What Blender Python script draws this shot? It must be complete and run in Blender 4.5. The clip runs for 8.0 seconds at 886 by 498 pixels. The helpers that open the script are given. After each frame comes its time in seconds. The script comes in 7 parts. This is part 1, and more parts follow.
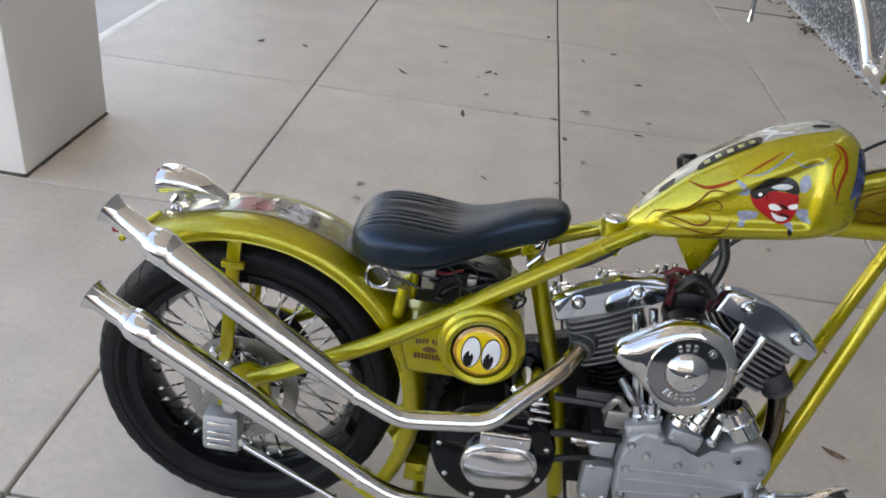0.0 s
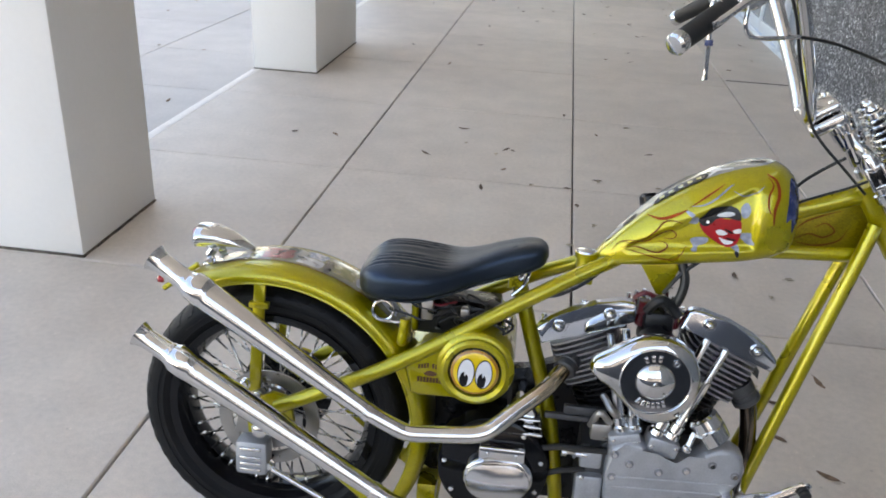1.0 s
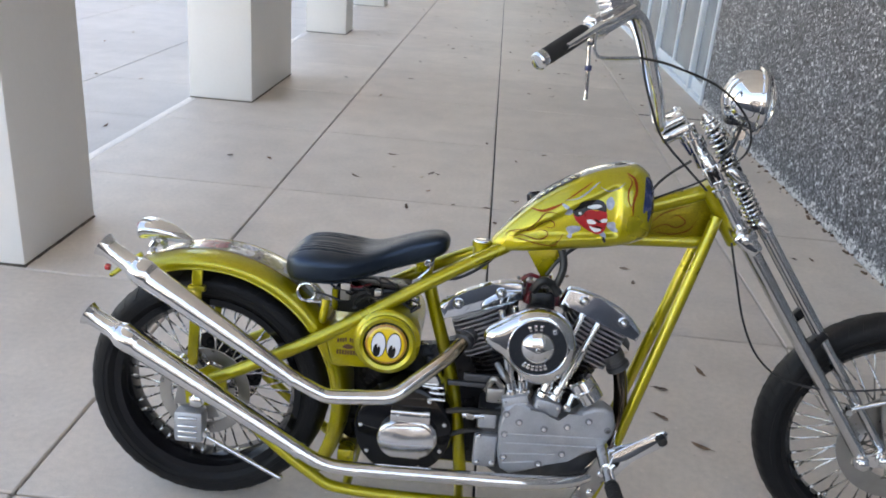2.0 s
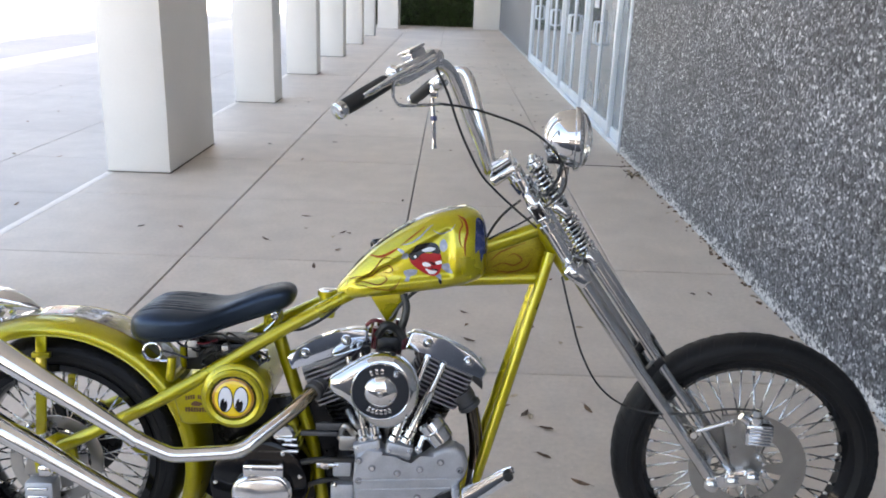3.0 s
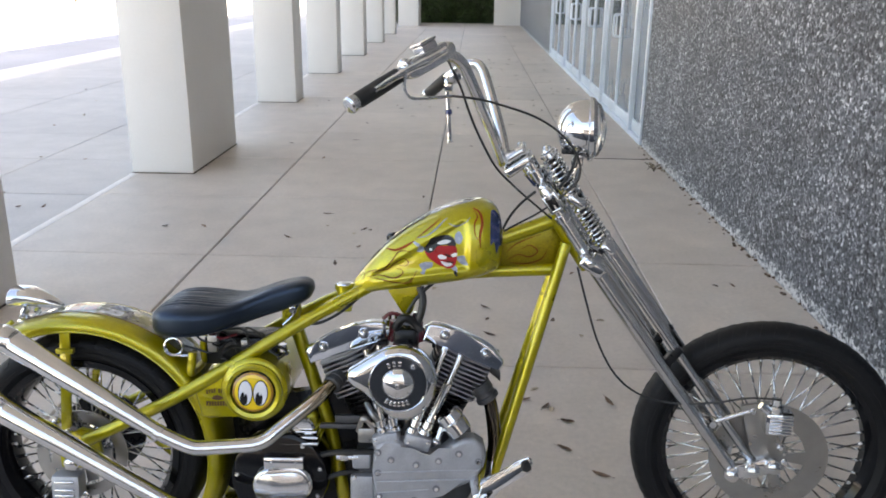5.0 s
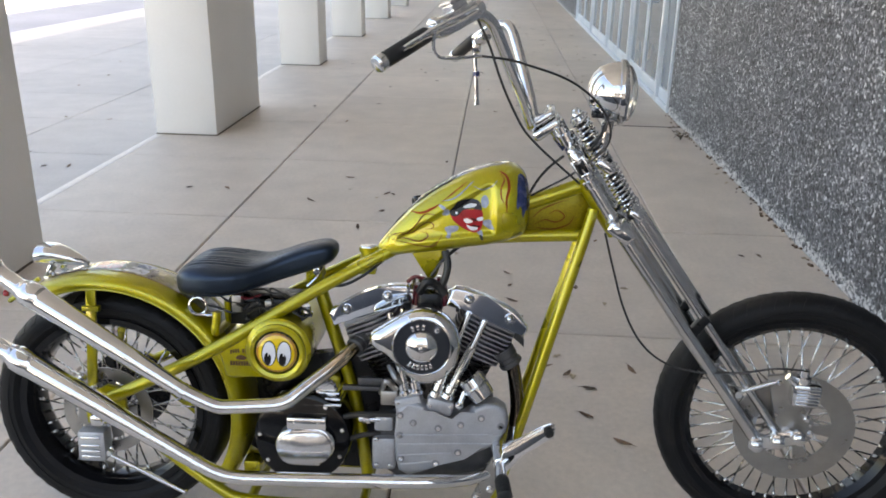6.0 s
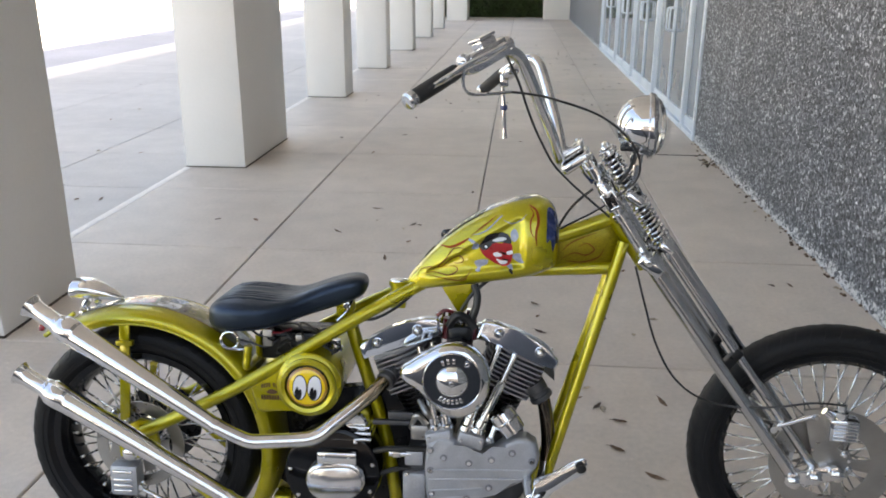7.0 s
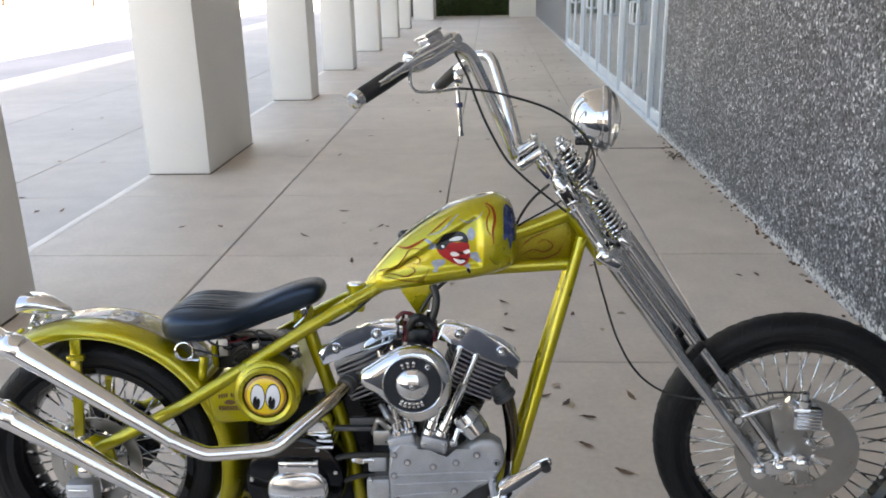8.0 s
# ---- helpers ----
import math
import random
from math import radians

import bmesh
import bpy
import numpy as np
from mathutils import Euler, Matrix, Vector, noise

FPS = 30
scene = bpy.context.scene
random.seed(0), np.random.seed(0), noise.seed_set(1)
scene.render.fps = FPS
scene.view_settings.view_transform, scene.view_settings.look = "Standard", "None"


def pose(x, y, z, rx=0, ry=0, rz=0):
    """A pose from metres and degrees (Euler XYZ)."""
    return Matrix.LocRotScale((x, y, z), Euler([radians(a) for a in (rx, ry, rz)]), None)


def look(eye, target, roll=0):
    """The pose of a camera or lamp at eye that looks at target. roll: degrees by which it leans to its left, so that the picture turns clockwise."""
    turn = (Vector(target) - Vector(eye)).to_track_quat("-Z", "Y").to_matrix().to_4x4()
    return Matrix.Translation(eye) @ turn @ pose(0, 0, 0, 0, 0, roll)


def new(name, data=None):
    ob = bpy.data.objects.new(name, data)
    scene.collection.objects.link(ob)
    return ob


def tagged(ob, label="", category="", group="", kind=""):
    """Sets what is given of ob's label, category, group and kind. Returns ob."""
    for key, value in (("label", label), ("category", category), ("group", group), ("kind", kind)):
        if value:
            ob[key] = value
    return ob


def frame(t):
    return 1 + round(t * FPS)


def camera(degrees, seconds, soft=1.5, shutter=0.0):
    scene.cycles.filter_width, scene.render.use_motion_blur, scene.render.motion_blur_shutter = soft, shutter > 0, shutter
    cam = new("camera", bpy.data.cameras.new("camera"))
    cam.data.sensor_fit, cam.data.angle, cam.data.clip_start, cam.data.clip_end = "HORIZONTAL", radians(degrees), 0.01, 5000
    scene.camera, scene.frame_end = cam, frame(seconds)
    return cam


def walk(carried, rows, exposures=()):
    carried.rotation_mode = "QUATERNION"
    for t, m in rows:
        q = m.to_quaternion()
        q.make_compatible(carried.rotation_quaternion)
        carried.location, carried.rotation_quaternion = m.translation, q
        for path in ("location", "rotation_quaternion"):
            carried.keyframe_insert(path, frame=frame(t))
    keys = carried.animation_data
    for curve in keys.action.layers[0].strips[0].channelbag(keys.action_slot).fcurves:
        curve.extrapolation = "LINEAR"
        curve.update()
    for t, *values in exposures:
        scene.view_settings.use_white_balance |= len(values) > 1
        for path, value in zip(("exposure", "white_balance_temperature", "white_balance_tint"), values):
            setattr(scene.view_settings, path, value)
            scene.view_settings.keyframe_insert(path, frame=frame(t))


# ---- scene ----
cam = camera(56.3, 8.0, soft=1.8)
PATH = [
    (0, (0.316, 0.106, 1.448), (0.228, 1.822, 0.424), 7.2),
    (0.5, (0.423, 0.02, 1.456), (0.12, 1.737, 0.475), 3.1),
    (1, (0.445, -0.135, 1.477), (0.224, 1.664, 0.633), 3.0),
    (1.5, (0.468, -0.33, 1.484), (0.401, 1.469, 0.611), 6.2),
    (1.7, (0.479, -0.381, 1.495), (0.413, 1.442, 0.674), 5.6),
    (2.8, (0.807, -0.477, 1.494), (0.704, 1.405, 0.824), 2.8),
    (3, (0.842, -0.473, 1.495), (0.841, 1.431, 0.883), 2.0),
    (3.5, (0.858, -0.479, 1.504), (0.871, 1.439, 0.938), 1.5),
    (4, (0.855, -0.483, 1.495), (0.786, 1.422, 0.89), 0.9),
    (5.3, (0.866, -0.484, 1.484), (0.808, 1.405, 0.857), 0.6),
    (5.5, (0.862, -0.485, 1.481), (0.798, 1.405, 0.829), 1.0),
    (6, (0.852, -0.468, 1.473), (0.745, 1.404, 0.777), 1.1),
    (6.5, (0.842, -0.469, 1.474), (0.729, 1.403, 0.779), 1.2),
    (7, (0.84, -0.469, 1.487), (0.671, 1.421, 0.855), 0.2),
    (7.5, (0.85, -0.465, 1.49), (0.687, 1.436, 0.891), 0.6),
    (8, (0.884, -0.434, 1.478), (0.773, 1.46, 0.845), -1.2),
]
walk(cam, [(t, look(eye, target, roll)) for t, eye, target, roll in PATH], [(0.0, 2.89, 8600, 15), (1.0, 2.95, 8350, 15), (1.5, 2.90, 8250, 15), (3.0, 3.02, 8050, 16), (3.5, 3.05, 8050, 16), (4.2, 2.88, 8200, 16), (5.5, 2.85, 8450, 15), (6.5, 2.82, 8700, 15), (8.0, 2.84, 8650, 15)])

# ---- light: shaded arcade, sun behind the tall building ----
world = bpy.data.worlds.new("sky")
scene.world = world
world.use_nodes = True
wn = world.node_tree.nodes
sky = wn.new("ShaderNodeTexSky")
sky.sky_type = "NISHITA"
sky.sun_disc = False
SUN_EL, SUN_AZ = 44.0, 75.0          # degrees; azimuth clockwise from +y
sky.sun_elevation, sky.sun_rotation = radians(SUN_EL), radians(SUN_AZ)
sky.air_density, sky.dust_density, sky.ozone_density = 1.0, 2.5, 1.0
wn["Background"].inputs["Strength"].default_value = 0.11
world.node_tree.links.new(sky.outputs["Color"], wn["Background"].inputs["Color"])
sun_data = bpy.data.lights.new("sun", "SUN")
sun_data.energy, sun_data.angle, sun_data.color = 5.0, radians(0.5), (1.0, 0.95, 0.88)
sun = new("sun", sun_data)
sd = Vector((math.sin(radians(SUN_AZ)) * math.cos(radians(SUN_EL)), math.cos(radians(SUN_AZ)) * math.cos(radians(SUN_EL)), math.sin(radians(SUN_EL))))
sun.matrix_world = look(sd * 60, (0, 0, 0))


# ---- materials ----
def mat(name, color, rough=0.5, metal=0.0, var=0.12, scale=20.0, fine=0.0, bump=0.0, bump_scale=80.0, coat=0.0, coat_rough=0.05, spec=0.5, rvar=0.08, per_object=0.0):
    """A principled surface whose colour and gloss wander at two scales."""
    m = bpy.data.materials.new(name)
    m.use_nodes = True
    n, l = m.node_tree.nodes, m.node_tree.links
    b = n["Principled BSDF"]
    co = n.new("ShaderNodeTexCoord")
    big = n.new("ShaderNodeTexNoise")
    big.inputs["Scale"].default_value, big.inputs["Detail"].default_value = scale, 5.0
    l.new(co.outputs["Object"], big.inputs["Vector"])
    ramp = n.new("ShaderNodeMapRange")
    ramp.inputs[1].default_value, ramp.inputs[2].default_value = 0.3, 0.7
    ramp.inputs[3].default_value, ramp.inputs[4].default_value = 1 - var, 1 + var
    l.new(big.outputs["Fac"], ramp.inputs[0])
    val = ramp.outputs[0]
    small = n.new("ShaderNodeTexNoise")
    small.inputs["Scale"].default_value, small.inputs["Detail"].default_value = bump_scale, 6.0
    l.new(co.outputs["Object"], small.inputs["Vector"])
    if fine:
        r2 = n.new("ShaderNodeMapRange")
        r2.inputs[1].default_value, r2.inputs[2].default_value = 0.25, 0.75
        r2.inputs[3].default_value, r2.inputs[4].default_value = 1 - fine, 1 + fine
        l.new(small.outputs["Fac"], r2.inputs[0])
        mu = n.new("ShaderNodeMath")
        mu.operation = "MULTIPLY"
        l.new(val, mu.inputs[0])
        l.new(r2.outputs[0], mu.inputs[1])
        val = mu.outputs[0]
    if per_object:
        oi = n.new("ShaderNodeObjectInfo")
        r3 = n.new("ShaderNodeMapRange")
        r3.inputs[3].default_value, r3.inputs[4].default_value = 1 - per_object, 1 + per_object
        l.new(oi.outputs["Random"], r3.inputs[0])
        mu = n.new("ShaderNodeMath")
        mu.operation = "MULTIPLY"
        l.new(val, mu.inputs[0])
        l.new(r3.outputs[0], mu.inputs[1])
        val = mu.outputs[0]
    mix = n.new("ShaderNodeMix")
    mix.data_type, mix.blend_type = "RGBA", "MULTIPLY"
    mix.inputs["Factor"].default_value = 1.0
    mix.inputs["A"].default_value = (*color, 1)
    l.new(val, mix.inputs["B"])
    l.new(mix.outputs["Result"], b.inputs["Base Color"])
    rr = n.new("ShaderNodeMapRange")
    rr.inputs[1].default_value, rr.inputs[2].default_value = 0.3, 0.7
    rr.inputs[3].default_value, rr.inputs[4].default_value = max(rough - rvar, 0.02), min(rough + rvar, 1)
    l.new(big.outputs["Fac"], rr.inputs[0])
    l.new(rr.outputs[0], b.inputs["Roughness"])
    b.inputs["Metallic"].default_value = metal
    b.inputs["Specular IOR Level"].default_value = spec
    b.inputs["Coat Weight"].default_value, b.inputs["Coat Roughness"].default_value = coat, coat_rough
    if bump:
        bp = n.new("ShaderNodeBump")
        bp.inputs["Strength"].default_value, bp.inputs["Distance"].default_value = bump, 0.01
        l.new(small.outputs["Fac"], bp.inputs["Height"])
        l.new(bp.outputs["Normal"], b.inputs["Normal"])
    return m


def flake_paint(name, color, dark):
    """Candy metal-flake lacquer under a clear coat."""
    m = mat(name, color, rough=0.30, metal=0.64, var=0.10, scale=9, coat=1.0, coat_rough=0.02, rvar=0.04)
    n, l = m.node_tree.nodes, m.node_tree.links
    b = n["Principled BSDF"]
    co = n.new("ShaderNodeTexCoord")
    v = n.new("ShaderNodeTexVoronoi")
    v.inputs["Scale"].default_value = 900
    l.new(co.outputs["Object"], v.inputs["Vector"])
    mix = n.new("ShaderNodeMix")
    mix.data_type = "RGBA"
    mix.inputs["A"].default_value, mix.inputs["B"].default_value = (*dark, 1), (*color, 1)
    sep = n.new("ShaderNodeSeparateColor")
    l.new(v.outputs["Color"], sep.inputs[0])
    l.new(sep.outputs[0], mix.inputs["Factor"])
    l.new(mix.outputs["Result"], b.inputs["Base Color"])
    bp = n.new("ShaderNodeBump")
    bp.inputs["Strength"].default_value, bp.inputs["Distance"].default_value = 0.08, 0.001
    l.new(sep.outputs[1], bp.inputs["Height"])
    l.new(bp.outputs["Normal"], b.inputs["Normal"])
    return m


def concrete(name, color, stain=0.07):
    """Trowelled concrete: broad blotches, mottling, fine pits, a faint tone of its own for each slab."""
    m = bpy.data.materials.new(name)
    m.use_nodes = True
    n, l = m.node_tree.nodes, m.node_tree.links
    b = n["Principled BSDF"]
    geo = n.new("ShaderNodeNewGeometry")
    oi = n.new("ShaderNodeObjectInfo")
    val = None
    for sc, det, amp in ((0.7, 3, stain), (4.5, 8, 0.06), (45, 6, 0.06), (320, 3, 0.10)):
        t = n.new("ShaderNodeTexNoise")
        t.inputs["Scale"].default_value, t.inputs["Detail"].default_value = sc, det
        l.new(geo.outputs["Position"], t.inputs["Vector"])
        r = n.new("ShaderNodeMapRange")
        r.inputs[1].default_value, r.inputs[2].default_value = 0.3, 0.7
        r.inputs[3].default_value, r.inputs[4].default_value = 1 - amp, 1 + amp
        l.new(t.outputs["Fac"], r.inputs[0])
        if val is None:
            val = r.outputs[0]
        else:
            mu = n.new("ShaderNodeMath")
            mu.operation = "MULTIPLY"
            l.new(val, mu.inputs[0])
            l.new(r.outputs[0], mu.inputs[1])
            val = mu.outputs[0]
    r3 = n.new("ShaderNodeMapRange")
    r3.inputs[3].default_value, r3.inputs[4].default_value = 0.95, 1.05
    l.new(oi.outputs["Random"], r3.inputs[0])
    mu = n.new("ShaderNodeMath")
    mu.operation = "MULTIPLY"
    l.new(val, mu.inputs[0])
    l.new(r3.outputs[0], mu.inputs[1])
    # small dark specks and spots
    v = n.new("ShaderNodeTexVoronoi")
    v.inputs["Scale"].default_value = 9
    l.new(geo.outputs["Position"], v.inputs["Vector"])
    sp = n.new("ShaderNodeMapRange")
    sp.inputs[1].default_value, sp.inputs[2].default_value = 0.02, 0.06
    sp.inputs[3].default_value, sp.inputs[4].default_value = 0.80, 1.0
    l.new(v.outputs["Distance"], sp.inputs[0])
    mu2 = n.new("ShaderNodeMath")
    mu2.operation = "MULTIPLY"
    l.new(mu.outputs[0], mu2.inputs[0])
    l.new(sp.outputs[0], mu2.inputs[1])
    # and a sprinkling of pale grains
    v3 = n.new("ShaderNodeTexVoronoi")
    v3.inputs["Scale"].default_value = 17
    l.new(geo.outputs["Position"], v3.inputs["Vector"])
    sp3 = n.new("ShaderNodeMapRange")
    sp3.inputs[1].default_value, sp3.inputs[2].default_value = 0.03, 0.08
    sp3.inputs[3].default_value, sp3.inputs[4].default_value = 1.22, 1.0
    l.new(v3.outputs["Distance"], sp3.inputs[0])
    mu3 = n.new("ShaderNodeMath")
    mu3.operation = "MULTIPLY"
    l.new(mu2.outputs[0], mu3.inputs[0])
    l.new(sp3.outputs[0], mu3.inputs[1])
    mix = n.new("ShaderNodeMix")
    mix.data_type, mix.blend_type = "RGBA", "MULTIPLY"
    mix.inputs["Factor"].default_value = 1.0
    mix.inputs["A"].default_value = (*color, 1)
    l.new(mu3.outputs[0], mix.inputs["B"])
    l.new(mix.outputs["Result"], b.inputs["Base Color"])
    b.inputs["Roughness"].default_value = 0.55
    b.inputs["Specular IOR Level"].default_value = 0.5
    t = n.new("ShaderNodeTexNoise")
    t.inputs["Scale"].default_value, t.inputs["Detail"].default_value = 140, 8
    l.new(geo.outputs["Position"], t.inputs["Vector"])
    bp = n.new("ShaderNodeBump")
    bp.inputs["Strength"].default_value, bp.inputs["Distance"].default_value = 0.25, 0.003
    l.new(t.outputs["Fac"], bp.inputs["Height"])
    l.new(bp.outputs["Normal"], b.inputs["Normal"])
    return m


def aggregate(name):
    """Exposed-aggregate panel: dark and pale chips set in grey mortar."""
    m = bpy.data.materials.new(name)
    m.use_nodes = True
    n, l = m.node_tree.nodes, m.node_tree.links
    b = n["Principled BSDF"]
    geo = n.new("ShaderNodeNewGeometry")
    warp = n.new("ShaderNodeTexNoise")
    warp.inputs["Scale"].default_value, warp.inputs["Detail"].default_value = 130, 3
    l.new(geo.outputs["Position"], warp.inputs["Vector"])
    add = n.new("ShaderNodeVectorMath")
    add.operation = "MULTIPLY_ADD"
    add.inputs[1].default_value = (0.020, 0.020, 0.020)
    l.new(warp.outputs["Color"], add.inputs[0])
    l.new(geo.outputs["Position"], add.inputs[2])
    mp = n.new("ShaderNodeMapping")
    mp.inputs["Scale"].default_value = (1, 0.85, 1.1)
    mp.inputs["Rotation"].default_value = (0.6, 0, 0)
    l.new(add.outputs[0], mp.inputs["Vector"])
    v = n.new("ShaderNodeTexVoronoi")
    v.inputs["Scale"].default_value = 50
    l.new(mp.outputs["Vector"], v.inputs["Vector"])
    # a second, finer bed of chips shows through in patches
    v2 = n.new("ShaderNodeTexVoronoi")
    v2.inputs["Scale"].default_value = 84
    l.new(add.outputs[0], v2.inputs["Vector"])
    pick = n.new("ShaderNodeTexNoise")
    pick.inputs["Scale"].default_value, pick.inputs["Detail"].default_value = 26, 4
    l.new(geo.outputs["Position"], pick.inputs["Vector"])
    pr = n.new("ShaderNodeMapRange")
    pr.inputs[1].default_value, pr.inputs[2].default_value = 0.44, 0.56
    l.new(pick.outputs["Fac"], pr.inputs[0])
    both = n.new("ShaderNodeMix")
    both.data_type = "RGBA"
    l.new(pr.outputs[0], both.inputs["Factor"])
    l.new(v.outputs["Color"], both.inputs["A"])
    l.new(v2.outputs["Color"], both.inputs["B"])
    sep = n.new("ShaderNodeSeparateColor")
    l.new(both.outputs["Result"], sep.inputs[0])
    cr = n.new("ShaderNodeValToRGB")
    e = cr.color_ramp
    e.interpolation = "LINEAR"
    e.elements[0].position, e.elements[0].color = 0.0, (0.018, 0.019, 0.022, 1)
    e.elements[1].position, e.elements[1].color = 1.0, (0.92, 0.94, 0.97, 1)
    for p, c in ((0.22, (0.055, 0.058, 0.066, 1)), (0.48, (0.110, 0.116, 0.130, 1)), (0.70, (0.21, 0.22, 0.242, 1)), (0.84, (0.46, 0.475, 0.51, 1))):
        k = e.elements.new(p)
        k.color = c
    l.new(sep.outputs[0], cr.inputs["Fac"])
    tone = n.new("ShaderNodeTexNoise")
    tone.inputs["Scale"].default_value, tone.inputs["Detail"].default_value = 3.0, 6
    l.new(geo.outputs["Position"], tone.inputs["Vector"])
    tr = n.new("ShaderNodeMapRange")
    tr.inputs[1].default_value, tr.inputs[2].default_value = 0.3, 0.7
    tr.inputs[3].default_value, tr.inputs[4].default_value = 0.66, 1.0
    l.new(tone.outputs["Fac"], tr.inputs[0])
    mort = n.new("ShaderNodeMapRange")
    mort.inputs[1].default_value, mort.inputs[2].default_value = 0.66, 0.90
    l.new(v.outputs["Distance"], mort.inputs[0])
    mx = n.new("ShaderNodeMix")
    mx.data_type = "RGBA"
    mx.inputs["B"].default_value = (0.10, 0.104, 0.113, 1)
    l.new(mort.outputs[0], mx.inputs["Factor"])
    l.new(cr.outputs["Color"], mx.inputs["A"])
    mul = n.new("ShaderNodeMix")
    mul.data_type, mul.blend_type = "RGBA", "MULTIPLY"
    mul.inputs["Factor"].default_value = 1
    l.new(mx.outputs["Result"], mul.inputs["A"])
    l.new(tr.outputs[0], mul.inputs["B"])
    # lime bloom creeping up from the foot in ragged patches
    sz = n.new("ShaderNodeSeparateXYZ")
    l.new(geo.outputs["Position"], sz.inputs[0])
    bl = n.new("ShaderNodeTexNoise")
    bl.inputs["Scale"].default_value, bl.inputs["Detail"].default_value = 28.0, 8
    l.new(geo.outputs["Position"], bl.inputs["Vector"])
    hgt = n.new("ShaderNodeMath")
    hgt.operation = "MULTIPLY_ADD"
    hgt.inputs[1].default_value, hgt.inputs[2].default_value = -6.0, 0.62
    l.new(sz.outputs["Z"], hgt.inputs[0])
    sm = n.new("ShaderNodeMath")
    sm.operation = "ADD"
    mixed = n.new("ShaderNodeMath")
    mixed.operation = "MULTIPLY_ADD"
    mixed.inputs[1].default_value = 0.45
    l.new(bl.outputs["Fac"], mixed.inputs[0])
    l.new(hgt.outputs[0], mixed.inputs[2])
    chip = n.new("ShaderNodeMath")
    chip.operation = "MULTIPLY"
    chip.inputs[1].default_value = 0.72
    l.new(sep.outputs[1], chip.inputs[0])
    l.new(mixed.outputs[0], sm.inputs[0])
    l.new(chip.outputs[0], sm.inputs[1])
    br = n.new("ShaderNodeMapRange")
    br.inputs[1].default_value, br.inputs[2].default_value = 0.96, 1.12
    br.inputs[3].default_value, br.inputs[4].default_value = 0.0, 0.80
    l.new(sm.outputs[0], br.inputs[0])
    bm_ = n.new("ShaderNodeMix")
    bm_.data_type = "RGBA"
    bm_.inputs["B"].default_value = (0.80, 0.80, 0.80, 1)
    l.new(br.outputs[0], bm_.inputs["Factor"])
    l.new(mul.outputs["Result"], bm_.inputs["A"])
    l.new(bm_.outputs["Result"], b.inputs["Base Color"])
    b.inputs["Roughness"].default_value = 0.55
    bp = n.new("ShaderNodeBump")
    bp.invert = True
    bp.inputs["Strength"].default_value, bp.inputs["Distance"].default_value = 1.0, 0.008
    l.new(v.outputs["Distance"], bp.inputs["Height"])
    l.new(bp.outputs["Normal"], b.inputs["Normal"])
    return m


def glass(name, tint):
    m = bpy.data.materials.new(name)
    m.use_nodes = True
    b = m.node_tree.nodes["Principled BSDF"]
    b.inputs["Base Color"].default_value = (*tint, 1)
    b.inputs["Roughness"].default_value = 0.02
    b.inputs["Transmission Weight"].default_value = 1.0
    b.inputs["IOR"].default_value = 1.45
    return m


LIME = flake_paint("lime_flake_lacquer", (0.53, 0.465, 0.004), (0.34, 0.290, 0.002))
# darker lime for the neck gusset
DARKLIME = flake_paint("dark_lime_lacquer", (0.30, 0.235, 0.004), (0.15, 0.11, 0.002))
DARKLIME.node_tree.nodes["Principled BSDF"].inputs["Coat Weight"].default_value = 0.1
CHROME = mat("chrome", (0.72, 0.725, 0.73), rough=0.04, metal=1.0, var=0.03, scale=12, rvar=0.03)
def heat_tint(m, x0, x1, tint):
    """Browning of a chrome pipe that grows towards the engine along x."""
    n, l = m.node_tree.nodes, m.node_tree.links
    b = n["Principled BSDF"]
    co = n.new("ShaderNodeTexCoord")
    xyz = n.new("ShaderNodeSeparateXYZ")
    l.new(co.outputs["Object"], xyz.inputs[0])
    wob = n.new("ShaderNodeTexNoise")
    wob.inputs["Scale"].default_value = 18
    l.new(co.outputs["Object"], wob.inputs["Vector"])
    add = n.new("ShaderNodeMath")
    add.operation = "MULTIPLY_ADD"
    add.inputs[1].default_value = 0.12
    l.new(wob.outputs["Fac"], add.inputs[0])
    l.new(xyz.outputs["X"], add.inputs[2])
    r = n.new("ShaderNodeMapRange")
    r.interpolation_type = "SMOOTHSTEP"
    r.inputs[1].default_value, r.inputs[2].default_value = x0 + 0.06, x1 + 0.06
    l.new(add.outputs[0], r.inputs[0])
    mix = n.new("ShaderNodeMix")
    mix.data_type = "RGBA"
    mix.inputs["A"].default_value = (0.72, 0.725, 0.73, 1)
    mix.inputs["B"].default_value = (*tint, 1)
    l.new(r.outputs[0], mix.inputs["Factor"])
    l.new(mix.outputs["Result"], b.inputs["Base Color"])
    return m


ROCKER = mat("mirror_aluminium", (0.70, 0.75, 0.82), rough=0.07, metal=1.0, var=0.04, scale=18, rvar=0.03)
HOTCHROME = heat_tint(mat("heat_browned_chrome", (0.5, 0.42, 0.3), rough=0.06, metal=1.0, var=0.2, scale=14, rvar=0.03), 0.36, 0.56, (0.42, 0.31, 0.17))
# front header: its dark reflections are put into the chrome colour
DARKREFLECT = mat("dark_reflecting_chrome", (0.17, 0.135, 0.105), rough=0.12, metal=1.0, var=0.25, scale=16, rvar=0.05)
# chrome of the ring; part of its dark reflection is put into the colour
RINGMIRROR = mat("darkened_chrome_mirror", (0.30, 0.30, 0.31), rough=0.05, metal=1.0, var=0.03, scale=12, rvar=0.02)
SATIN = mat("satin_chrome", (0.68, 0.68, 0.675), rough=0.06, metal=1.0, var=0.05, scale=14, rvar=0.05)
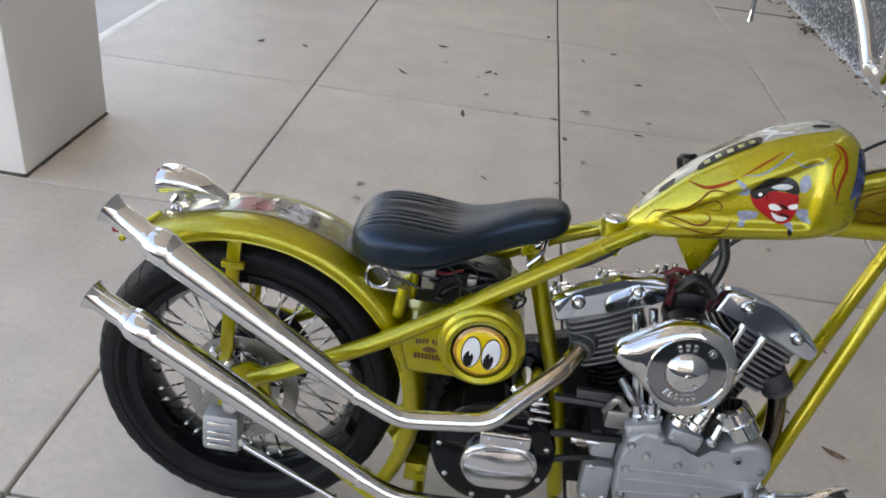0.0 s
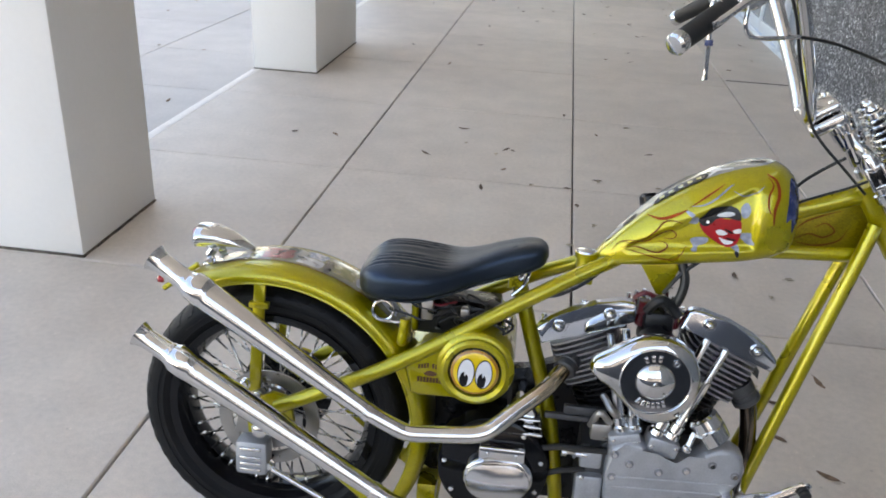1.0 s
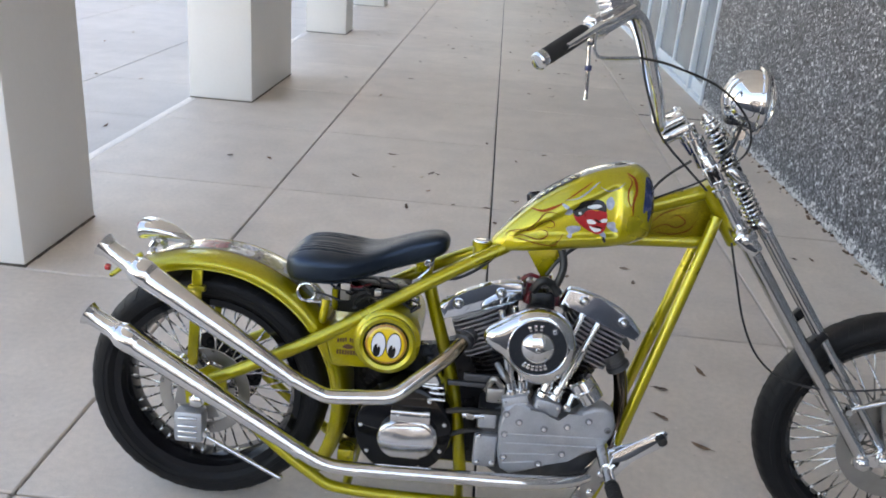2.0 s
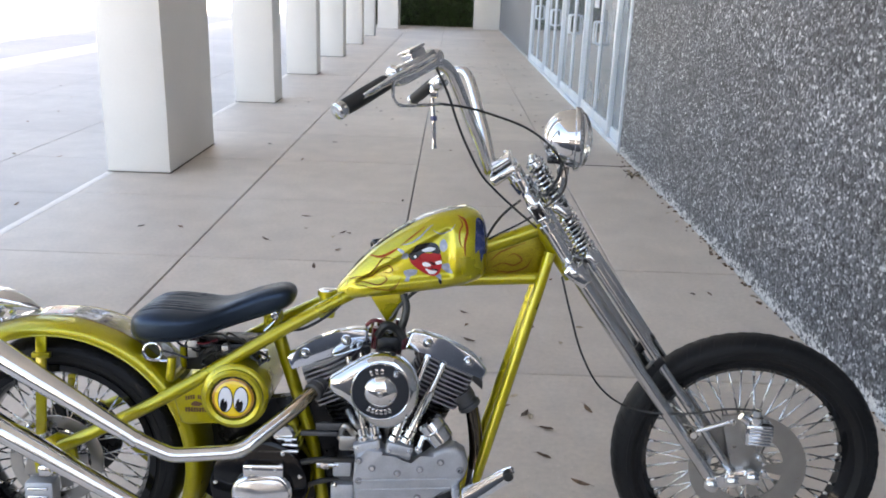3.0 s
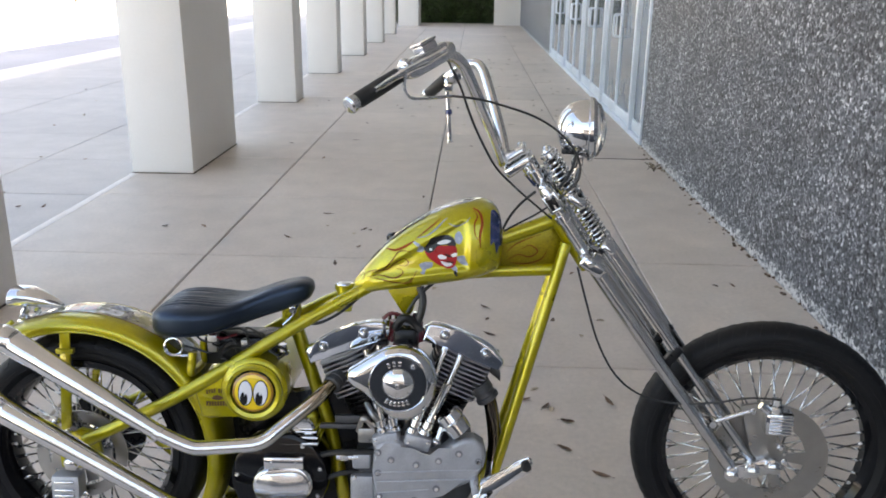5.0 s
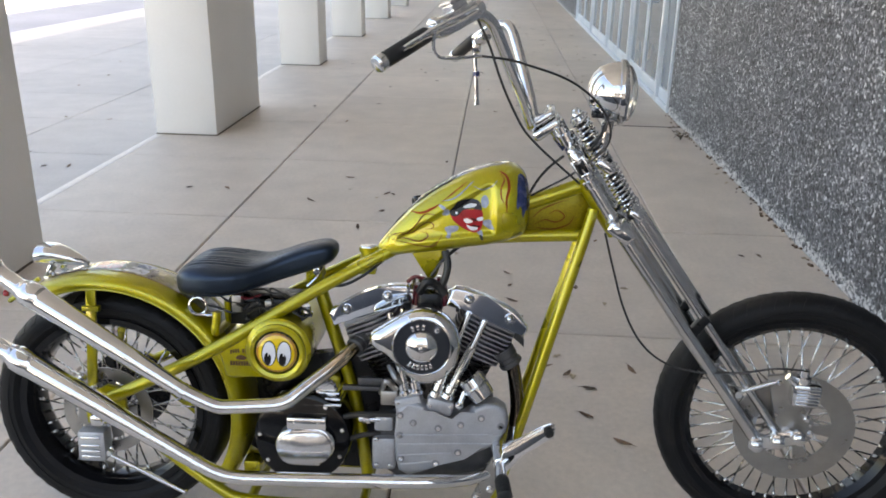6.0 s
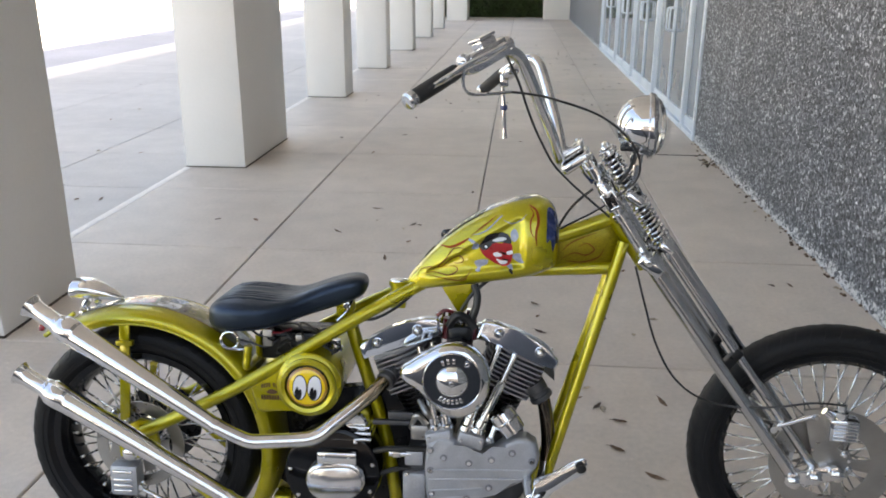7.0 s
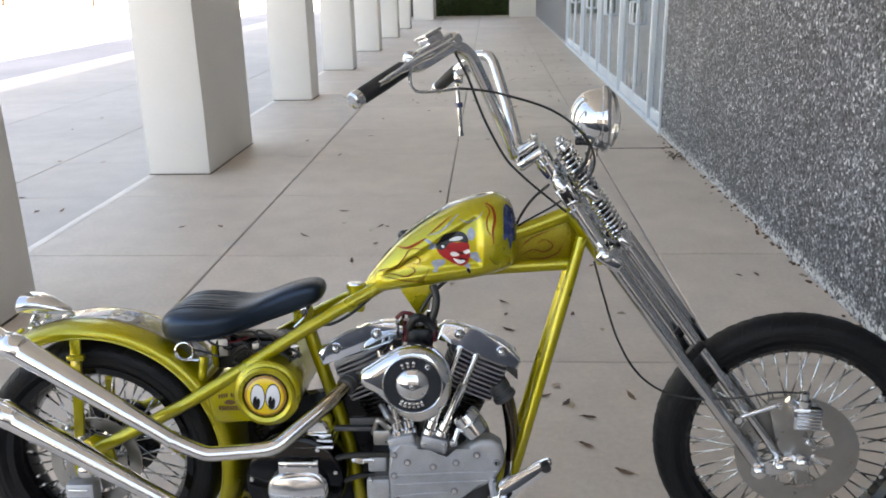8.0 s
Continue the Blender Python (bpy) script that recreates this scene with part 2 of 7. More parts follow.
POLISHED = mat("polished_aluminium", (0.68, 0.69, 0.71), rough=0.16, metal=1.0, var=0.05, scale=18, rvar=0.06, bump=0.03, bump_scale=150)
STEEL = mat("brushed_steel", (0.35, 0.335, 0.315), rough=0.34, metal=0.9, var=0.1, scale=25, rvar=0.1)
FORKCHROME = mat("fork_chrome", (0.60, 0.60, 0.60), rough=0.13, metal=1.0, var=0.05, scale=15, rvar=0.05)
CAST = mat("cast_aluminium", (0.40, 0.408, 0.425), rough=0.42, metal=0.55, var=0.10, scale=30, fine=0.08, bump=0.10, bump_scale=260)
FIN = mat("finned_aluminium", (0.24, 0.24, 0.25), rough=0.40, metal=0.6, var=0.15, scale=30, bump=0.08, bump_scale=200)
DARKCAST = mat("dark_cast_metal", (0.075, 0.075, 0.078), rough=0.45, metal=0.5, var=0.2, scale=30, bump=0.1, bump_scale=200)
BARREL = mat("black_enamel", (0.009, 0.009, 0.010), rough=0.30, var=0.2, scale=25, spec=0.28)
GLOSSBLACK = mat("gloss_black", (0.006, 0.006, 0.007), rough=0.09, var=0.2, scale=15, spec=0.28)
RUBBER = mat("tyre_rubber", (0.0085, 0.0085, 0.0092), rough=0.52, var=0.30, scale=9, fine=0.25, bump=0.12, bump_scale=300, spec=0.22, rvar=0.12)
SPOKE = mat("stainless_spoke", (0.66, 0.65, 0.63), rough=0.22, metal=1.0, var=0.08, scale=30)
GRIP = mat("grip_rubber", (0.013, 0.013, 0.013), rough=0.6, var=0.2, scale=40, bump=0.1, bump_scale=300)
LEATHER = mat("black_leather", (0.006, 0.0068, 0.009), rough=0.33, var=0.2, scale=14, bump=0.10, bump_scale=420, spec=0.75, rvar=0.06)
# blue of the reflected sky is put into the leather's highlights
LEATHER.node_tree.nodes["Principled BSDF"].inputs["Specular Tint"].default_value = (0.45, 0.68, 1.0, 1.0)
CABLE = mat("black_cable", (0.012, 0.012, 0.012), rough=0.4, var=0.15)
REDWIRE = mat("red_hose", (0.12, 0.008, 0.014), rough=0.3, var=0.2)
CREAM = mat("cream_airbrush", (0.40, 0.385, 0.32), rough=0.22, var=0.14, scale=22, fine=0.1, bump_scale=60, coat=1.0, coat_rough=0.03)
# mural base; olive-grey reflections on the lacquer are mixed into its colour
KHAKI = mat("khaki_art_and_reflection", (0.30, 0.285, 0.17), rough=0.2, var=0.3, scale=26, coat=1.0, coat_rough=0.03)
PALEGREY = mat("pale_grey_airbrush", (0.58, 0.58, 0.57), rough=0.25, var=0.25, scale=35, coat=1.0, coat_rough=0.03)
RUST = mat("rust_lettering", (0.10, 0.042, 0.010), rough=0.4, var=0.2)
OLIVE = mat("olive_airbrush", (0.30, 0.28, 0.11), rough=0.25, var=0.25, scale=40, coat=1.0, coat_rough=0.03)
RED = mat("red_airbrush", (0.38, 0.008, 0.012), rough=0.35, var=0.2, scale=40, spec=0.3)
DARKRED = mat("rust_pinstripe", (0.16, 0.045, 0.003), rough=0.5, spec=0.15, var=0.15)
FLAME = mat("dark_red_flame", (0.27, 0.040, 0.003), rough=0.5, spec=0.15, var=0.25, scale=30)
MURALRED = mat("faded_red_airbrush", (0.28, 0.035, 0.025), rough=0.3, var=0.40, scale=45, coat=0.5)
INK = mat("black_airbrush", (0.009, 0.008, 0.009), rough=0.25, var=0.2, spec=0.4)
WHITE = mat("white_airbrush", (0.80, 0.80, 0.80), rough=0.25, var=0.04, coat=1.0, coat_rough=0.03)
BONE = mat("blue_grey_airbrush", (0.26, 0.29, 0.36), rough=0.25, var=0.25, scale=70, coat=1.0, coat_rough=0.03)
NAVY = mat("navy_airbrush", (0.022, 0.038, 0.12), rough=0.25, var=0.5, scale=60, coat=0.5, coat_rough=0.03)
YELLOW = mat("yellow_enamel", (0.85, 0.58, 0.01), rough=0.22, var=0.05, coat=1.0, coat_rough=0.03)
AMBER = mat("amber_gloss", (0.45, 0.20, 0.02), rough=0.25, var=0.08, coat=1.0)
REDLENS = mat("red_lens", (0.35, 0.01, 0.015), rough=0.12, var=0.1, coat=1.0)
LENS = glass("headlamp_glass", (0.95, 0.97, 0.98))
PAINT = mat("white_wall_paint", (0.83, 0.805, 0.765), rough=0.7, var=0.025, scale=1.5, fine=0.012, bump=0.06, bump_scale=45, spec=0.3)
# sky's blue and the panes' pale reflections are put into these two colours
FRAMEALU = mat("anodised_frame", (0.68, 0.75, 0.82), rough=0.4, metal=0.25, var=0.05, scale=4)
DOORGLASS = mat("reflection_toned_glass", (0.21, 0.245, 0.275), rough=0.04, var=0.3, scale=0.9, spec=1.0, rvar=0.02)
SLAB = concrete("concrete_slab", (0.625, 0.545, 0.465))
# outer slabs: concrete colour darkened to hold down the open-sky brightness
DIMSLAB = concrete("dimmed_outer_slab", (0.48, 0.435, 0.39))
KERB = concrete("concrete_kerb", (0.60, 0.54, 0.47))
MORTAR = concrete("pale_mortar", (0.86, 0.79, 0.70))
SOIL = mat("joint_fill", (0.035, 0.030, 0.026), rough=0.95, var=0.4, scale=12, fine=0.3)
BEDJOINT = mat("gritty_bed_joint", (0.13, 0.105, 0.08), rough=0.95, var=0.5, scale=30, fine=0.4, bump=0.4, bump_scale=60)
DARKGROUND = mat("dark_unseen_ground", (0.030, 0.030, 0.032), rough=0.85, var=0.2, scale=1.5, fine=0.3, bump=0.3, bump_scale=90)
ASPHALT = mat("worn_asphalt", (0.36, 0.37, 0.39), rough=0.85, var=0.12, scale=0.5, fine=0.2, bump=0.3, bump_scale=90)
LOT = mat("bleached_concrete", (0.60, 0.59, 0.56), rough=0.85, var=0.06, scale=0.2, fine=0.06)
AGG = aggregate("exposed_aggregate")
SMOKE = mat("smoky_airbrush", (0.09, 0.075, 0.05), rough=0.3, var=0.5, scale=60, coat=0.5)
SOFFIT = mat("soffit_plaster", (0.68, 0.68, 0.67), rough=0.8, var=0.08, scale=1.0, bump=0.1)
LEAF = mat("hedge_leaf", (0.055, 0.095, 0.028), rough=0.5, var=0.3, scale=3, per_object=0.0)
TREELEAF = mat("tree_leaf", (0.12, 0.15, 0.035), rough=0.5, var=0.3, scale=1)
BARK = mat("bark", (0.10, 0.08, 0.06), rough=0.9, var=0.3, scale=10, bump=0.4)
DRYLEAF = mat("dry_leaf", (0.17, 0.105, 0.065), rough=0.8, var=0.35, scale=60, per_object=0.55)
PALELEAF = mat("pale_dry_leaf", (0.40, 0.33, 0.24), rough=0.8, var=0.25, scale=60, per_object=0.3)
CARD = mat("printed_card", (0.55, 0.60, 0.64), rough=0.6, var=0.05)
CARDBAR = mat("card_print", (0.05, 0.06, 0.09), rough=0.6, var=0.1)


# ---- mesh helpers ----
def part(name, bm, material, parent=None, label="", m=None, angle=35.0, flat=False):
    """Links a bmesh as one mesh object under a thing or a part."""
    bmesh.ops.recalc_face_normals(bm, faces=bm.faces)
    me = bpy.data.meshes.new(name)
    bm.to_mesh(me)
    bm.free()
    me.materials.append(material)
    if not flat:
        me.polygons.foreach_set("use_smooth", [True] * len(me.polygons))
        me.set_sharp_from_angle(angle=radians(angle))
    return link(name, me, parent, label, m)


def link(name, me, parent=None, label="", m=None):
    ob = new(name, me)
    if parent is not None:
        ob.parent = parent
    if m is not None:
        ob.matrix_basis = m
    if label:
        ob["label"] = label
    return ob


def B():
    return bmesh.new()


def box(bm, lo, hi, bevel=0.0, m=None, seg=2):
    """An upright block between two corners, its edges rounded."""
    lo, hi = Vector(lo), Vector(hi)
    g = bmesh.ops.create_cube(bm, size=1.0)
    vs = g["verts"]
    bmesh.ops.transform(bm, matrix=Matrix.Translation((lo + hi) / 2) @ Matrix.Diagonal((*(hi - lo), 1)), verts=vs)
    if bevel:
        es = list({e for v in vs for e in v.link_edges})
        r = bmesh.ops.bevel(bm, geom=es, offset=bevel, segments=seg, affect="EDGES", profile=0.5)
        vs = list({v for f in r["faces"] for v in f.verts} | {v for v in vs if v.is_valid})
    if m is not None:
        bmesh.ops.transform(bm, matrix=m, verts=vs)
    return vs


def spline(pts, n=6, closed=False):
    """A smooth line through the points."""
    P = [Vector(p) for p in pts]
    out, k = [], len(P)
    for i in range(k if closed else k - 1):
        if closed:
            a, b, c, d = P[i - 1], P[i], P[(i + 1) % k], P[(i + 2) % k]
        else:
            b, c = P[i], P[i + 1]
            a = P[i - 1] if i else b * 2 - c
            d = P[i + 2] if i + 2 < k else c * 2 - b
        for j in range(n):
            t = j / n
            out.append(0.5 * ((2 * b) + (c - a) * t + (2 * a - 5 * b + 4 * c - d) * t * t + (3 * b - a - 3 * c + d) * t ** 3))
    if not closed:
        out.append(P[-1].copy())
    return out


def sweep(bm, pts, radii, seg=12, cap=True, squash=1.0):
    """A round tube along the points; radii one number or one per point."""
    pts = [Vector(p) for p in pts]
    if not hasattr(radii, "__len__"):
        radii = [radii] * len(pts)
    rings, side = [], None
    for i, p in enumerate(pts):
        d = (pts[min(i + 1, len(pts) - 1)] - pts[max(i - 1, 0)])
        if d.length < 1e-9:
            d = Vector((0, 0, 1))
        d.normalize()
        if side is None:
            side = d.orthogonal().normalized()
        side = (side - d * side.dot(d)).normalized()
        up = d.cross(side)
        rings.append([bm.verts.new(p + radii[i] * (math.cos(a) * side + math.sin(a) * squash * up)) for a in (2 * math.pi * k / seg for k in range(seg))])
    for r0, r1 in zip(rings, rings[1:]):
        for k in range(seg):
            bm.faces.new((r0[k], r0[(k + 1) % seg], r1[(k + 1) % seg], r1[k]))
    if cap:
        bm.faces.new(rings[0])
        bm.faces.new(rings[-1])
    return rings


def tube(bm, pts, r, seg=14, n=6, cap=True):
    return sweep(bm, spline(pts, n), r, seg, cap)


def rod(bm, a, b, r0, r1=None, seg=14):
    return sweep(bm, [a, b], [r0, r0 if r1 is None else r1], seg)


def turned(bm, a, b, prof, seg=24, cap=True):
    """A turned shape on the axis from a to b: prof holds (part of the way, radius)."""
    a, b = Vector(a), Vector(b)
    d = (b - a).normalized()
    s = d.orthogonal().normalized()
    u = d.cross(s)
    rings = []
    for f, r in prof:
        p = a + (b - a) * f
        rings.append([bm.verts.new(p + max(r, 1e-4) * (math.cos(t) * s + math.sin(t) * u)) for t in (2 * math.pi * k / seg for k in range(seg))])
    for r0, r1 in zip(rings, rings[1:]):
        for k in range(seg):
            bm.faces.new((r0[k], r0[(k + 1) % seg], r1[(k + 1) % seg], r1[k]))
    if cap:
        bm.faces.new(rings[0])
        bm.faces.new(rings[-1])


def hoop(bm, prof, seg=64, a0=0.0, a1=360.0, c=(0, 0, 0)):
    """A closed section of (radius, y) carried round the y axis through c, wholly or in part."""
    full = abs(a1 - a0) >= 359.9
    rings = []
    for k in range(seg if full else seg + 1):
        t = radians(a0 + (a1 - a0) * k / seg)
        rings.append([bm.verts.new((c[0] + r * math.cos(t), c[1] + y, c[2] + r * math.sin(t))) for r, y in prof])
    pairs = list(zip(rings, rings[1:])) + ([(rings[-1], rings[0])] if full else [])
    q = len(prof)
    for r0, r1 in pairs:
        for k in range(q):
            bm.faces.new((r0[k], r0[(k + 1) % q], r1[(k + 1) % q], r1[k]))
    if not full:
        bm.faces.new(rings[0])
        bm.faces.new(rings[-1])


def prism(bm, poly, y0, y1, bevel=0.0, round_to=0, seg=2):
    """A plate of outline (x, z) between y0 (the near face) and y1; the near rim is rounded."""
    pts = [(p[0], p[1]) for p in (spline([(x, z, 0) for x, z in poly], round_to, True) if round_to else poly)]
    near = [bm.verts.new((x, y0, z)) for x, z in pts]
    far = [bm.verts.new((x, y1, z)) for x, z in pts]
    k = len(pts)
    f0 = bm.faces.new(near)
    bm.faces.new(far)
    for i in range(k):
        bm.faces.new((near[i], near[(i + 1) % k], far[(i + 1) % k], far[i]))
    if bevel:
        bmesh.ops.bevel(bm, geom=list(f0.edges), offset=bevel, segments=seg, affect="EDGES", profile=0.5)


def dome(bm, c, r, h, out=(0, -1, 0), seg=16, rows=5):
    """A low dome of radius r and height h on c."""
    c, out = Vector(c), Vector(out).normalized()
    turned(bm, c, c + out * h, [(math.sin(i / rows * math.pi / 2), r * math.cos(i / rows * math.pi / 2)) for i in range(rows + 1)], seg)


def bolt(parent, c, r=0.007, h=0.006, out=(0, -1, 0), material=None, m=None, name="bolt"):
    bm = B()
    c, out = Vector(c), Vector(out).normalized()
    turned(bm, c, c + out * h, [(0, r * 1.25), (0.3, r * 1.25), (0.35, r), (0.8, r), (1.0, r * 0.75)], 10)
    return part(name, bm, material or CHROME, parent, m=m)


def arc_pts(cx, cz, r, a0, a1, n):
    return [(cx + r * math.cos(radians(a0 + (a1 - a0) * i / (n - 1))), cz + r * math.sin(radians(a0 + (a1 - a0) * i / (n - 1)))) for i in range(n)]


# ---- the setting ----
WALL_X, END_Y, NEAR_Y = 2.495, 29.0, -2.6
ROOF_Z, BUILD_H = 5.4, 12.0


def setting(name, bm, material, label, category, m=None):
    return tagged(part(name, bm, material, None, m=m), label, category, kind="structure")


bm = B()
box(bm, (-900, -900, -0.40), (900, 900, -0.16))
ground = setting("ground", bm, LOT, "pale sun-bleached concrete lot reaching the horizon", "ground")
bm = B()
box(bm, (-9.95, -300, -0.158), (-7.60, 300, -0.150))
road = setting("road", bm, ASPHALT, "grey worn asphalt drive beside the pavement", "road")
bm = B()
box(bm, (-6.20, -16, -0.158), (-6.00, 60, -0.004), 0.02)
kerb = setting("kerb", bm, KERB, "pale concrete kerb along the drive", "kerb")
bm = B()
box(bm, (-7.60, -300, -0.158), (-6.20, 300, -0.148))
setting("gutter", bm, LOT, "pale concrete gutter strip beside the kerb", "gutter")
bm = B()
box(bm, (-6.00, -16, -0.158), (WALL_X + 0.3, 60, -0.030))
floor = setting("floor", bm, SOIL, "grey-beige concrete slab pavement with dark joints", "pavement")

# unseen dark ground, added to give the chrome something dark to reflect
bm = B()
box(bm, (-6.00, -16, -0.028), (WALL_X + 30, -0.175, -0.006))
setting("driveway", bm, DARKGROUND, "dark ground added behind the camera for dark reflections in chrome", "driveway")

# long aggregate wall with the door opening, and the unseen sun-blocking building above
DOOR0, DOOR1, DOOR_H = 7.39, 17.3, 2.75
bm = B()
box(bm, (WALL_X, NEAR_Y, -0.03), (WALL_X + 0.28, DOOR0, BUILD_H))
wall_east = setting("wall_east_near", bm, AGG, "dark exposed-aggregate panel wall with pale chips", "wall")
bm = B()
box(bm, (WALL_X, DOOR1, -0.03), (WALL_X + 0.28, END_Y + 14, BUILD_H))
setting("wall_east_far", bm, AGG, "dark exposed-aggregate wall past the glass doors", "wall")
bm = B()
box(bm, (WALL_X + 0.004, DOOR0, DOOR_H), (WALL_X + 0.28, DOOR1, BUILD_H))
setting("wall_east_over_doors", bm, AGG, "dark exposed-aggregate wall over the glass doors", "wall")
# roof and near end are unseen, added to bound the building's shade
bm = B()
box(bm, (WALL_X + 0.28, NEAR_Y, BUILD_H - 0.3), (WALL_X + 24, END_Y + 14, BUILD_H))
setting("roof", bm, SOFFIT, "unseen flat roof added over the tall building", "roof")
bm = B()
box(bm, (WALL_X + 0.28, NEAR_Y, -0.03), (WALL_X + 24, NEAR_Y + 0.3, BUILD_H - 0.3))
setting("added_end_wall", bm, AGG, "unseen end wall added where the building's shade stops", "wall")
bm = B()
box(bm, (WALL_X + 6, NEAR_Y + 0.3, -0.03), (WALL_X + 6.2, END_Y + 14, BUILD_H - 0.3))
setting("wall_inner", bm, SOFFIT, "plain wall inside behind the doors", "wall")
bm = B()
box(bm, (WALL_X + 0.28, DOOR0 - 3, -0.03), (WALL_X + 6, DOOR1 + 3, -0.005))
setting("floor_inner", bm, SLAB, "plain floor inside behind the doors", "floor")

# unseen wall, added to darken the low horizon behind the camera
bm = B()
box(bm, (-6.0, -14.3, -0.03), (26, -14, 3.6))
setting("light_block_wall", bm, AGG, "dark wall added behind the camera to cut low light", "wall")

# unseen canopy over the arcade; its reach is set by the shade wanted
bm = B()
box(bm, (-2.3, -4.2, ROOF_Z), (WALL_X, END_Y + 1.5, ROOF_Z + 0.45))
ceiling = setting("ceiling", bm, SOFFIT, "pale plaster soffit of the unseen arcade canopy", "ceiling")

bm = B()
box(bm, (-1.812, 1.26, -0.02), (-1.752, END_Y, 0.0012), 0.001)
setting("trim_joint", bm, MORTAR, "pale mortar strip along the column line", "trim")

# end wall with its open bay
bm = B()
box(bm, (1.60, END_Y, -0.03), (WALL_X, END_Y + 0.3, ROOF_Z))
setting("wall_north_right", bm, PAINT, "white painted end wall beside the opening", "wall")
bm = B()
box(bm, (-1.60, END_Y - 1.1, -0.03), (-0.93, END_Y + 0.3, ROOF_Z))
setting("wall_north_left", bm, PAINT, "white painted end pier beside the opening", "wall")


def column(y0, y1, label):
    """A square white pillar, its arrises a little rounded, standing in a dark bed joint."""
    root = new("column")
    root.location = (-1.560, (y0 + y1) / 2, 0)
    tagged(root, label, "column", "arcade columns")
    h, w = (y1 - y0) / 2, 0.245
    bm = B()
    box(bm, (-w, -h, 0.007), (w, h, ROOF_Z), 0.008)
    bmesh.ops.subdivide_edges(bm, edges=[e for e in bm.edges if e.calc_length() > 2], cuts=10)
    for v in bm.verts:
        v.co += Vector((1, 1, 0)) * 0.0025 * noise.noise(v.co * 2.3 + Vector((y0, 0, 0)))
    part("shaft", bm, PAINT, root)
    bm = B()
    box(bm, (-w - 0.004, -h - 0.004, -0.02), (w + 0.004, h + 0.004, 0.006), 0.002)
    bmesh.ops.subdivide_edges(bm, edges=[e for e in bm.edges if e.calc_length() > 0.1], cuts=14)
    for v in bm.verts:
        v.co += Vector((v.co.x, v.co.y, 0)).normalized() * 0.006 * noise.noise(v.co * 31 + Vector((y0, 0, 0)))
    part("bed_joint", bm, BEDJOINT, root, "dark gritty joint at the foot")
    return root


for y0, y1 in ((2.588, 3.214), (5.86, 7.11), (9.85, 10.33), (13.2, 13.62), (16.6, 17.1), (20.2, 20.7), (23.6, 24.0)):
    column(y0, y1, "white painted square column with a shaded side")


# ---- glazed doors ----
def frame_bar(parent, name, y0, y1, z0, z1, x0=None, x1=None):
    bm = B()
    box(bm, (WALL_X - 0.02 if x0 is None else x0, y0, z0), (WALL_X + 0.09 if x1 is None else x1, y1, z1), 0.004)
    return part(name, bm, FRAMEALU, parent)


def door_leaf(y0, y1, handle_side, n):
    """One aluminium-framed glass leaf with a pull handle."""
    root = new("door_%d" % n)
    tagged(root, "closed aluminium-framed dark glass door with a pull handle", "door", "entrance doors", "structure")
    w, x = 0.045, WALL_X + 0.01
    z0, z1 = 0.05, DOOR_H - 0.10
    for nm, a in (("stile", (y0, y0 + w, z0, z1)), ("stile", (y1 - w, y1, z0, z1)), ("bottom_rail", (y0 + w, y1 - w, z0, z0 + 0.11)), ("top_rail", (y0 + w, y1 - w, z1 - 0.07, z1))):
        frame_bar(root, nm, *a, x, x + 0.045)
    bm = B()
    box(bm, (x + 0.018, y0 + w, z0 + 0.11), (x + 0.028, y1 - w, z1 - 0.07))
    part("pane", bm, DOORGLASS, root, "dark reflecting glass pane")
    hy = y0 + 0.085 if handle_side < 0 else y1 - 0.085
    bm = B()
    tube(bm, [(x, hy, 0.90), (x - 0.05, hy, 0.905), (x - 0.06, hy, 0.94), (x - 0.06, hy, 1.10), (x - 0.05, hy, 1.135), (x, hy, 1.14)], 0.011, 10, 4)
    part("handle", bm, FRAMEALU, root, "pale pull handle")
    return root


posts = [DOOR0, 8.05, 10.1, 12.25, 14.5, DOOR1]
frames = tagged(new("window_1"), "pale aluminium entrance framing with a glazed sidelight", "door frame", kind="structure")
for i, y in enumerate(posts):
    w = 0.05 if i in (0, 5) else 0.08
    y = max(y, DOOR0 + 0.001) if i == 0 else y - w / 2 if i < 5 else y - w
    frame_bar(frames, "post", y, y + w, 0.0, DOOR_H)
for a, b in zip(posts, posts[1:]):
    frame_bar(frames, "sill", a + 0.05, b - 0.05, 0.0, 0.045, WALL_X - 0.018, WALL_X + 0.085)
    frame_bar(frames, "head", a + 0.05, b - 0.05, DOOR_H - 0.09, DOOR_H, WALL_X - 0.018, WALL_X + 0.085)
frame_bar(frames, "bottom_rail", posts[0] + 0.055, posts[1] - 0.045, 0.05, 0.16, WALL_X + 0.01, WALL_X + 0.06)
bm = B()
box(bm, (WALL_X + 0.03, posts[0] + 0.055, 0.16), (WALL_X + 0.04, posts[1] - 0.045, DOOR_H - 0.09))
part("pane", bm, DOORGLASS, frames, "tall dark sidelight pane")
n = 1
for a, b in zip(posts[1:], posts[2:]):
    mid = (a + b) / 2
    door_leaf(a + 0.045, mid - 0.004, 1, n)
    door_leaf(mid + 0.004, b - 0.045, -1, n + 1)
    n += 2
notice = tagged(new("notice_card"), "pale printed notice taped on the door glass", "notice")
notice.location = (WALL_X + 0.012, 9.45, 1.52)
bm = B()
box(bm, (-0.004, -0.15, -0.24), (0.004, 0.15, 0.24))
part("sheet", bm, CARD, notice)
for z, w in ((0.17, 0.09), (0.07, 0.11), (-0.12, 0.11)):
    bm = B()
    box(bm, (-0.006, -w, z - 0.035), (-0.0045, w, z + 0.035))
    part("print_bar", bm, CARDBAR, notice)


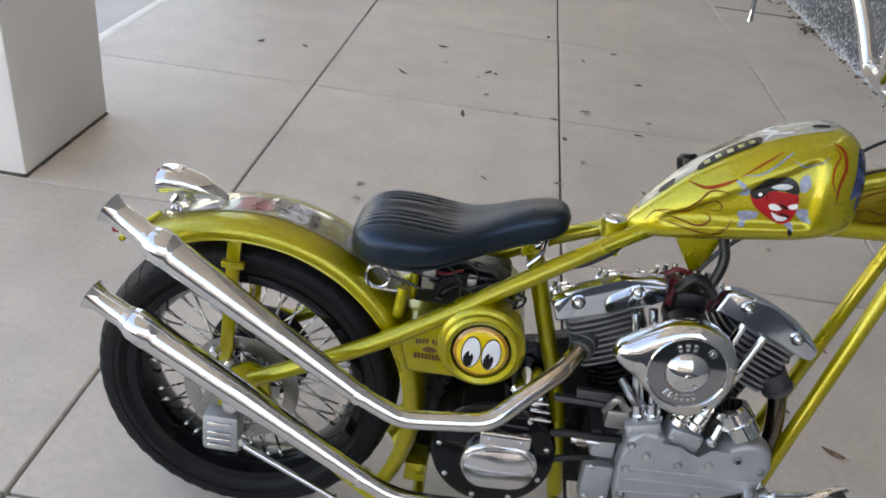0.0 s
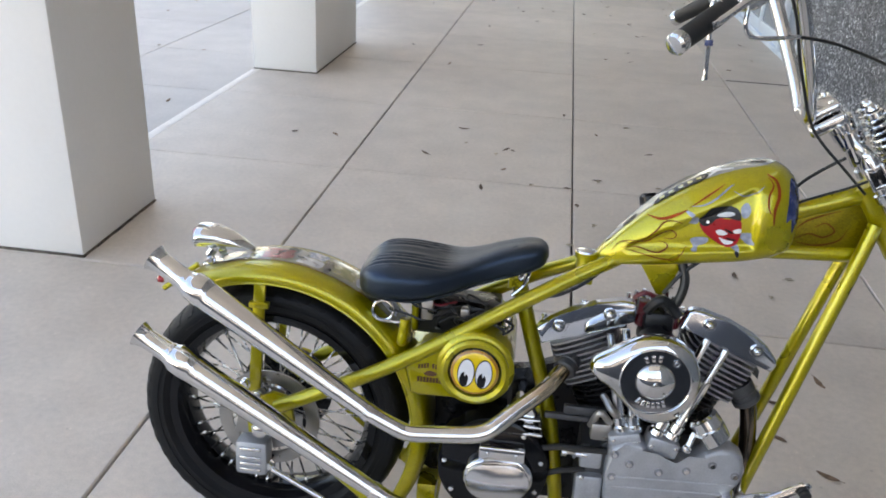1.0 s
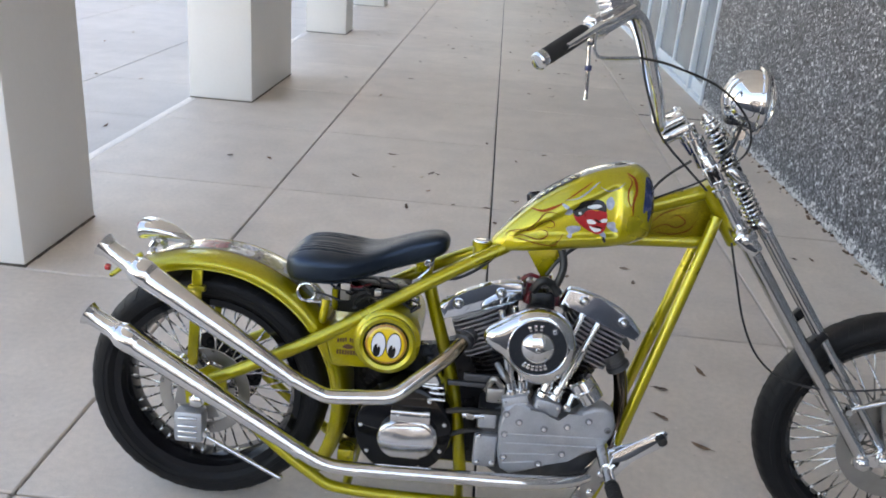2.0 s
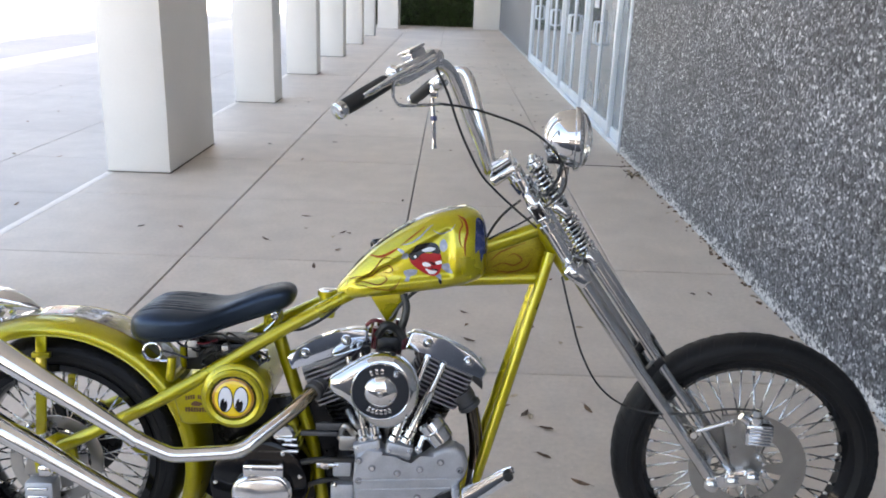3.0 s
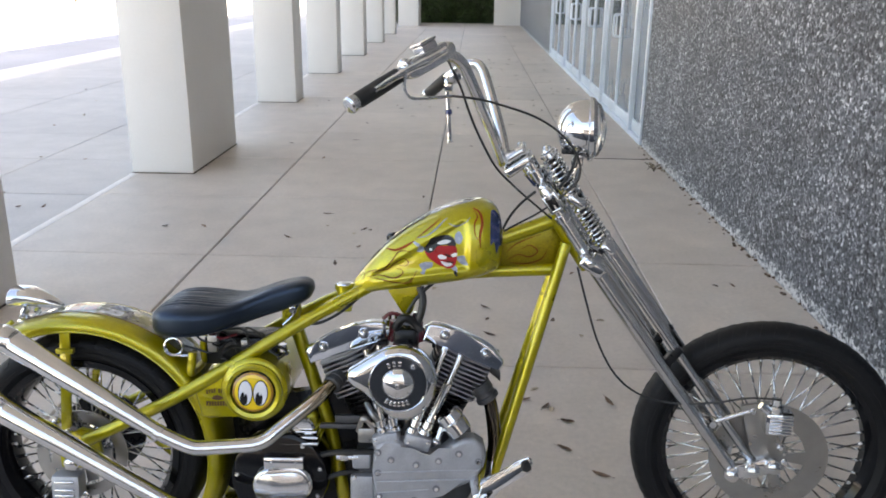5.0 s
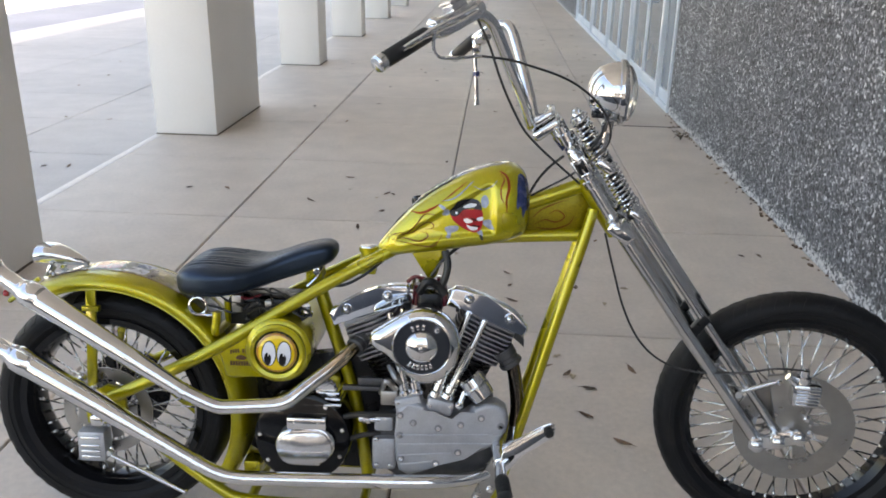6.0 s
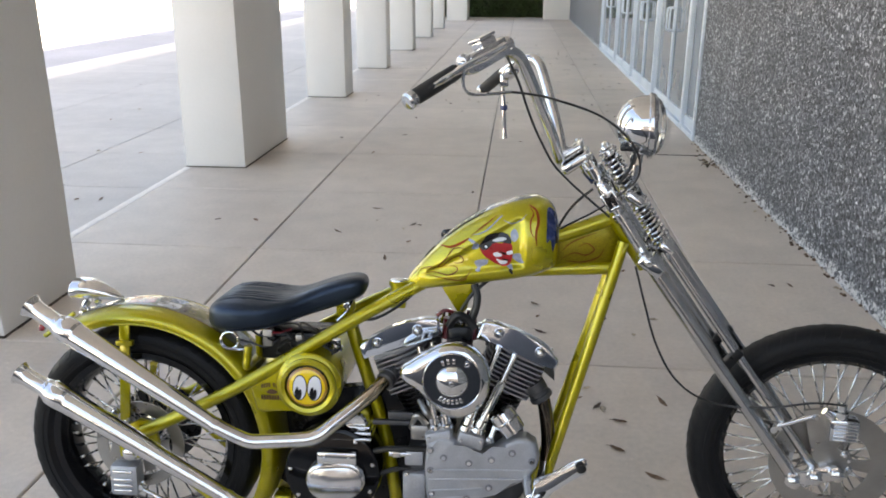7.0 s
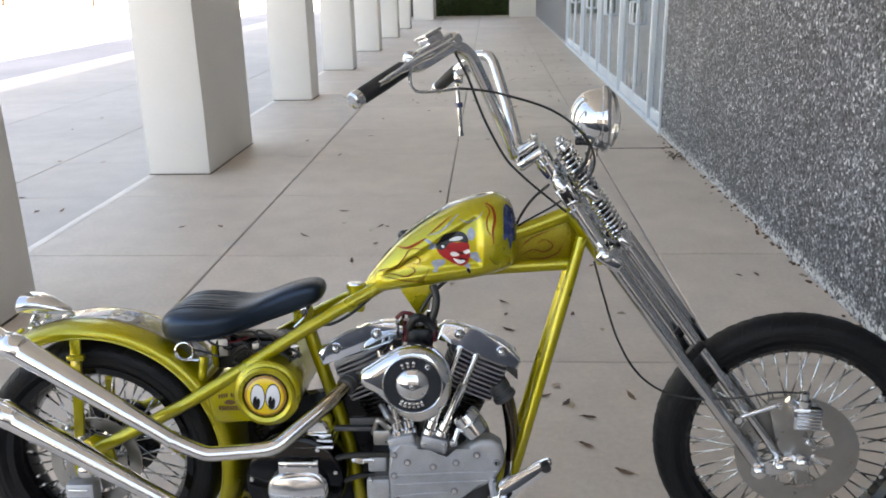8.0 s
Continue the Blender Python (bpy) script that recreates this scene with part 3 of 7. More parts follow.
# ---- planting beyond the arcade ----
def leaf_cloud(count, size, place, seed):
    """Many small folded leaves at places given by a function."""
    rnd = random.Random(seed)
    verts, faces = [], []
    for _ in range(count):
        p = Vector(place(rnd))
        d = Vector((rnd.gauss(0, 1), rnd.gauss(0, 1), rnd.gauss(0.3, 1))).normalized()
        s = d.orthogonal().normalized()
        s = Matrix.Rotation(rnd.uniform(0, 6.28), 3, d) @ s
        k = size * rnd.uniform(0.6, 1.4)
        i = len(verts)
        verts += [p - s * k, p + d.cross(s) * k * 0.45, p + s * k, p - d.cross(s) * k * 0.45]
        faces += [(i, i + 1, i + 2), (i, i + 2, i + 3)]
    me = bpy.data.meshes.new("leaves")
    me.from_pydata([tuple(v) for v in verts], [], faces)
    return me


def hedge_place(r):
    x = r.uniform(-3.0, 3.5)
    z = r.uniform(-0.1, 1.62 + 0.30 * noise.noise(Vector((x * 1.9, 0, 7))))
    y = END_Y + 1.15 + 0.35 * noise.noise(Vector((x * 1.7, z * 1.7, 3))) + r.uniform(0, 0.5)
    return x, y, z


me = leaf_cloud(26000, 0.045, hedge_place, 5)
me.materials.append(LEAF)
hedge = tagged(new("hedge"), "dense dark green clipped hedge beyond the opening", "hedge", kind="stuff")
link("foliage", me, hedge)
bm = B()
box(bm, (-3.1, END_Y + 1.75, -0.16), (3.6, END_Y + 2.3, 1.40), 0.1)
part("twigs", bm, SOIL, hedge, "dark twiggy core")


def tree(x, y, h, seed, label):
    rnd = random.Random(seed)
    root = tagged(new("tree"), label, "tree", "far trees")
    root.location = (x, y, -0.16)
    bm = B()
    sweep(bm, spline([(0, 0, 0), (0.05, 0, h * 0.2), (0, 0.05, h * 0.45), (0.1, 0, h * 0.75)], 3), [0.022 * h - 0.0016 * h * i for i in range(10)], 8)
    tips = []
    for i in range(11):
        a, z0 = i * 2.4 + rnd.random(), h * rnd.uniform(0.28, 0.6)
        e = Vector((math.cos(a) * h * rnd.uniform(0.18, 0.34), math.sin(a) * h * rnd.uniform(0.18, 0.34), z0 + h * rnd.uniform(0.08, 0.28)))
        sweep(bm, [(0.03, 0, z0), (e * 0.5 + Vector((0, 0, z0 * 0.5 + 0.1))), e], [0.008 * h, 0.005 * h, 0.002 * h], 6)
        tips.append(e)
    part("trunk", bm, BARK, root)

    def spot(r):
        c = r.choice(tips)
        return (c.x + r.gauss(0, h * 0.08), c.y + r.gauss(0, h * 0.08), c.z + r.gauss(0, h * 0.055))
    me = leaf_cloud(7000, h * 0.013, spot, seed)
    me.materials.append(TREELEAF)
    link("crown", me, root)


tree(-24.6, 54.1, 4.6, 3, "young sunlit tree with a light green crown")
tree(-34.0, 60.0, 6.0, 4, "sunlit tree with a yellow-green crown")


def far_place(r):
    x = r.uniform(-330, -122)
    z = r.uniform(-0.1, 12 + 5 * noise.noise(Vector((x * 0.035, 1, 2))))
    return x, 260 + 6 * noise.noise(Vector((x * 0.05, z * 0.15, 5))) + r.uniform(0, 5), z


me = leaf_cloud(30000, 0.62, far_place, 11)
me.materials.append(TREELEAF)
woods = tagged(link("far_woods", me), "distant line of sunlit green trees", "trees", kind="stuff")


# ---- the motorcycle; x forward, z up, the near side at negative y; it leans a little away ----
LEAN_M = pose(0.006, 1.381, 0, -7.3, 0, 1.28) @ Matrix.Scale(0.9875, 4)
bike = tagged(new("motorcycle"), "lime metal-flake hardtail chopper with chrome springer fork, leaning on the pavement", "motorcycle")
bike.matrix_basis = LEAN_M

# steering: the fork is turned a little to the near side about the raked head
HEAD = Vector((1.12, 0, 0.92))
AXIS = Vector((-0.465, 0, 0.685)).normalized()
STEER = Matrix.Translation(HEAD) @ Matrix.Rotation(radians(-8.0), 4, AXIS) @ Matrix.Translation(-HEAD)
RW, RR = Vector((-0.122, 0, 0.316)), 0.314
FW, FR = Vector((1.66, 0, 0.343)), 0.342
low = min((LEAN_M @ STEER @ (FW + Vector((FR * math.cos(a / 50), 0, FR * math.sin(a / 50))))).z for a in range(314))
FW.z -= low - 0.001
RW.z -= min((LEAN_M @ (RW + Vector((RR * math.cos(a / 50), 0, RR * math.sin(a / 50))))).z for a in range(314)) - 0.001


# -- wheels --
def wheel(name, c, R, half, rim_r, rim_half, hub_r, n_cross, m, tread, label):
    base = m @ Matrix.Translation(c)
    bm = B()
    turned(bm, (0, -0.055, 0), (0, 0.055, 0), [(0, 0.018), (0.02, hub_r), (0.10, hub_r), (0.14, hub_r * 0.62), (0.86, hub_r * 0.62), (0.9, hub_r), (0.98, hub_r), (1, 0.018)], 28)
    rod(bm, (0, -0.10, 0), (0, 0.10, 0), 0.011)
    root = part(name, bm, CHROME, bike, label, base)
    # tyre: rounded crown, flat walls, a bead lip
    side = R - rim_r
    prof = []
    for i in range(13):
        a = -90 + 180 * i / 12
        prof.append((R - side * 0.42 + side * 0.42 * math.cos(radians(a)) ** 0.8 if abs(a) < 90 else R - side * 0.42, half * math.sin(radians(a))))
    prof += [(R - side * 0.70, half * 0.98), (rim_r + 0.012, half * 0.80), (rim_r + 0.003, half * 0.70), (rim_r - 0.004, half * 0.5), (rim_r - 0.004, -half * 0.5), (rim_r + 0.003, -half * 0.70), (rim_r + 0.012, -half * 0.80), (R - side * 0.70, -half * 0.98)]
    bm = B()
    hoop(bm, prof, 96)
    # raised rings on the wall
    for s in (-1, 1):
        hoop(bm, [(R - side * 0.52, s * half * 0.985), (R - side * 0.52, s * (half + 0.0015)), (R - side * 0.56, s * (half + 0.0015)), (R - side * 0.56, s * half * 0.97)], 96)
    tyre = part("tyre", bm, RUBBER, root, "black worn rubber tyre")
    # tread: slanting grooves shown as shallow dark cuts between raised blocks
    bm = B()
    for k in range(tread):
        t0 = 2 * math.pi * k / tread
        for s in (-1, 1):
            pts = []
            for j in range(6):
                f = j / 5
                a = radians(s * (12 + 62 * f))
                r = R - side * 0.42 + side * 0.42 * math.cos(a) ** 0.8 + 0.0008
                t = t0 + 0.05 * f + (0.5 if s > 0 else 0) * 2 * math.pi / tread
                pts.append((r, half * math.sin(a) * 1.012, t))
            for (r0, y0, a0), (r1, y1, a1) in zip(pts, pts[1:]):
                w = 0.35 * math.pi / tread * 2
                q = [(r0, y0, a0), (r1, y1, a1), (r1, y1, a1 + w), (r0, y0, a0 + w)]
                bm.faces.new([bm.verts.new((r * math.cos(a), y, r * math.sin(a))) for r, y, a in q])
    bmesh.ops.remove_doubles(bm, verts=bm.verts, dist=0.0002)
    g = bmesh.ops.extrude_face_region(bm, geom=list(bm.faces))
    for v in [e for e in g["geom"] if isinstance(e, bmesh.types.BMVert)]:
        d = Vector((v.co.x, 0, v.co.z)).normalized()
        v.co -= d * 0.004
    part("tread", bm, RUBBER, root, "worn tread blocks")
    # rim with a stepped well
    rh = rim_half
    prof = [(rim_r + 0.010, -rh), (rim_r + 0.010, -rh + 0.006), (rim_r - 0.004, -rh + 0.010), (rim_r - 0.016, -rh * 0.45), (rim_r - 0.016, rh * 0.45), (rim_r - 0.004, rh - 0.010), (rim_r + 0.010, rh - 0.006), (rim_r + 0.010, rh),
            (rim_r - 0.008, rh - 0.002), (rim_r - 0.014, rh * 0.75), (rim_r - 0.022, rh * 0.5), (rim_r - 0.022, -rh * 0.5), (rim_r - 0.014, -rh * 0.75), (rim_r - 0.008, -rh + 0.002)]
    bm = B()
    hoop(bm, prof, 96)
    part("rim", bm, GLOSSBLACK, root, "gloss black stepped rim")
    # laced spokes
    data = {}
    for s in (-1, 1):
        for d in (-1, 1):
            bm = B()
            a1 = radians(d * 1.5 * 360 / n_cross)
            rr = rim_r - 0.020
            p0 = Vector((hub_r * 0.92, s * 0.046, 0))
            p1 = Vector((rr * math.cos(a1), s * rim_half * 0.28, rr * math.sin(a1)))
            sweep(bm, [p0, p1], 0.0024, 6)
            e = (p1 - p0).normalized()
            sweep(bm, [p1 - e * 0.018, p1], 0.0042, 6)
            bmesh.ops.recalc_face_normals(bm, faces=bm.faces)
            me = bpy.data.meshes.new("spoke")
            bm.to_mesh(me)
            bm.free()
            me.materials.append(SPOKE)
            me.polygons.foreach_set("use_smooth", [True] * len(me.polygons))
            data[s, d] = me
    for k in range(n_cross):
        for q, (s, d) in enumerate(data):
            link("spoke", data[s, d], root, m=Matrix.Rotation(2 * math.pi * (k + q * 0.25) / n_cross, 4, "Y"))
    return root


rear_wheel = wheel("rear_wheel", RW, RR, 0.068, 0.236, 0.058, 0.040, 13, Matrix.Identity(4), 46, "spoked rear wheel with black rim and fat black tyre")
front_wheel = wheel("front_wheel", FW, FR, 0.046, 0.272, 0.034, 0.034, 13, STEER, 60, "tall narrow spoked front wheel with black rim")


def brake_disc(parent, R, y, holes, material, inner=0.62):
    bm = B()
    hoop(bm, [(R, y - 0.0025), (R, y + 0.0025), (R * inner, y + 0.0025), (R * inner, y - 0.0025)], 72)
    for k in range(holes):
        a = 2 * math.pi * k / holes
        u, w = Vector((math.cos(a), 0, math.sin(a))), Vector((-math.sin(a), 0, math.cos(a)))
        p = [u * R * 0.66 + w * R * 0.13, u * R * 0.66 - w * R * 0.13, u * R * 0.30 - w * R * 0.07, u * R * 0.30 + w * R * 0.07]
        arm = B()
        prism(arm, [(v.x, v.z) for v in p], y - 0.002, y + 0.002)
        part("disc_arm", arm, material, parent)
    part("brake_disc", bm, material, parent, "flat grey steel brake disc")
    bm = B()
    hoop(bm, [(R * 0.34, y - 0.006), (R * 0.34, y + 0.004), (R * 0.12, y + 0.004), (R * 0.12, y - 0.006)], 36)
    part("disc_hub", bm, material, parent)


brake_disc(front_wheel, 0.148, -0.060, 5, STEEL)
brake_disc(rear_wheel, 0.118, -0.075, 5, STEEL, 0.74)
bm = B()
hoop(bm, [(0.112, 0.070), (0.112, 0.078), (0.030, 0.078), (0.030, 0.070)], 48)
part("sprocket", bm, BARREL, rear_wheel, "black drive sprocket on the far side")
for k in range(5):
    a = radians(72 * k + 20)
    bolt(front_wheel, (0.040 * math.cos(a), -0.067, 0.040 * math.sin(a)), 0.005, 0.005)

# -- frame --
TUBE = 0.0165
frame_bm = B()
for s in (-1, 1):
    tube(frame_bm, [(-0.090, s * 0.125, 0.372), (0.05, s * 0.125, 0.442), (0.19, s * 0.118, 0.517), (0.43, s * 0.078, 0.660), (0.545, s * 0.045, 0.722), (0.62, s * 0.025, 0.760)], TUBE, 16)
    tube(frame_bm, [(1.118, s * 0.028, 0.880), (1.086, s * 0.036, 0.761), (0.958, s * 0.060, 0.306), (0.910, s * 0.088, 0.160), (0.874, s * 0.115, 0.120), (0.80, s * 0.116, 0.100), (0.54, s * 0.118, 0.090), (0.26, s * 0.120, 0.098),
                    (0.17, s * 0.122, 0.135), (0.04, s * 0.124, 0.238), (-0.085, s * 0.125, 0.350)], 0.0145, 16)
tube(frame_bm, [(0.60, 0, 0.755), (0.72, 0, 0.815), (0.86, 0, 0.865), (0.96, 0, 0.888), (1.09, 0, 0.935)], 0.019, 16)
tube(frame_bm, [(0.60, 0, 0.752), (0.75, 0, 0.780), (0.90, 0, 0.797), (1.10, 0, 0.808)], 0.0165, 16)
tube(frame_bm, [(0.415, 0, 0.690), (0.46, 0, 0.540), (0.52, 0, 0.340), (0.555, 0, 0.115)], 0.0175, 16)
rod(frame_bm, (0.555, -0.118, 0.092), (0.555, 0.118, 0.092), 0.013)
rod(frame_bm, (0.26, -0.12, 0.098), (0.26, 0.12, 0.098), 0.013)
rod(frame_bm, (1.090, 0, 0.957), (1.185, 0, 0.818), 0.026, seg=24)
bike_frame = part("frame", frame_bm, LIME, bike, "lime metal-flake tubular hardtail frame")
bm = B()
prism(bm, [(0.955, 0.876), (1.070, 0.925), (1.122, 0.895), (1.118, 0.806), (0.955, 0.800)], -0.006, 0.006, 0.002)
gusset = part("neck_gusset", bm, DARKLIME, bike_frame, "lime neck gusset with rust pinstripes")
for s in (-1, 1):
    bm = B()
    prism(bm, [(-0.155, 0.300), (-0.075, 0.298), (-0.050, 0.335), (-0.060, 0.395), (-0.10, 0.405), (-0.160, 0.372)], s * 0.118 - 0.006, s * 0.118 + 0.006, 0.002)
    part("axle_plate", bm, LIME, bike_frame)
    bm = B()
    turned(bm, (-0.125, s * 0.124, RW.z), (-0.125, s * 0.146, RW.z), [(0, 0.021), (0.4, 0.021), (0.45, 0.016), (0.9, 0.016), (1, 0.012)], 6)
    part("axle_nut", bm, CHROME, bike_frame, "chrome axle nut")


def ribbon(bm, pts, w, proj, lift=0.0008, n=5, taper=True):
    """A painted stripe laid on a surface."""
    P = spline([(x, z, 0) for x, z in pts], n)
    last = None
    for i, p in enumerate(P):
        d = (P[min(i + 1, len(P) - 1)] - P[max(i - 1, 0)]).normalized()
        s = Vector((-d.y, d.x, 0))
        k = w * (math.sin(math.pi * (0.08 + 0.84 * i / (len(P) - 1))) if taper else 1)
        a, b = proj(p.x + s.x * k, p.y + s.y * k, lift), proj(p.x - s.x * k, p.y - s.y * k, lift)
        if a is None or b is None:
            last = None
            continue
        cur = (bm.verts.new(a), bm.verts.new(b))
        if last:
            bm.faces.new((last[0], last[1], cur[1], cur[0]))
        last = cur


def patch(bm, poly, proj, lift=0.0010, cuts=3, round_to=0):
    """A painted area laid on a surface: the outline filled and pressed on."""
    pts = [(p[0], p[1]) for p in (spline([(x, z, 0) for x, z in poly], round_to, True) if round_to else poly)]
    cx, cz = sum(p[0] for p in pts) / len(pts), sum(p[1] for p in pts) / len(pts)
    rings = []
    for j in range(cuts + 1):
        f = 1 - j / (cuts + 1)
        ring = []
        for x, z in pts:
            q = proj(cx + (x - cx) * f, cz + (z - cz) * f, lift)
            ring.append(bm.verts.new(q) if q is not None else None)
        rings.append(ring)
    q = proj(cx, cz, lift)
    mid = bm.verts.new(q) if q is not None else None
    k = len(pts)
    for r0, r1 in zip(rings, rings[1:]):
        for i in range(k):
            f = (r0[i], r0[(i + 1) % k], r1[(i + 1) % k], r1[i])
            if None not in f:
                bm.faces.new(f)
    if mid is not None:
        for i in range(k):
            f = (rings[-1][i], rings[-1][(i + 1) % k], mid)
            if None not in f:
                bm.faces.new(f)


def plane_at(y):
    return lambda x, z, lift: Vector((x, y - lift, z))


bm = B()
for q in ([(0.97, 0.83), (1.0, 0.845), (1.03, 0.84), (1.05, 0.855), (1.03, 0.87), (1.01, 0.86)], [(0.97, 0.85), (0.99, 0.87), (1.02, 0.885), (1.06, 0.90)], [(0.98, 0.825), (1.02, 0.822), (1.06, 0.835), (1.075, 0.86)]):
    ribbon(bm, q, 0.0018, plane_at(-0.0062))
part("pinstripe", bm, DARKRED, gusset, "rust red pinstripe flames")

# -- rear fender --
FC = Vector((RW.x, 0, RW.z))
FPROF = [(0.098, 0.334), (0.100, 0.346), (0.097, 0.356), (0.086, 0.365), (0.064, 0.3710), (0.033, 0.374), (0.0, 0.375)]
outer = [(r, -y) for y, r in FPROF] + [(r, y) for y, r in FPROF[-2::-1]]
inner = [(r - 0.003, y * 0.965) for r, y in outer[::-1]]
bm = B()
hoop(bm, outer + inner, 72, 122, -32, FC)
fender = part("rear_fender", bm, LIME, bike, "lime metal-flake rear fender with an airbrushed cream panel on top")
bm = B()
for s in (-1, 1):
    pts = [(FC.x + 0.335 * math.cos(radians(122 - 154 * k / 60)), s * 0.0970, FC.z + 0.335 * math.sin(radians(122 - 154 * k / 60))) for k in range(61)]
    sweep(bm, pts, 0.0030, 8)
part("rolled_edge", bm, LIME, fender)


def fender_skin(t, y, lift):
    """A place on the fender's crown: angle in degrees and offset across."""
    a = abs(y)
    for (y0, r0), (y1, r1) in zip(FPROF[::-1], FPROF[-2::-1]):
        if y0 <= a <= y1:
            r = r0 + (r1 - r0) * (a - y0) / (y1 - y0)
            break
    else:
        r = FPROF[0][1]
    r += lift
    return Vector((FC.x + r * math.cos(radians(t)), y, FC.z + r * math.sin(radians(t))))


def crown(bm, edge, lift):
    """A strip over the crown; edge holds (angle, half width)."""
    last = None
    for (t0, w0), (t1, w1) in zip(edge, edge[1:]):
        for i in range(5):
            t, w = t0 + (t1 - t0) * i / 4, w0 + (w1 - w0) * i / 4
            row = [bm.verts.new(fender_skin(t, w * j / 5, lift)) for j in range(-5, 6)]
            if last:
                for j in range(10):
                    bm.faces.new((last[j], last[j + 1], row[j + 1], row[j]))
            last = row


bm = B()
crown(bm, [(119, 0.016), (114, 0.038), (104, 0.050), (90, 0.047), (76, 0.051), (60, 0.050), (44, 0.046), (30, 0.040)], 0.0010)
part("mural", bm, KHAKI, fender, "khaki airbrushed panel, its colour partly a reflection on the lime")
rnd = random.Random(14)
for t0, y0, rt, ry, material, nm in ((104, -0.014, 6.5, 0.028, PALEGREY, "pale_patch"), (103, 0.026, 5.0, 0.018, OLIVE, "olive_patch"), (97, -0.020, 2.2, 0.026, OLIVE, "olive_patch"), (90, -0.006, 6.5, 0.036, MURALRED, "red_patch"), (82.5, 0.004, 2.4, 0.034, SMOKE, "dark_patch"), (78, -0.020, 4.2, 0.022, PALEGREY, "pale_patch"), (77, 0.022, 3.6, 0.020, BONE, "grey_patch"),
                                     (72, -0.012, 1.3, 0.032, SMOKE, "dark_patch"), (66, -0.010, 4.0, 0.030, OLIVE, "olive_patch"), (57, -0.012, 4.0, 0.026, PALEGREY, "pale_patch"), (48, 0.006, 5.0, 0.030, PALEGREY, "pale_patch")):
    bm = B()
    pts = [(t0 + rt * math.copysign(abs(math.cos(a)) ** 0.5, math.cos(a)) * rnd.uniform(0.75, 1.2), max(-0.046, min(0.046, y0 + ry * math.copysign(abs(math.sin(a)) ** 0.5, math.sin(a)) * rnd.uniform(0.75, 1.2)))) for a in (k * 2 * math.pi / 13 for k in range(13))]
    patch(bm, pts, lambda a, c, l: fender_skin(a, c, l), 0.0018, 3, 2)
    part(nm, bm, material, fender)
rnd = random.Random(4)
for k in range(7):
    t0, y0 = rnd.uniform(66, 84), rnd.uniform(-0.036, 0.036)
    bm = B()
    ribbon(bm, [(t0, y0), (t0 + rnd.uniform(-3, 3), y0 + rnd.uniform(-0.012, 0.012)), (t0 + rnd.uniform(-5, 5), max(-0.044, min(0.044, y0 + rnd.uniform(-0.02, 0.02))))], 0.002, lambda a, b, l: fender_skin(a, b, l), 0.0026)
    part("ink_mark", bm, SMOKE, fender, "black airbrushed stroke")
bm = B()
for s in (-1, 1):
    last = None
    ribbon(bm, [(118, s * 0.026), (110, s * 0.047), (90, s * 0.049), (70, s * 0.053), (50, s * 0.049), (32, s * 0.042)], 0.0016, lambda a, b, l: fender_skin(a, b, l), 0.0024)
part("pinstripe", bm, DARKRED, fender)
for s in (-1, 1):
    bm = B()
    box(bm, (-0.013, -0.004, 0.0), (0.013, 0.004, 0.325), 0.002, Matrix.Translation((-0.152, s * 0.093, 0.345)) @ Matrix.Rotation(radians(3), 4, "Y"))
    part("fender_strut", bm, LIME, fender, "lime flat strut")
    bm = B()
    box(bm, (-0.160, s * 0.093 - 0.009, 0.592), (-0.116, s * 0.093 + 0.009, 0.606), 0.003)
    part("strut_tab", bm, LIME, fender)

# tail lamp on the fender, with its small red stud and bracket
bm = B()
rings = []
for x, z, ry, rz in ((-0.322, 0.724, 0.034, 0.022), (-0.316, 0.727, 0.040, 0.028), (-0.300, 0.730, 0.040, 0.028), (-0.270, 0.729, 0.036, 0.026), (-0.240, 0.722, 0.030, 0.022), (-0.215, 0.714, 0.021, 0.015), (-0.190, 0.705, 0.008, 0.006)):
    rings.append([bm.verts.new((x + 0.010, ry * math.cos(a), z - 0.013 + rz * math.sin(a))) for a in (2 * math.pi * k / 20 for k in range(20))])
for r0, r1 in zip(rings, rings[1:]):
    for k in range(20):
        bm.faces.new((r0[k], r0[(k + 1) % 20], r1[(k + 1) % 20], r1[k]))
bm.faces.new(rings[0])
bm.faces.new(rings[-1])
tail = part("tail_lamp", bm, CHROME, bike, "chrome cat-eye tail lamp")
bm = B()
turned(bm, (-0.312, 0, 0.711), (-0.319, 0, 0.710), [(0, 0.022), (0.6, 0.020), (1, 0.012)], 20)
part("tail_lens", bm, REDLENS, tail, "red tail lamp lens")
bm = B()
tube(bm, [(-0.275, 0, 0.685), (-0.285, 0, 0.665), (-0.268, 0, 0.645)], 0.010, 10)
box(bm, (-0.29, -0.03, 0.652), (-0.252, 0.03, 0.660), 0.002)
part("lamp_bracket", bm, CHROME, tail)
for s in (-1, 1):
    bolt(tail, (-0.268, s * 0.034, 0.668), 0.008, 0.012, (0, s, 0.3))
bm = B()
tube(bm, [(-0.30, -0.03, 0.655), (-0.345, -0.04, 0.620), (-0.372, -0.05, 0.598)], 0.0065, 10)
dome(bm, (-0.372, -0.05, 0.598), 0.0065, 0.005, (-1, 0, -0.5))
part("plate_arm", bm, LIME, tail, "lime bracket arm")
bm = B()
turned(bm, (-0.374, -0.045, 0.616), (-0.390, -0.047, 0.618), [(0, 0.006), (0.2, 0.009), (0.8, 0.009), (1, 0.005)], 12)
part("red_stud", bm, REDLENS, tail, "small red reflector stud")

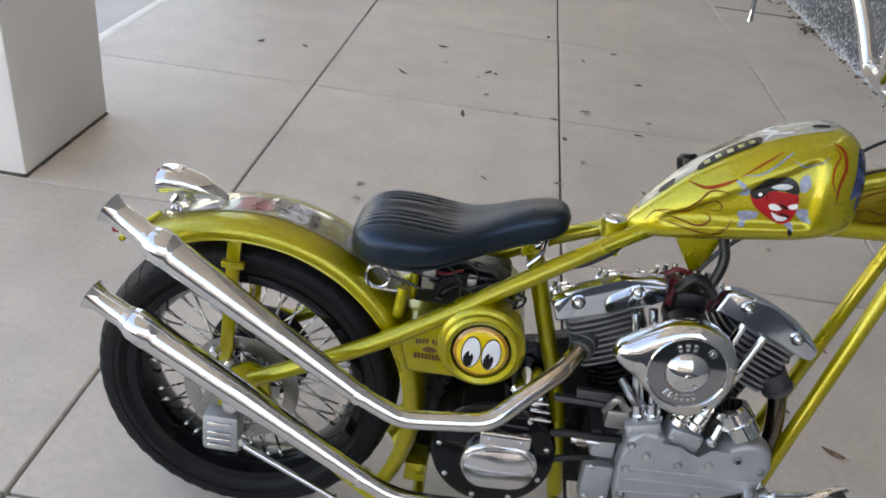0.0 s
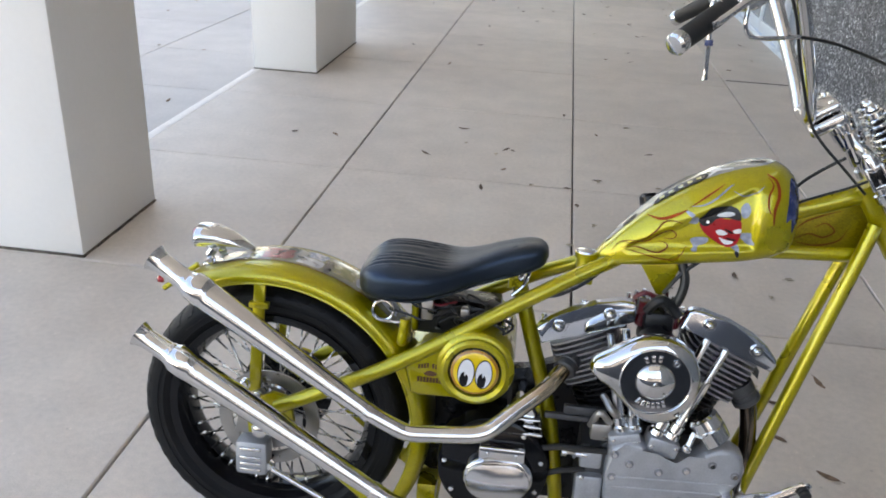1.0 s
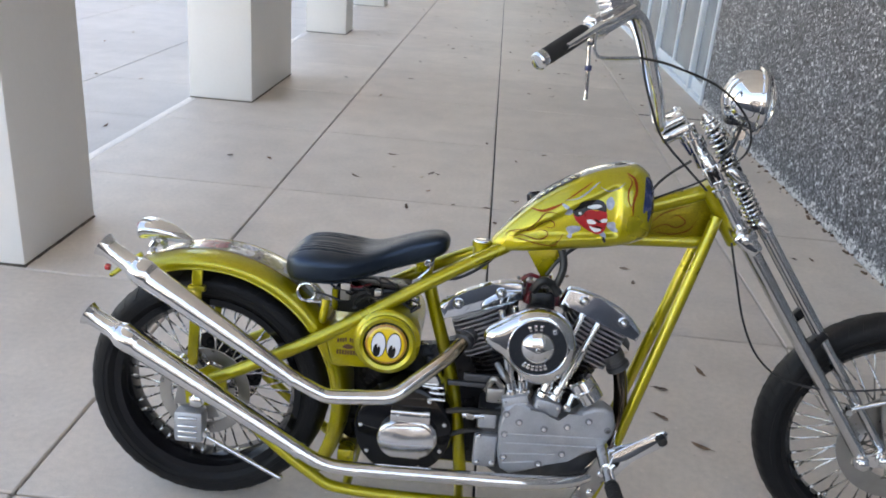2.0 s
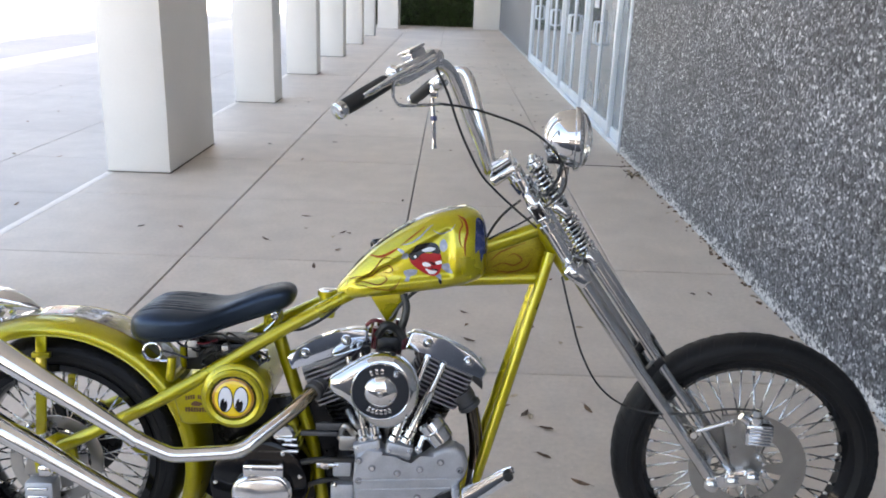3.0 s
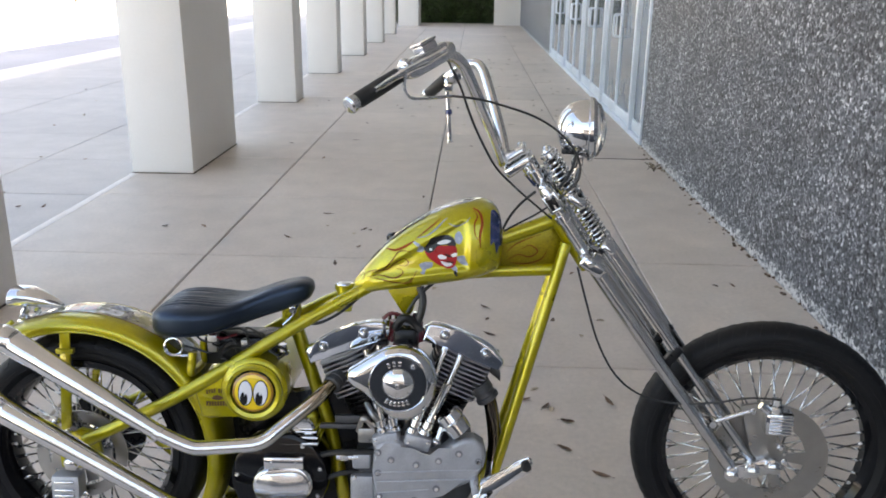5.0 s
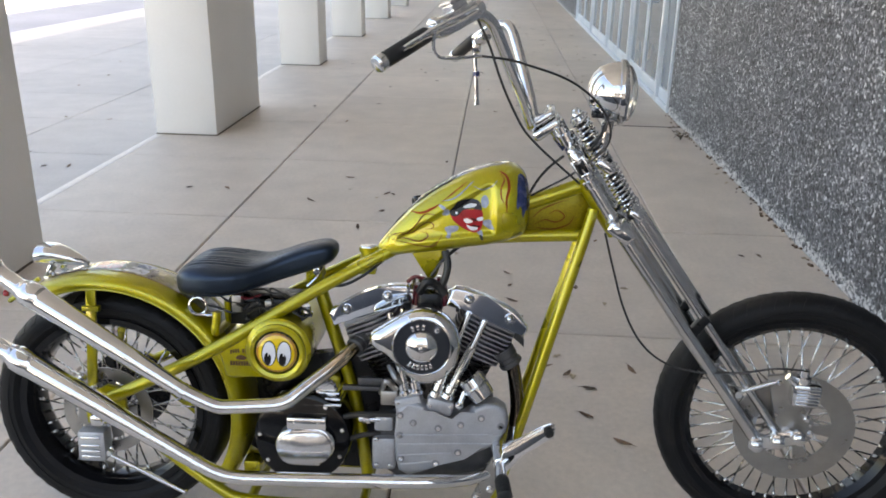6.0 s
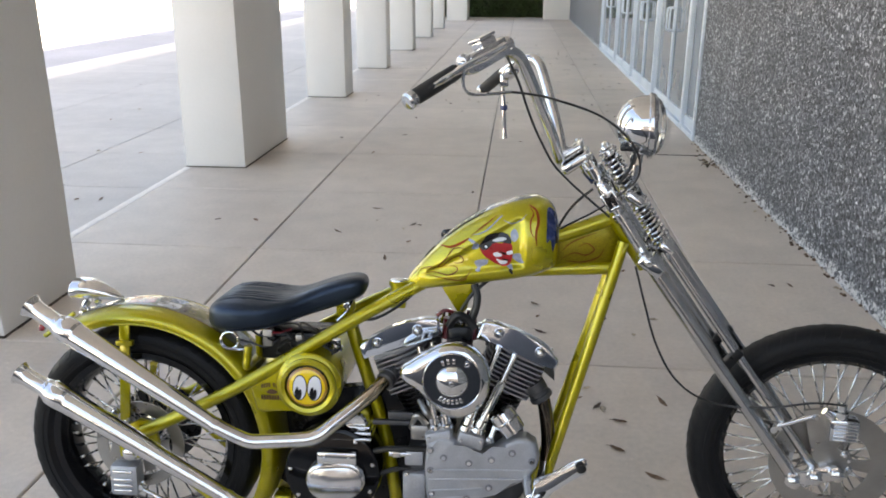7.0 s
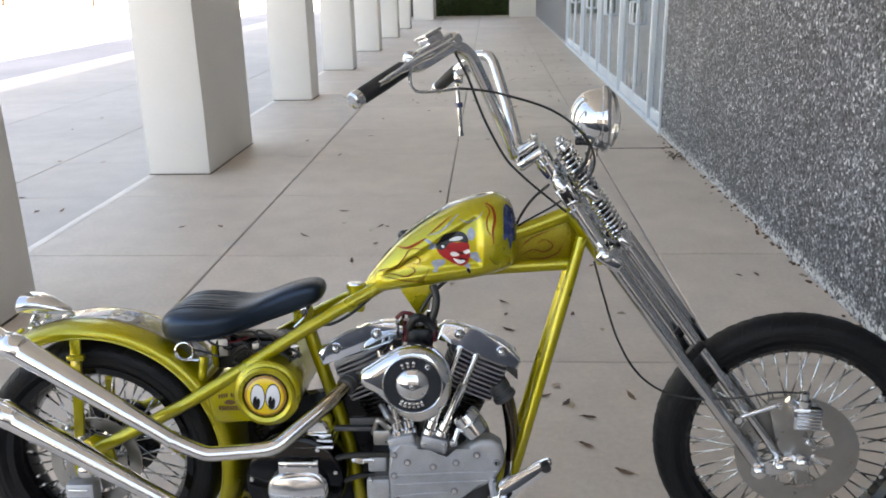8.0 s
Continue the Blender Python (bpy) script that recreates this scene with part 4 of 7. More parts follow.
# -- solo seat --
def seat_ring(x, hw, zb, zt, n=48):
    ring = []
    for k in range(n):
        a = 2 * math.pi * k / n
        c, s = math.cos(a), math.sin(a)
        y = hw * math.copysign(abs(c) ** 0.72, c)
        zc, zh = (zb + zt) / 2, (zt - zb) / 2
        z = zc + zh * math.copysign(abs(s) ** 0.62, s)
        if s > 0:
            z -= 0.006 * (1 - abs(c)) * min(1, hw / 0.1)
        ring.append((x, y, z))
    return ring


stations = [(0.072, 0.020, 0.664, 0.680), (0.076, 0.064, 0.650, 0.696), (0.088, 0.098, 0.640, 0.711), (0.110, 0.121, 0.634, 0.724), (0.144, 0.132, 0.632, 0.731), (0.184, 0.134, 0.634, 0.731), (0.224, 0.127, 0.640, 0.728), (0.264, 0.110, 0.650, 0.727), (0.300, 0.088, 0.661, 0.733),
            (0.340, 0.070, 0.674, 0.747), (0.380, 0.061, 0.687, 0.762), (0.420, 0.057, 0.701, 0.773), (0.450, 0.051, 0.714, 0.776), (0.468, 0.040, 0.727, 0.769), (0.476, 0.018, 0.742, 0.757)]
cols = [spline([Vector((v, 0, 0)) for v in c], 6) for c in zip(*stations)]
bm = B()
rings = []
for i in range(len(cols[0])):
    x, hw, zb, zt = (c[i].x for c in cols)
    ring = []
    for px, py, pz in seat_ring(x, max(hw, 0.004), zb, zt, 160):
        # sewn pleats run lengthwise over the rear pad
        if pz > (zb + zt) / 2 and 0.085 < x < 0.275 and abs(py) < 0.098:
            f = min(1, (x - 0.085) / 0.03, (0.275 - x) / 0.05) * min(1, (0.098 - abs(py)) / 0.012)
            u = (py / 0.0178) % 1.0
            pz -= 0.0056 * f * max(0, 1 - min(u, 1 - u) / 0.24)
            pz += 0.0024 * f
        ring.append(bm.verts.new((px, py, pz)))
    rings.append(ring)
for r0, r1 in zip(rings, rings[1:]):
    for k in range(160):
        bm.faces.new((r0[k], r0[(k + 1) % 160], r1[(k + 1) % 160], r1[k]))
bm.faces.new(rings[0])
bm.faces.new(rings[-1])
seat = part("seat", bm, LEATHER, bike, "black pleated leather solo saddle", angle=60)
bm = B()
tube(bm, [(0.14, -0.122, 0.652), (0.20, -0.126, 0.653), (0.26, -0.107, 0.664), (0.34, -0.066, 0.688), (0.42, -0.05, 0.712)], 0.0026, 6)
part("piping", bm, LEATHER, seat)
bm = B()
prism(bm, [(0.395, 0.735), (0.430, 0.735), (0.440, 0.680), (0.395, 0.665)], -0.022, 0.022, 0.003)
part("seat_bracket", bm, LIME, seat, "lime nose bracket")
bolt(seat, (0.425, -0.024, 0.695), 0.008, 0.008)
bm = B()
tube(bm, [(0.405, -0.06, 0.665), (0.43, -0.05, 0.69), (0.44, -0.02, 0.715)], 0.004, 8)
part("pivot_pin", bm, CHROME, seat)
# torsion spring with its chrome cup
for s in (-1, 1):
    bm = B()
    c = Vector((0.133, s * 0.085, 0.612))
    pts = [Vector((0.122, s * 0.060, 0.652))]
    pts += [c + Vector((0.0225 * math.cos(a), s * (0.0010 * (a - 2.2) - 0.004), 0.0225 * math.sin(a))) for a in (2.0 + k * 0.26 for k in range(35))]
    pts += [Vector((0.160, s * 0.092, 0.5905)), Vector((0.186, s * 0.094, 0.5925))]
    sweep(bm, pts, 0.0033, 8)
    part("torsion_spring", bm, CHROME, seat, "chrome coil seat spring")
bm = B()
tube(bm, [(0.178, 0.0, 0.54), (0.178, -0.09, 0.545), (0.182, -0.098, 0.575), (0.184, -0.096, 0.602)], 0.011, 12)
tube(bm, [(0.195, 0.04, 0.56), (0.20, -0.05, 0.565), (0.20, -0.06, 0.62)], 0.008, 10)
part("spring_post", bm, LIME, seat, "lime spring mount")

# -- wiring and battery box under the saddle --
bm = B()
box(bm, (0.20, -0.055, 0.555), (0.385, 0.055, 0.628), 0.008)
battery = part("battery_box", bm, BARREL, bike, "black battery box with wiring")
rnd = random.Random(9)
for k in range(13):
    bm = B()
    x0, z0 = rnd.uniform(0.21, 0.37), rnd.uniform(0.60, 0.645)
    pts = [(x0, -0.05, z0)]
    for _ in range(4):
        pts.append((pts[-1][0] + rnd.uniform(-0.045, 0.045), rnd.uniform(-0.085, -0.055), min(0.655, max(0.575, pts[-1][2] + rnd.uniform(-0.025, 0.025)))))
    tube(bm, pts, 0.0028, 6, 4)
    part("wire", bm, CABLE, battery, "loose black wire")
bm = B()
tube(bm, [(0.22, -0.06, 0.645), (0.25, -0.075, 0.632), (0.29, -0.07, 0.642)], 0.003, 6)
part("red_wire", bm, REDWIRE, battery)
for lo_, hi_ in (((0.215, -0.075, 0.595), (0.240, -0.05, 0.640)), ((0.30, -0.075, 0.600), (0.318, -0.05, 0.628))):
    bm = B()
    box(bm, lo_, hi_, 0.003)
    part("relay", bm, STEEL, battery)

# -- oil tank with the round painted cap --
bm = B()
turned(bm, (0.343, -0.128, 0.514), (0.343, 0.128, 0.514), [(0, 0.060), (0.004, 0.072), (0.012, 0.079), (0.03, 0.083), (0.97, 0.083), (0.99, 0.078), (1, 0.07)], 48)
prism(bm, [(0.186, 0.520), (0.276, 0.556), (0.345, 0.585), (0.345, 0.437), (0.300, 0.440), (0.226, 0.432), (0.205, 0.438)], -0.116, 0.116, 0.010, seg=3)
oil_tank = part("oil_tank", bm, LIME, bike, "lime oil tank with a round yellow cap")
bm = B()
hoop(bm, [(0.072, -0.002), (0.072, -0.010), (0.066, -0.014), (0.057, -0.011), (0.054, 0.0)], 48, c=(0.343, -0.128, 0.514))
part("raised_ring", bm, LIME, oil_tank)
bm = B()
turned(bm, (0.343, -0.127, 0.514), (0.343, -0.138, 0.514), [(0, 0.0540), (0.6, 0.0538), (0.9, 0.0525), (1, 0.0500)], 48)
cap = part("cap_rim", bm, INK, oil_tank, "black rim of the cap")
bm = B()
turned(bm, (0.343, -0.1375, 0.514), (0.343, -0.1430, 0.514), [(0, 0.0512), (0.5, 0.047), (0.8, 0.034), (1, 0.012)], 40)
part("cap_disc", bm, YELLOW, oil_tank, "yellow domed disc")
bm = B()
hoop(bm, [(0.0508, -0.0002), (0.0495, -0.0020), (0.0455, -0.0034), (0.0450, -0.0020)], 48, c=(0.343, -0.1376, 0.514))
part("cap_edge", bm, AMBER, oil_tank, "amber edge of the cap")


def ell(cx, cz, rx, rz, n=20, tilt=0.0):
    t = radians(tilt)
    return [(cx + rx * math.cos(a) * math.cos(t) - rz * math.sin(a) * math.sin(t), cz + rx * math.cos(a) * math.sin(t) + rz * math.sin(a) * math.cos(t)) for a in (2 * math.pi * k / n for k in range(n))]


def cap_skin(x, z, lift):
    r = math.hypot(x - 0.343, z - 0.514)
    pr = ((0.0, -0.1430), (0.012, -0.1430), (0.034, -0.1419), (0.046, -0.14025), (0.0500, -0.1375), (0.06, -0.1375))
    for (r0, y0), (r1, y1) in zip(pr, pr[1:]):
        if r <= r1:
            return Vector((x, y0 + (y1 - y0) * (r - r0) / (r1 - r0) - lift, z))
    return Vector((x, -0.1375 - lift, z))


for cx in (0.325, 0.3625):
    bm = B()
    patch(bm, ell(cx, 0.513, 0.0186, 0.0335, tilt=-3), cap_skin, 0.0006)
    part("oval_outline", bm, INK, oil_tank)
    bm = B()
    patch(bm, ell(cx, 0.513, 0.0166, 0.0312, tilt=-3), cap_skin, 0.0013)
    part("white_oval", bm, WHITE, oil_tank, "white oval on the cap")
    bm = B()
    patch(bm, [(cx + a * 1.15, 0.510 + b * 1.15) for a, b in ((-0.010, -0.022), (-0.0115, -0.008), (-0.008, 0.002), (-0.003, 0.006), (-0.002, -0.004), (0.002, 0.002), (0.005, -0.006), (0.003, -0.020), (-0.004, -0.0262))], cap_skin, 0.0020)
    part("black_spot", bm, INK, oil_tank)
bm = B()
patch(bm, [(0.234, 0.490), (0.246, 0.497), (0.262, 0.491), (0.254, 0.484), (0.238, 0.485)], plane_at(-0.1162), 0.0009, 2, 3)
part("rust_mark", bm, RUST, oil_tank, "rust brown emblem mark")
for x0, z0, w, h in [(0.2225 + 0.0062 * k, 0.5045 + 0.0012 * k, 0.0022, 0.0055) for k in range(4)] + [(0.253 + 0.0065 * k, 0.508 - 0.0012 * k, 0.0023, 0.0055) for k in range(3)] + [(0.222 + 0.0068 * k, 0.4745, 0.0026, 0.0062) for k in range(8)]:
    bm = B()
    patch(bm, [(x0 - w, z0 - h), (x0 + w, z0 - h), (x0 + w, z0 + h), (x0 - w, z0 + h)], plane_at(-0.1162), 0.0007, 1)
    part("lettering_bar", bm, RUST, oil_tank)
bm = B()
turned(bm, (0.40, -0.05, 0.585), (0.40, -0.05, 0.612), [(0, 0.018), (0.3, 0.018), (0.35, 0.014), (1, 0.012)], 16)
part("vent", bm, CHROME, oil_tank)

# -- fuel tank --
#        x     z top  z bot  half  z of the widest
T_ST = [(0.578, 0.766, 0.752, 0.014), (0.585, 0.778, 0.747, 0.026), (0.600, 0.797, 0.746, 0.038), (0.630, 0.834, 0.749, 0.054), (0.680, 0.886, 0.756, 0.072), (0.740, 0.931, 0.766, 0.086), (0.800, 0.963, 0.776, 0.095), (0.850, 0.981, 0.784, 0.100),
        (0.890, 0.989, 0.793, 0.100), (0.915, 0.987, 0.801, 0.096), (0.935, 0.976, 0.809, 0.089), (0.948, 0.957, 0.818, 0.078), (0.956, 0.925, 0.834, 0.060), (0.958, 0.900, 0.855, 0.035)]
cols = [spline([Vector((v, 0, 0)) for v in c], 7) for c in zip(*T_ST)]


def in_panel(x, z):
    """How far a place lies inside the sunk side panel: 1 inside, 0 outside."""
    top = 0.782 + (x - 0.600) * 0.640
    if x > 0.86:
        top = min(top, 0.9485 - (x - 0.86) * 1.5)
    lowz = 0.779 + (x - 0.605) * 0.155
    fr = 0.876 - 0.10 * max(0, z - 0.90)
    d = min((x - 0.628) * 0.6, top - z, z - lowz, fr - x)
    return max(0.0, min(1.0, d / 0.013))


bm = B()
rings, NT = [], 120
for i in range(len(cols[0])):
    x, zt, zb, hw = (c[i].x for c in cols)
    ring = []
    for k in range(NT):
        a = 2 * math.pi * k / NT
        c, s = math.cos(a), math.sin(a)
        zm = zb + (zt - zb) * 0.36
        z = zm + (zt - zm) * abs(s) ** 0.80 if s > 0 else zm - (zm - zb) * abs(s) ** 0.55
        y = hw * math.copysign(abs(c) ** (0.74 if s > 0 else 0.50), c)
        f = in_panel(x, z)
        f = f * f * (3 - 2 * f)
        y -= math.copysign(0.011 * f, y)
        ring.append(bm.verts.new((x, y, z)))
    rings.append(ring)
for r0, r1 in zip(rings, rings[1:]):
    for k in range(NT):
        bm.faces.new((r0[k], r0[(k + 1) % NT], r1[(k + 1) % NT], r1[k]))
bm.faces.new(rings[0])
bm.faces.new(rings[-1])
bmesh.ops.recalc_face_normals(bm, faces=bm.faces)
from mathutils.bvhtree import BVHTree
TANK = BVHTree.FromBMesh(bm)
fuel_tank = part("fuel_tank", bm, LIME, bike, "lime metal-flake fuel tank with airbrushed art", angle=50)


def tank_side(s=-1):
    def proj(x, z, lift):
        hit = TANK.ray_cast(Vector((x, s * 0.5, z)), Vector((0, -s, 0)))
        return hit[0] + hit[1] * lift if hit[0] is not None else None
    return proj


def tank_top(x, y, lift):
    hit = TANK.ray_cast(Vector((x, y, 1.5)), Vector((0, 0, -1)))
    return hit[0] + hit[1] * lift if hit[0] is not None else None


def tank_front(y, z, lift):
    hit = TANK.ray_cast(Vector((1.4, y, z)), Vector((-1, 0, 0)))
    return hit[0] + hit[1] * lift if hit[0] is not None else None


for s in (-1, 1):
    side = tank_side(s)
    for nm, material, lift, shapes in (
        ("bone_shape", BONE, 0.0007, ([(0.733, 0.887), (0.746, 0.886), (0.763, 0.873), (0.759, 0.863), (0.744, 0.863), (0.748, 0.874)], [(0.838, 0.906), (0.849, 0.916), (0.857, 0.900), (0.851, 0.886), (0.841, 0.888)], [(0.751, 0.830), (0.765, 0.837), (0.784, 0.837), (0.782, 0.826), (0.768, 0.819), (0.765, 0.808), (0.754, 0.809), (0.759, 0.816)],
                                         [(0.842, 0.853), (0.862, 0.857), (0.866, 0.845), (0.872, 0.836), (0.862, 0.833), (0.847, 0.843)], [(0.826, 0.828), (0.836, 0.832), (0.844, 0.826), (0.844, 0.815), (0.837, 0.819)])),
        ("red_shape", RED, 0.0011, ([(0.764, 0.865), (0.773, 0.861), (0.785, 0.866), (0.792, 0.879), (0.815, 0.880), (0.839, 0.881), (0.844, 0.863), (0.843, 0.843), (0.838, 0.831), (0.825, 0.823), (0.805, 0.829), (0.784, 0.841), (0.771, 0.852)],)),
        ("black_shape", INK, 0.0015, ([(0.762, 0.871), (0.770, 0.884), (0.782, 0.899), (0.803, 0.906), (0.825, 0.905), (0.837, 0.896), (0.840, 0.880), (0.822, 0.882), (0.796, 0.878), (0.784, 0.864), (0.771, 0.861)], [(0.836, 0.816), (0.841, 0.819), (0.846, 0.811), (0.843, 0.806)], [(0.812, 0.860), (0.822, 0.858), (0.832, 0.853), (0.824, 0.852)], [(0.818, 0.843), (0.834, 0.841), (0.836, 0.838), (0.822, 0.839)])),
        ("white_shape", WHITE, 0.0021, ([(0.797, 0.854), (0.806, 0.858), (0.819, 0.852), (0.814, 0.847), (0.802, 0.847)], [(0.829, 0.859), (0.842, 0.864), (0.844, 0.856), (0.833, 0.853)], [(0.804, 0.842), (0.818, 0.838), (0.832, 0.837), (0.829, 0.831), (0.816, 0.829)], [(0.776, 0.869), (0.779, 0.873), (0.783, 0.870), (0.780, 0.866)])),
        ("hair_sheen", PALEGREY, 0.0021, ([(0.795, 0.886), (0.812, 0.894), (0.828, 0.893), (0.821, 0.886), (0.803, 0.883)],)),
    ):
        for q in shapes:
            bm = B()
            patch(bm, q, side, lift, 2, 3)
            part(nm, bm, material, fuel_tank)
    bm = B()
    for q in ([(0.604, 0.780), (0.617, 0.800), (0.639, 0.810), (0.670, 0.813), (0.690, 0.832), (0.711, 0.843), (0.724, 0.835), (0.718, 0.826), (0.701, 0.825)], [(0.618, 0.791), (0.649, 0.797), (0.688, 0.794), (0.709, 0.805), (0.706, 0.815), (0.692, 0.817)],
              [(0.626, 0.790), (0.662, 0.787), (0.697, 0.783), (0.724, 0.785), (0.737, 0.799), (0.746, 0.815)], [(0.617, 0.802), (0.655, 0.810), (0.682, 0.837), (0.698, 0.859), (0.716, 0.864), (0.731, 0.862)]):
        ribbon(bm, q, 0.0016, side)
    part("pinstripe", bm, DARKRED, fuel_tank, "fine rust pinstripe flames")
    for q, w in (([(0.666, 0.864), (0.693, 0.864), (0.718, 0.876), (0.738, 0.889)], 0.0030), ([(0.741, 0.893), (0.771, 0.918), (0.804, 0.945)], 0.0015), ([(0.881, 0.972), (0.898, 0.961), (0.904, 0.936), (0.899, 0.908), (0.901, 0.877)], 0.0034), ([(0.883, 0.968), (0.892, 0.953), (0.885, 0.934), (0.887, 0.911), (0.896, 0.896)], 0.0018)):
        bm = B()
        ribbon(bm, q, w, side)
        part("red_flame", bm, FLAME, fuel_tank, "dark red flame lick")
    bm = B()
    for q, w in (([(0.745, 0.897), (0.766, 0.902), (0.786, 0.915), (0.812, 0.941), (0.820, 0.947)], 0.0016), ([(0.820, 0.936), (0.840, 0.929), (0.861, 0.936), (0.876, 0.952)], 0.0014)):
        ribbon(bm, q, w, side)
    part("grey_scroll", bm, BONE, fuel_tank)
    bm = B()
    patch(bm, [(0.926, 0.965), (0.942, 0.958), (0.952, 0.930), (0.954, 0.885), (0.946, 0.880), (0.940, 0.862), (0.934, 0.892), (0.925, 0.885), (0.924, 0.925)], side, 0.0008, 3, 3)
    part("blue_patch", bm, NAVY, fuel_tank, "navy airbrushed patch")
bm = B()
patch(bm, [(-0.070, 0.955), (0.0, 0.968), (0.070, 0.955), (0.062, 0.89), (0.0, 0.878), (-0.062, 0.89)], tank_front, 0.0009, 3, 3)
part("blue_patch", bm, NAVY, fuel_tank, "navy airbrushed patch")
bm = B()
patch(bm, [(0.592, 0.0), (0.606, -0.013), (0.66, -0.024), (0.74, -0.032), (0.82, -0.037), (0.885, -0.036), (0.905, 0.0), (0.885, 0.036), (0.82, 0.037), (0.74, 0.032), (0.66, 0.024), (0.606, 0.013)], tank_top, 0.0010, 7, 4)
part("cream_panel", bm, CREAM, fuel_tank, "cream airbrushed panel on the tank top")
for q in ([(0.68, -0.030), (0.72, -0.034), (0.77, -0.036), (0.775, -0.010), (0.73, -0.004), (0.69, -0.010)], [(0.70, 0.030), (0.75, 0.034), (0.76, 0.012), (0.71, 0.008)], [(0.86, -0.022), (0.885, -0.024), (0.882, -0.010), (0.862, -0.008)], [(0.625, -0.016), (0.645, -0.02), (0.648, -0.006), (0.63, -0.003)]):
    bm = B()
    patch(bm, q, tank_top, 0.0018, 2, 3)
    part("black_panel", bm, INK, fuel_tank)
bm = B()
for x in (0.695, 0.712, 0.729, 0.746, 0.762):
    patch(bm, [(x - 0.005, -0.028), (x + 0.004, -0.030), (x + 0.004, -0.016), (x - 0.005, -0.014)], tank_top, 0.0026, 1)
part("lettering_bar", bm, OLIVE, fuel_tank)
bm = B()
ribbon(bm, [(0.78, -0.03), (0.80, -0.01), (0.79, 0.01), (0.81, 0.03)], 0.006, tank_top, 0.0026)
ribbon(bm, [(0.775, 0.0), (0.80, -0.02), (0.825, -0.03)], 0.004, tank_top, 0.0026)
part("white_scroll", bm, WHITE, fuel_tank)
bm = B()
turned(bm, (0.684, 0.054, 0.852), (0.678, 0.062, 0.886), [(0, 0.020), (0.3, 0.021), (0.8, 0.021), (1, 0.014)], 18)
part("filler_cap", bm, GLOSSBLACK, fuel_tank, "small black filler cap")
bm = B()
prism(bm, [(0.664, 0.760), (0.757, 0.772), (0.733, 0.698), (0.722, 0.688), (0.708, 0.690)], -0.030, -0.024, 0.002)
prism(bm, [(0.664, 0.760), (0.757, 0.772), (0.733, 0.698), (0.722, 0.688), (0.708, 0.690)], 0.024, 0.030)
box(bm, (0.706, -0.028, 0.69), (0.73, 0.028, 0.70), 0.002)
part("coil_mount", bm, LIME, fuel_tank, "lime triangular engine mount")
bm = B()
turned(bm, (0.556, -0.004, 0.728), (0.556, -0.004, 0.762), [(0, 0.021), (0.6, 0.021), (0.62, 0.025), (0.95, 0.025), (1, 0.021)], 20)
part("speed_boss", bm, LIME, bike_frame, "lime boss with a chrome lid")
bm = B()
turned(bm, (0.556, -0.004, 0.761), (0.556, -0.004, 0.766), [(0, 0.023), (0.7, 0.022), (1, 0.016)], 20)
part("boss_lid", bm, CHROME, bike_frame, "chrome lid")
bm = B()
box(bm, (0.53, -0.02, 0.690), (0.575, 0.02, 0.712), 0.005, Matrix.Translation((0, 0, 0)))
part("switch_block", bm, LIME, bike_frame)
bm = B()
tube(bm, [(0.46, -0.03, 0.660), (0.50, -0.04, 0.668), (0.55, -0.035, 0.695), (0.60, -0.02, 0.735)], 0.004, 8)
part("loom", bm, CABLE, bike_frame)

# -- engine --
bm = B()
prism(bm, [(0.585, 0.205), (0.66, 0.160), (0.84, 0.165), (0.905, 0.250), (0.890, 0.330), (0.835, 0.372), (0.66, 0.380), (0.590, 0.335)], -0.104, 0.104, 0.012)
engine = part("engine", bm, DARKCAST, bike, "V-twin engine with grey cast cases and polished rocker boxes")
CAM = [(0.643, 0.380), (0.672, 0.390), (0.700, 0.397), (0.716, 0.388), (0.737, 0.366), (0.760, 0.353), (0.783, 0.358), (0.811, 0.367), (0.835, 0.387), (0.865, 0.401), (0.893, 0.402), (0.916, 0.387), (0.925, 0.353), (0.919, 0.326), (0.899, 0.293), (0.868, 0.275), (0.813, 0.261), (0.763, 0.234), (0.713, 0.208), (0.675, 0.197), (0.650, 0.210), (0.641, 0.245), (0.639, 0.312)]
bm = B()
prism(bm, CAM, -0.146, -0.100, 0.012, seg=4)
cover = part("cam_cover", bm, CAST, engine, "grey bead-blasted cam cover with raised ribs")
for z0, x0, x1 in ((0.309, 0.650, 0.915), (0.284, 0.650, 0.890), (0.254, 0.652, 0.790), (0.229, 0.655, 0.740)):
    bm = B()
    tube(bm, [(x0, -0.1462, z0), ((x0 + x1) / 2, -0.1462, z0 + 0.006), (x1 - 0.008, -0.1462, z0 + 0.011)], 0.0024, 8)
    part("cover_rib", bm, CAST, engine)
for x, z in ((0.653, 0.363), (0.686, 0.344), (0.653, 0.309), (0.749, 0.332), (0.805, 0.343), (0.856, 0.363), (0.905, 0.343), (0.800, 0.268), (0.656, 0.246), (0.745, 0.236)):
    bm = B()
    turned(bm, (x, -0.145, z), (x, -0.1515, z), [(0, 0.0068), (0.3, 0.0066), (1, 0.0052)], 12)
    part("cover_screw", bm, CHROME, engine)
    # darker disc round each screw paints in the shade of its recess
    bm = B()
    turned(bm, (x, -0.145, z), (x, -0.1466, z), [(0, 0.0098), (0.7, 0.0095), (1, 0.0088)], 14)
    part("screw_recess_ring", bm, FIN, engine)
bm = B()
box(bm, (0.580, -0.125, 0.200), (0.640, -0.085, 0.288), 0.008)
box(bm, (0.585, -0.120, 0.305), (0.632, -0.08, 0.345), 0.006)
part("oil_pump", bm, CAST, engine, "grey oil pump body")
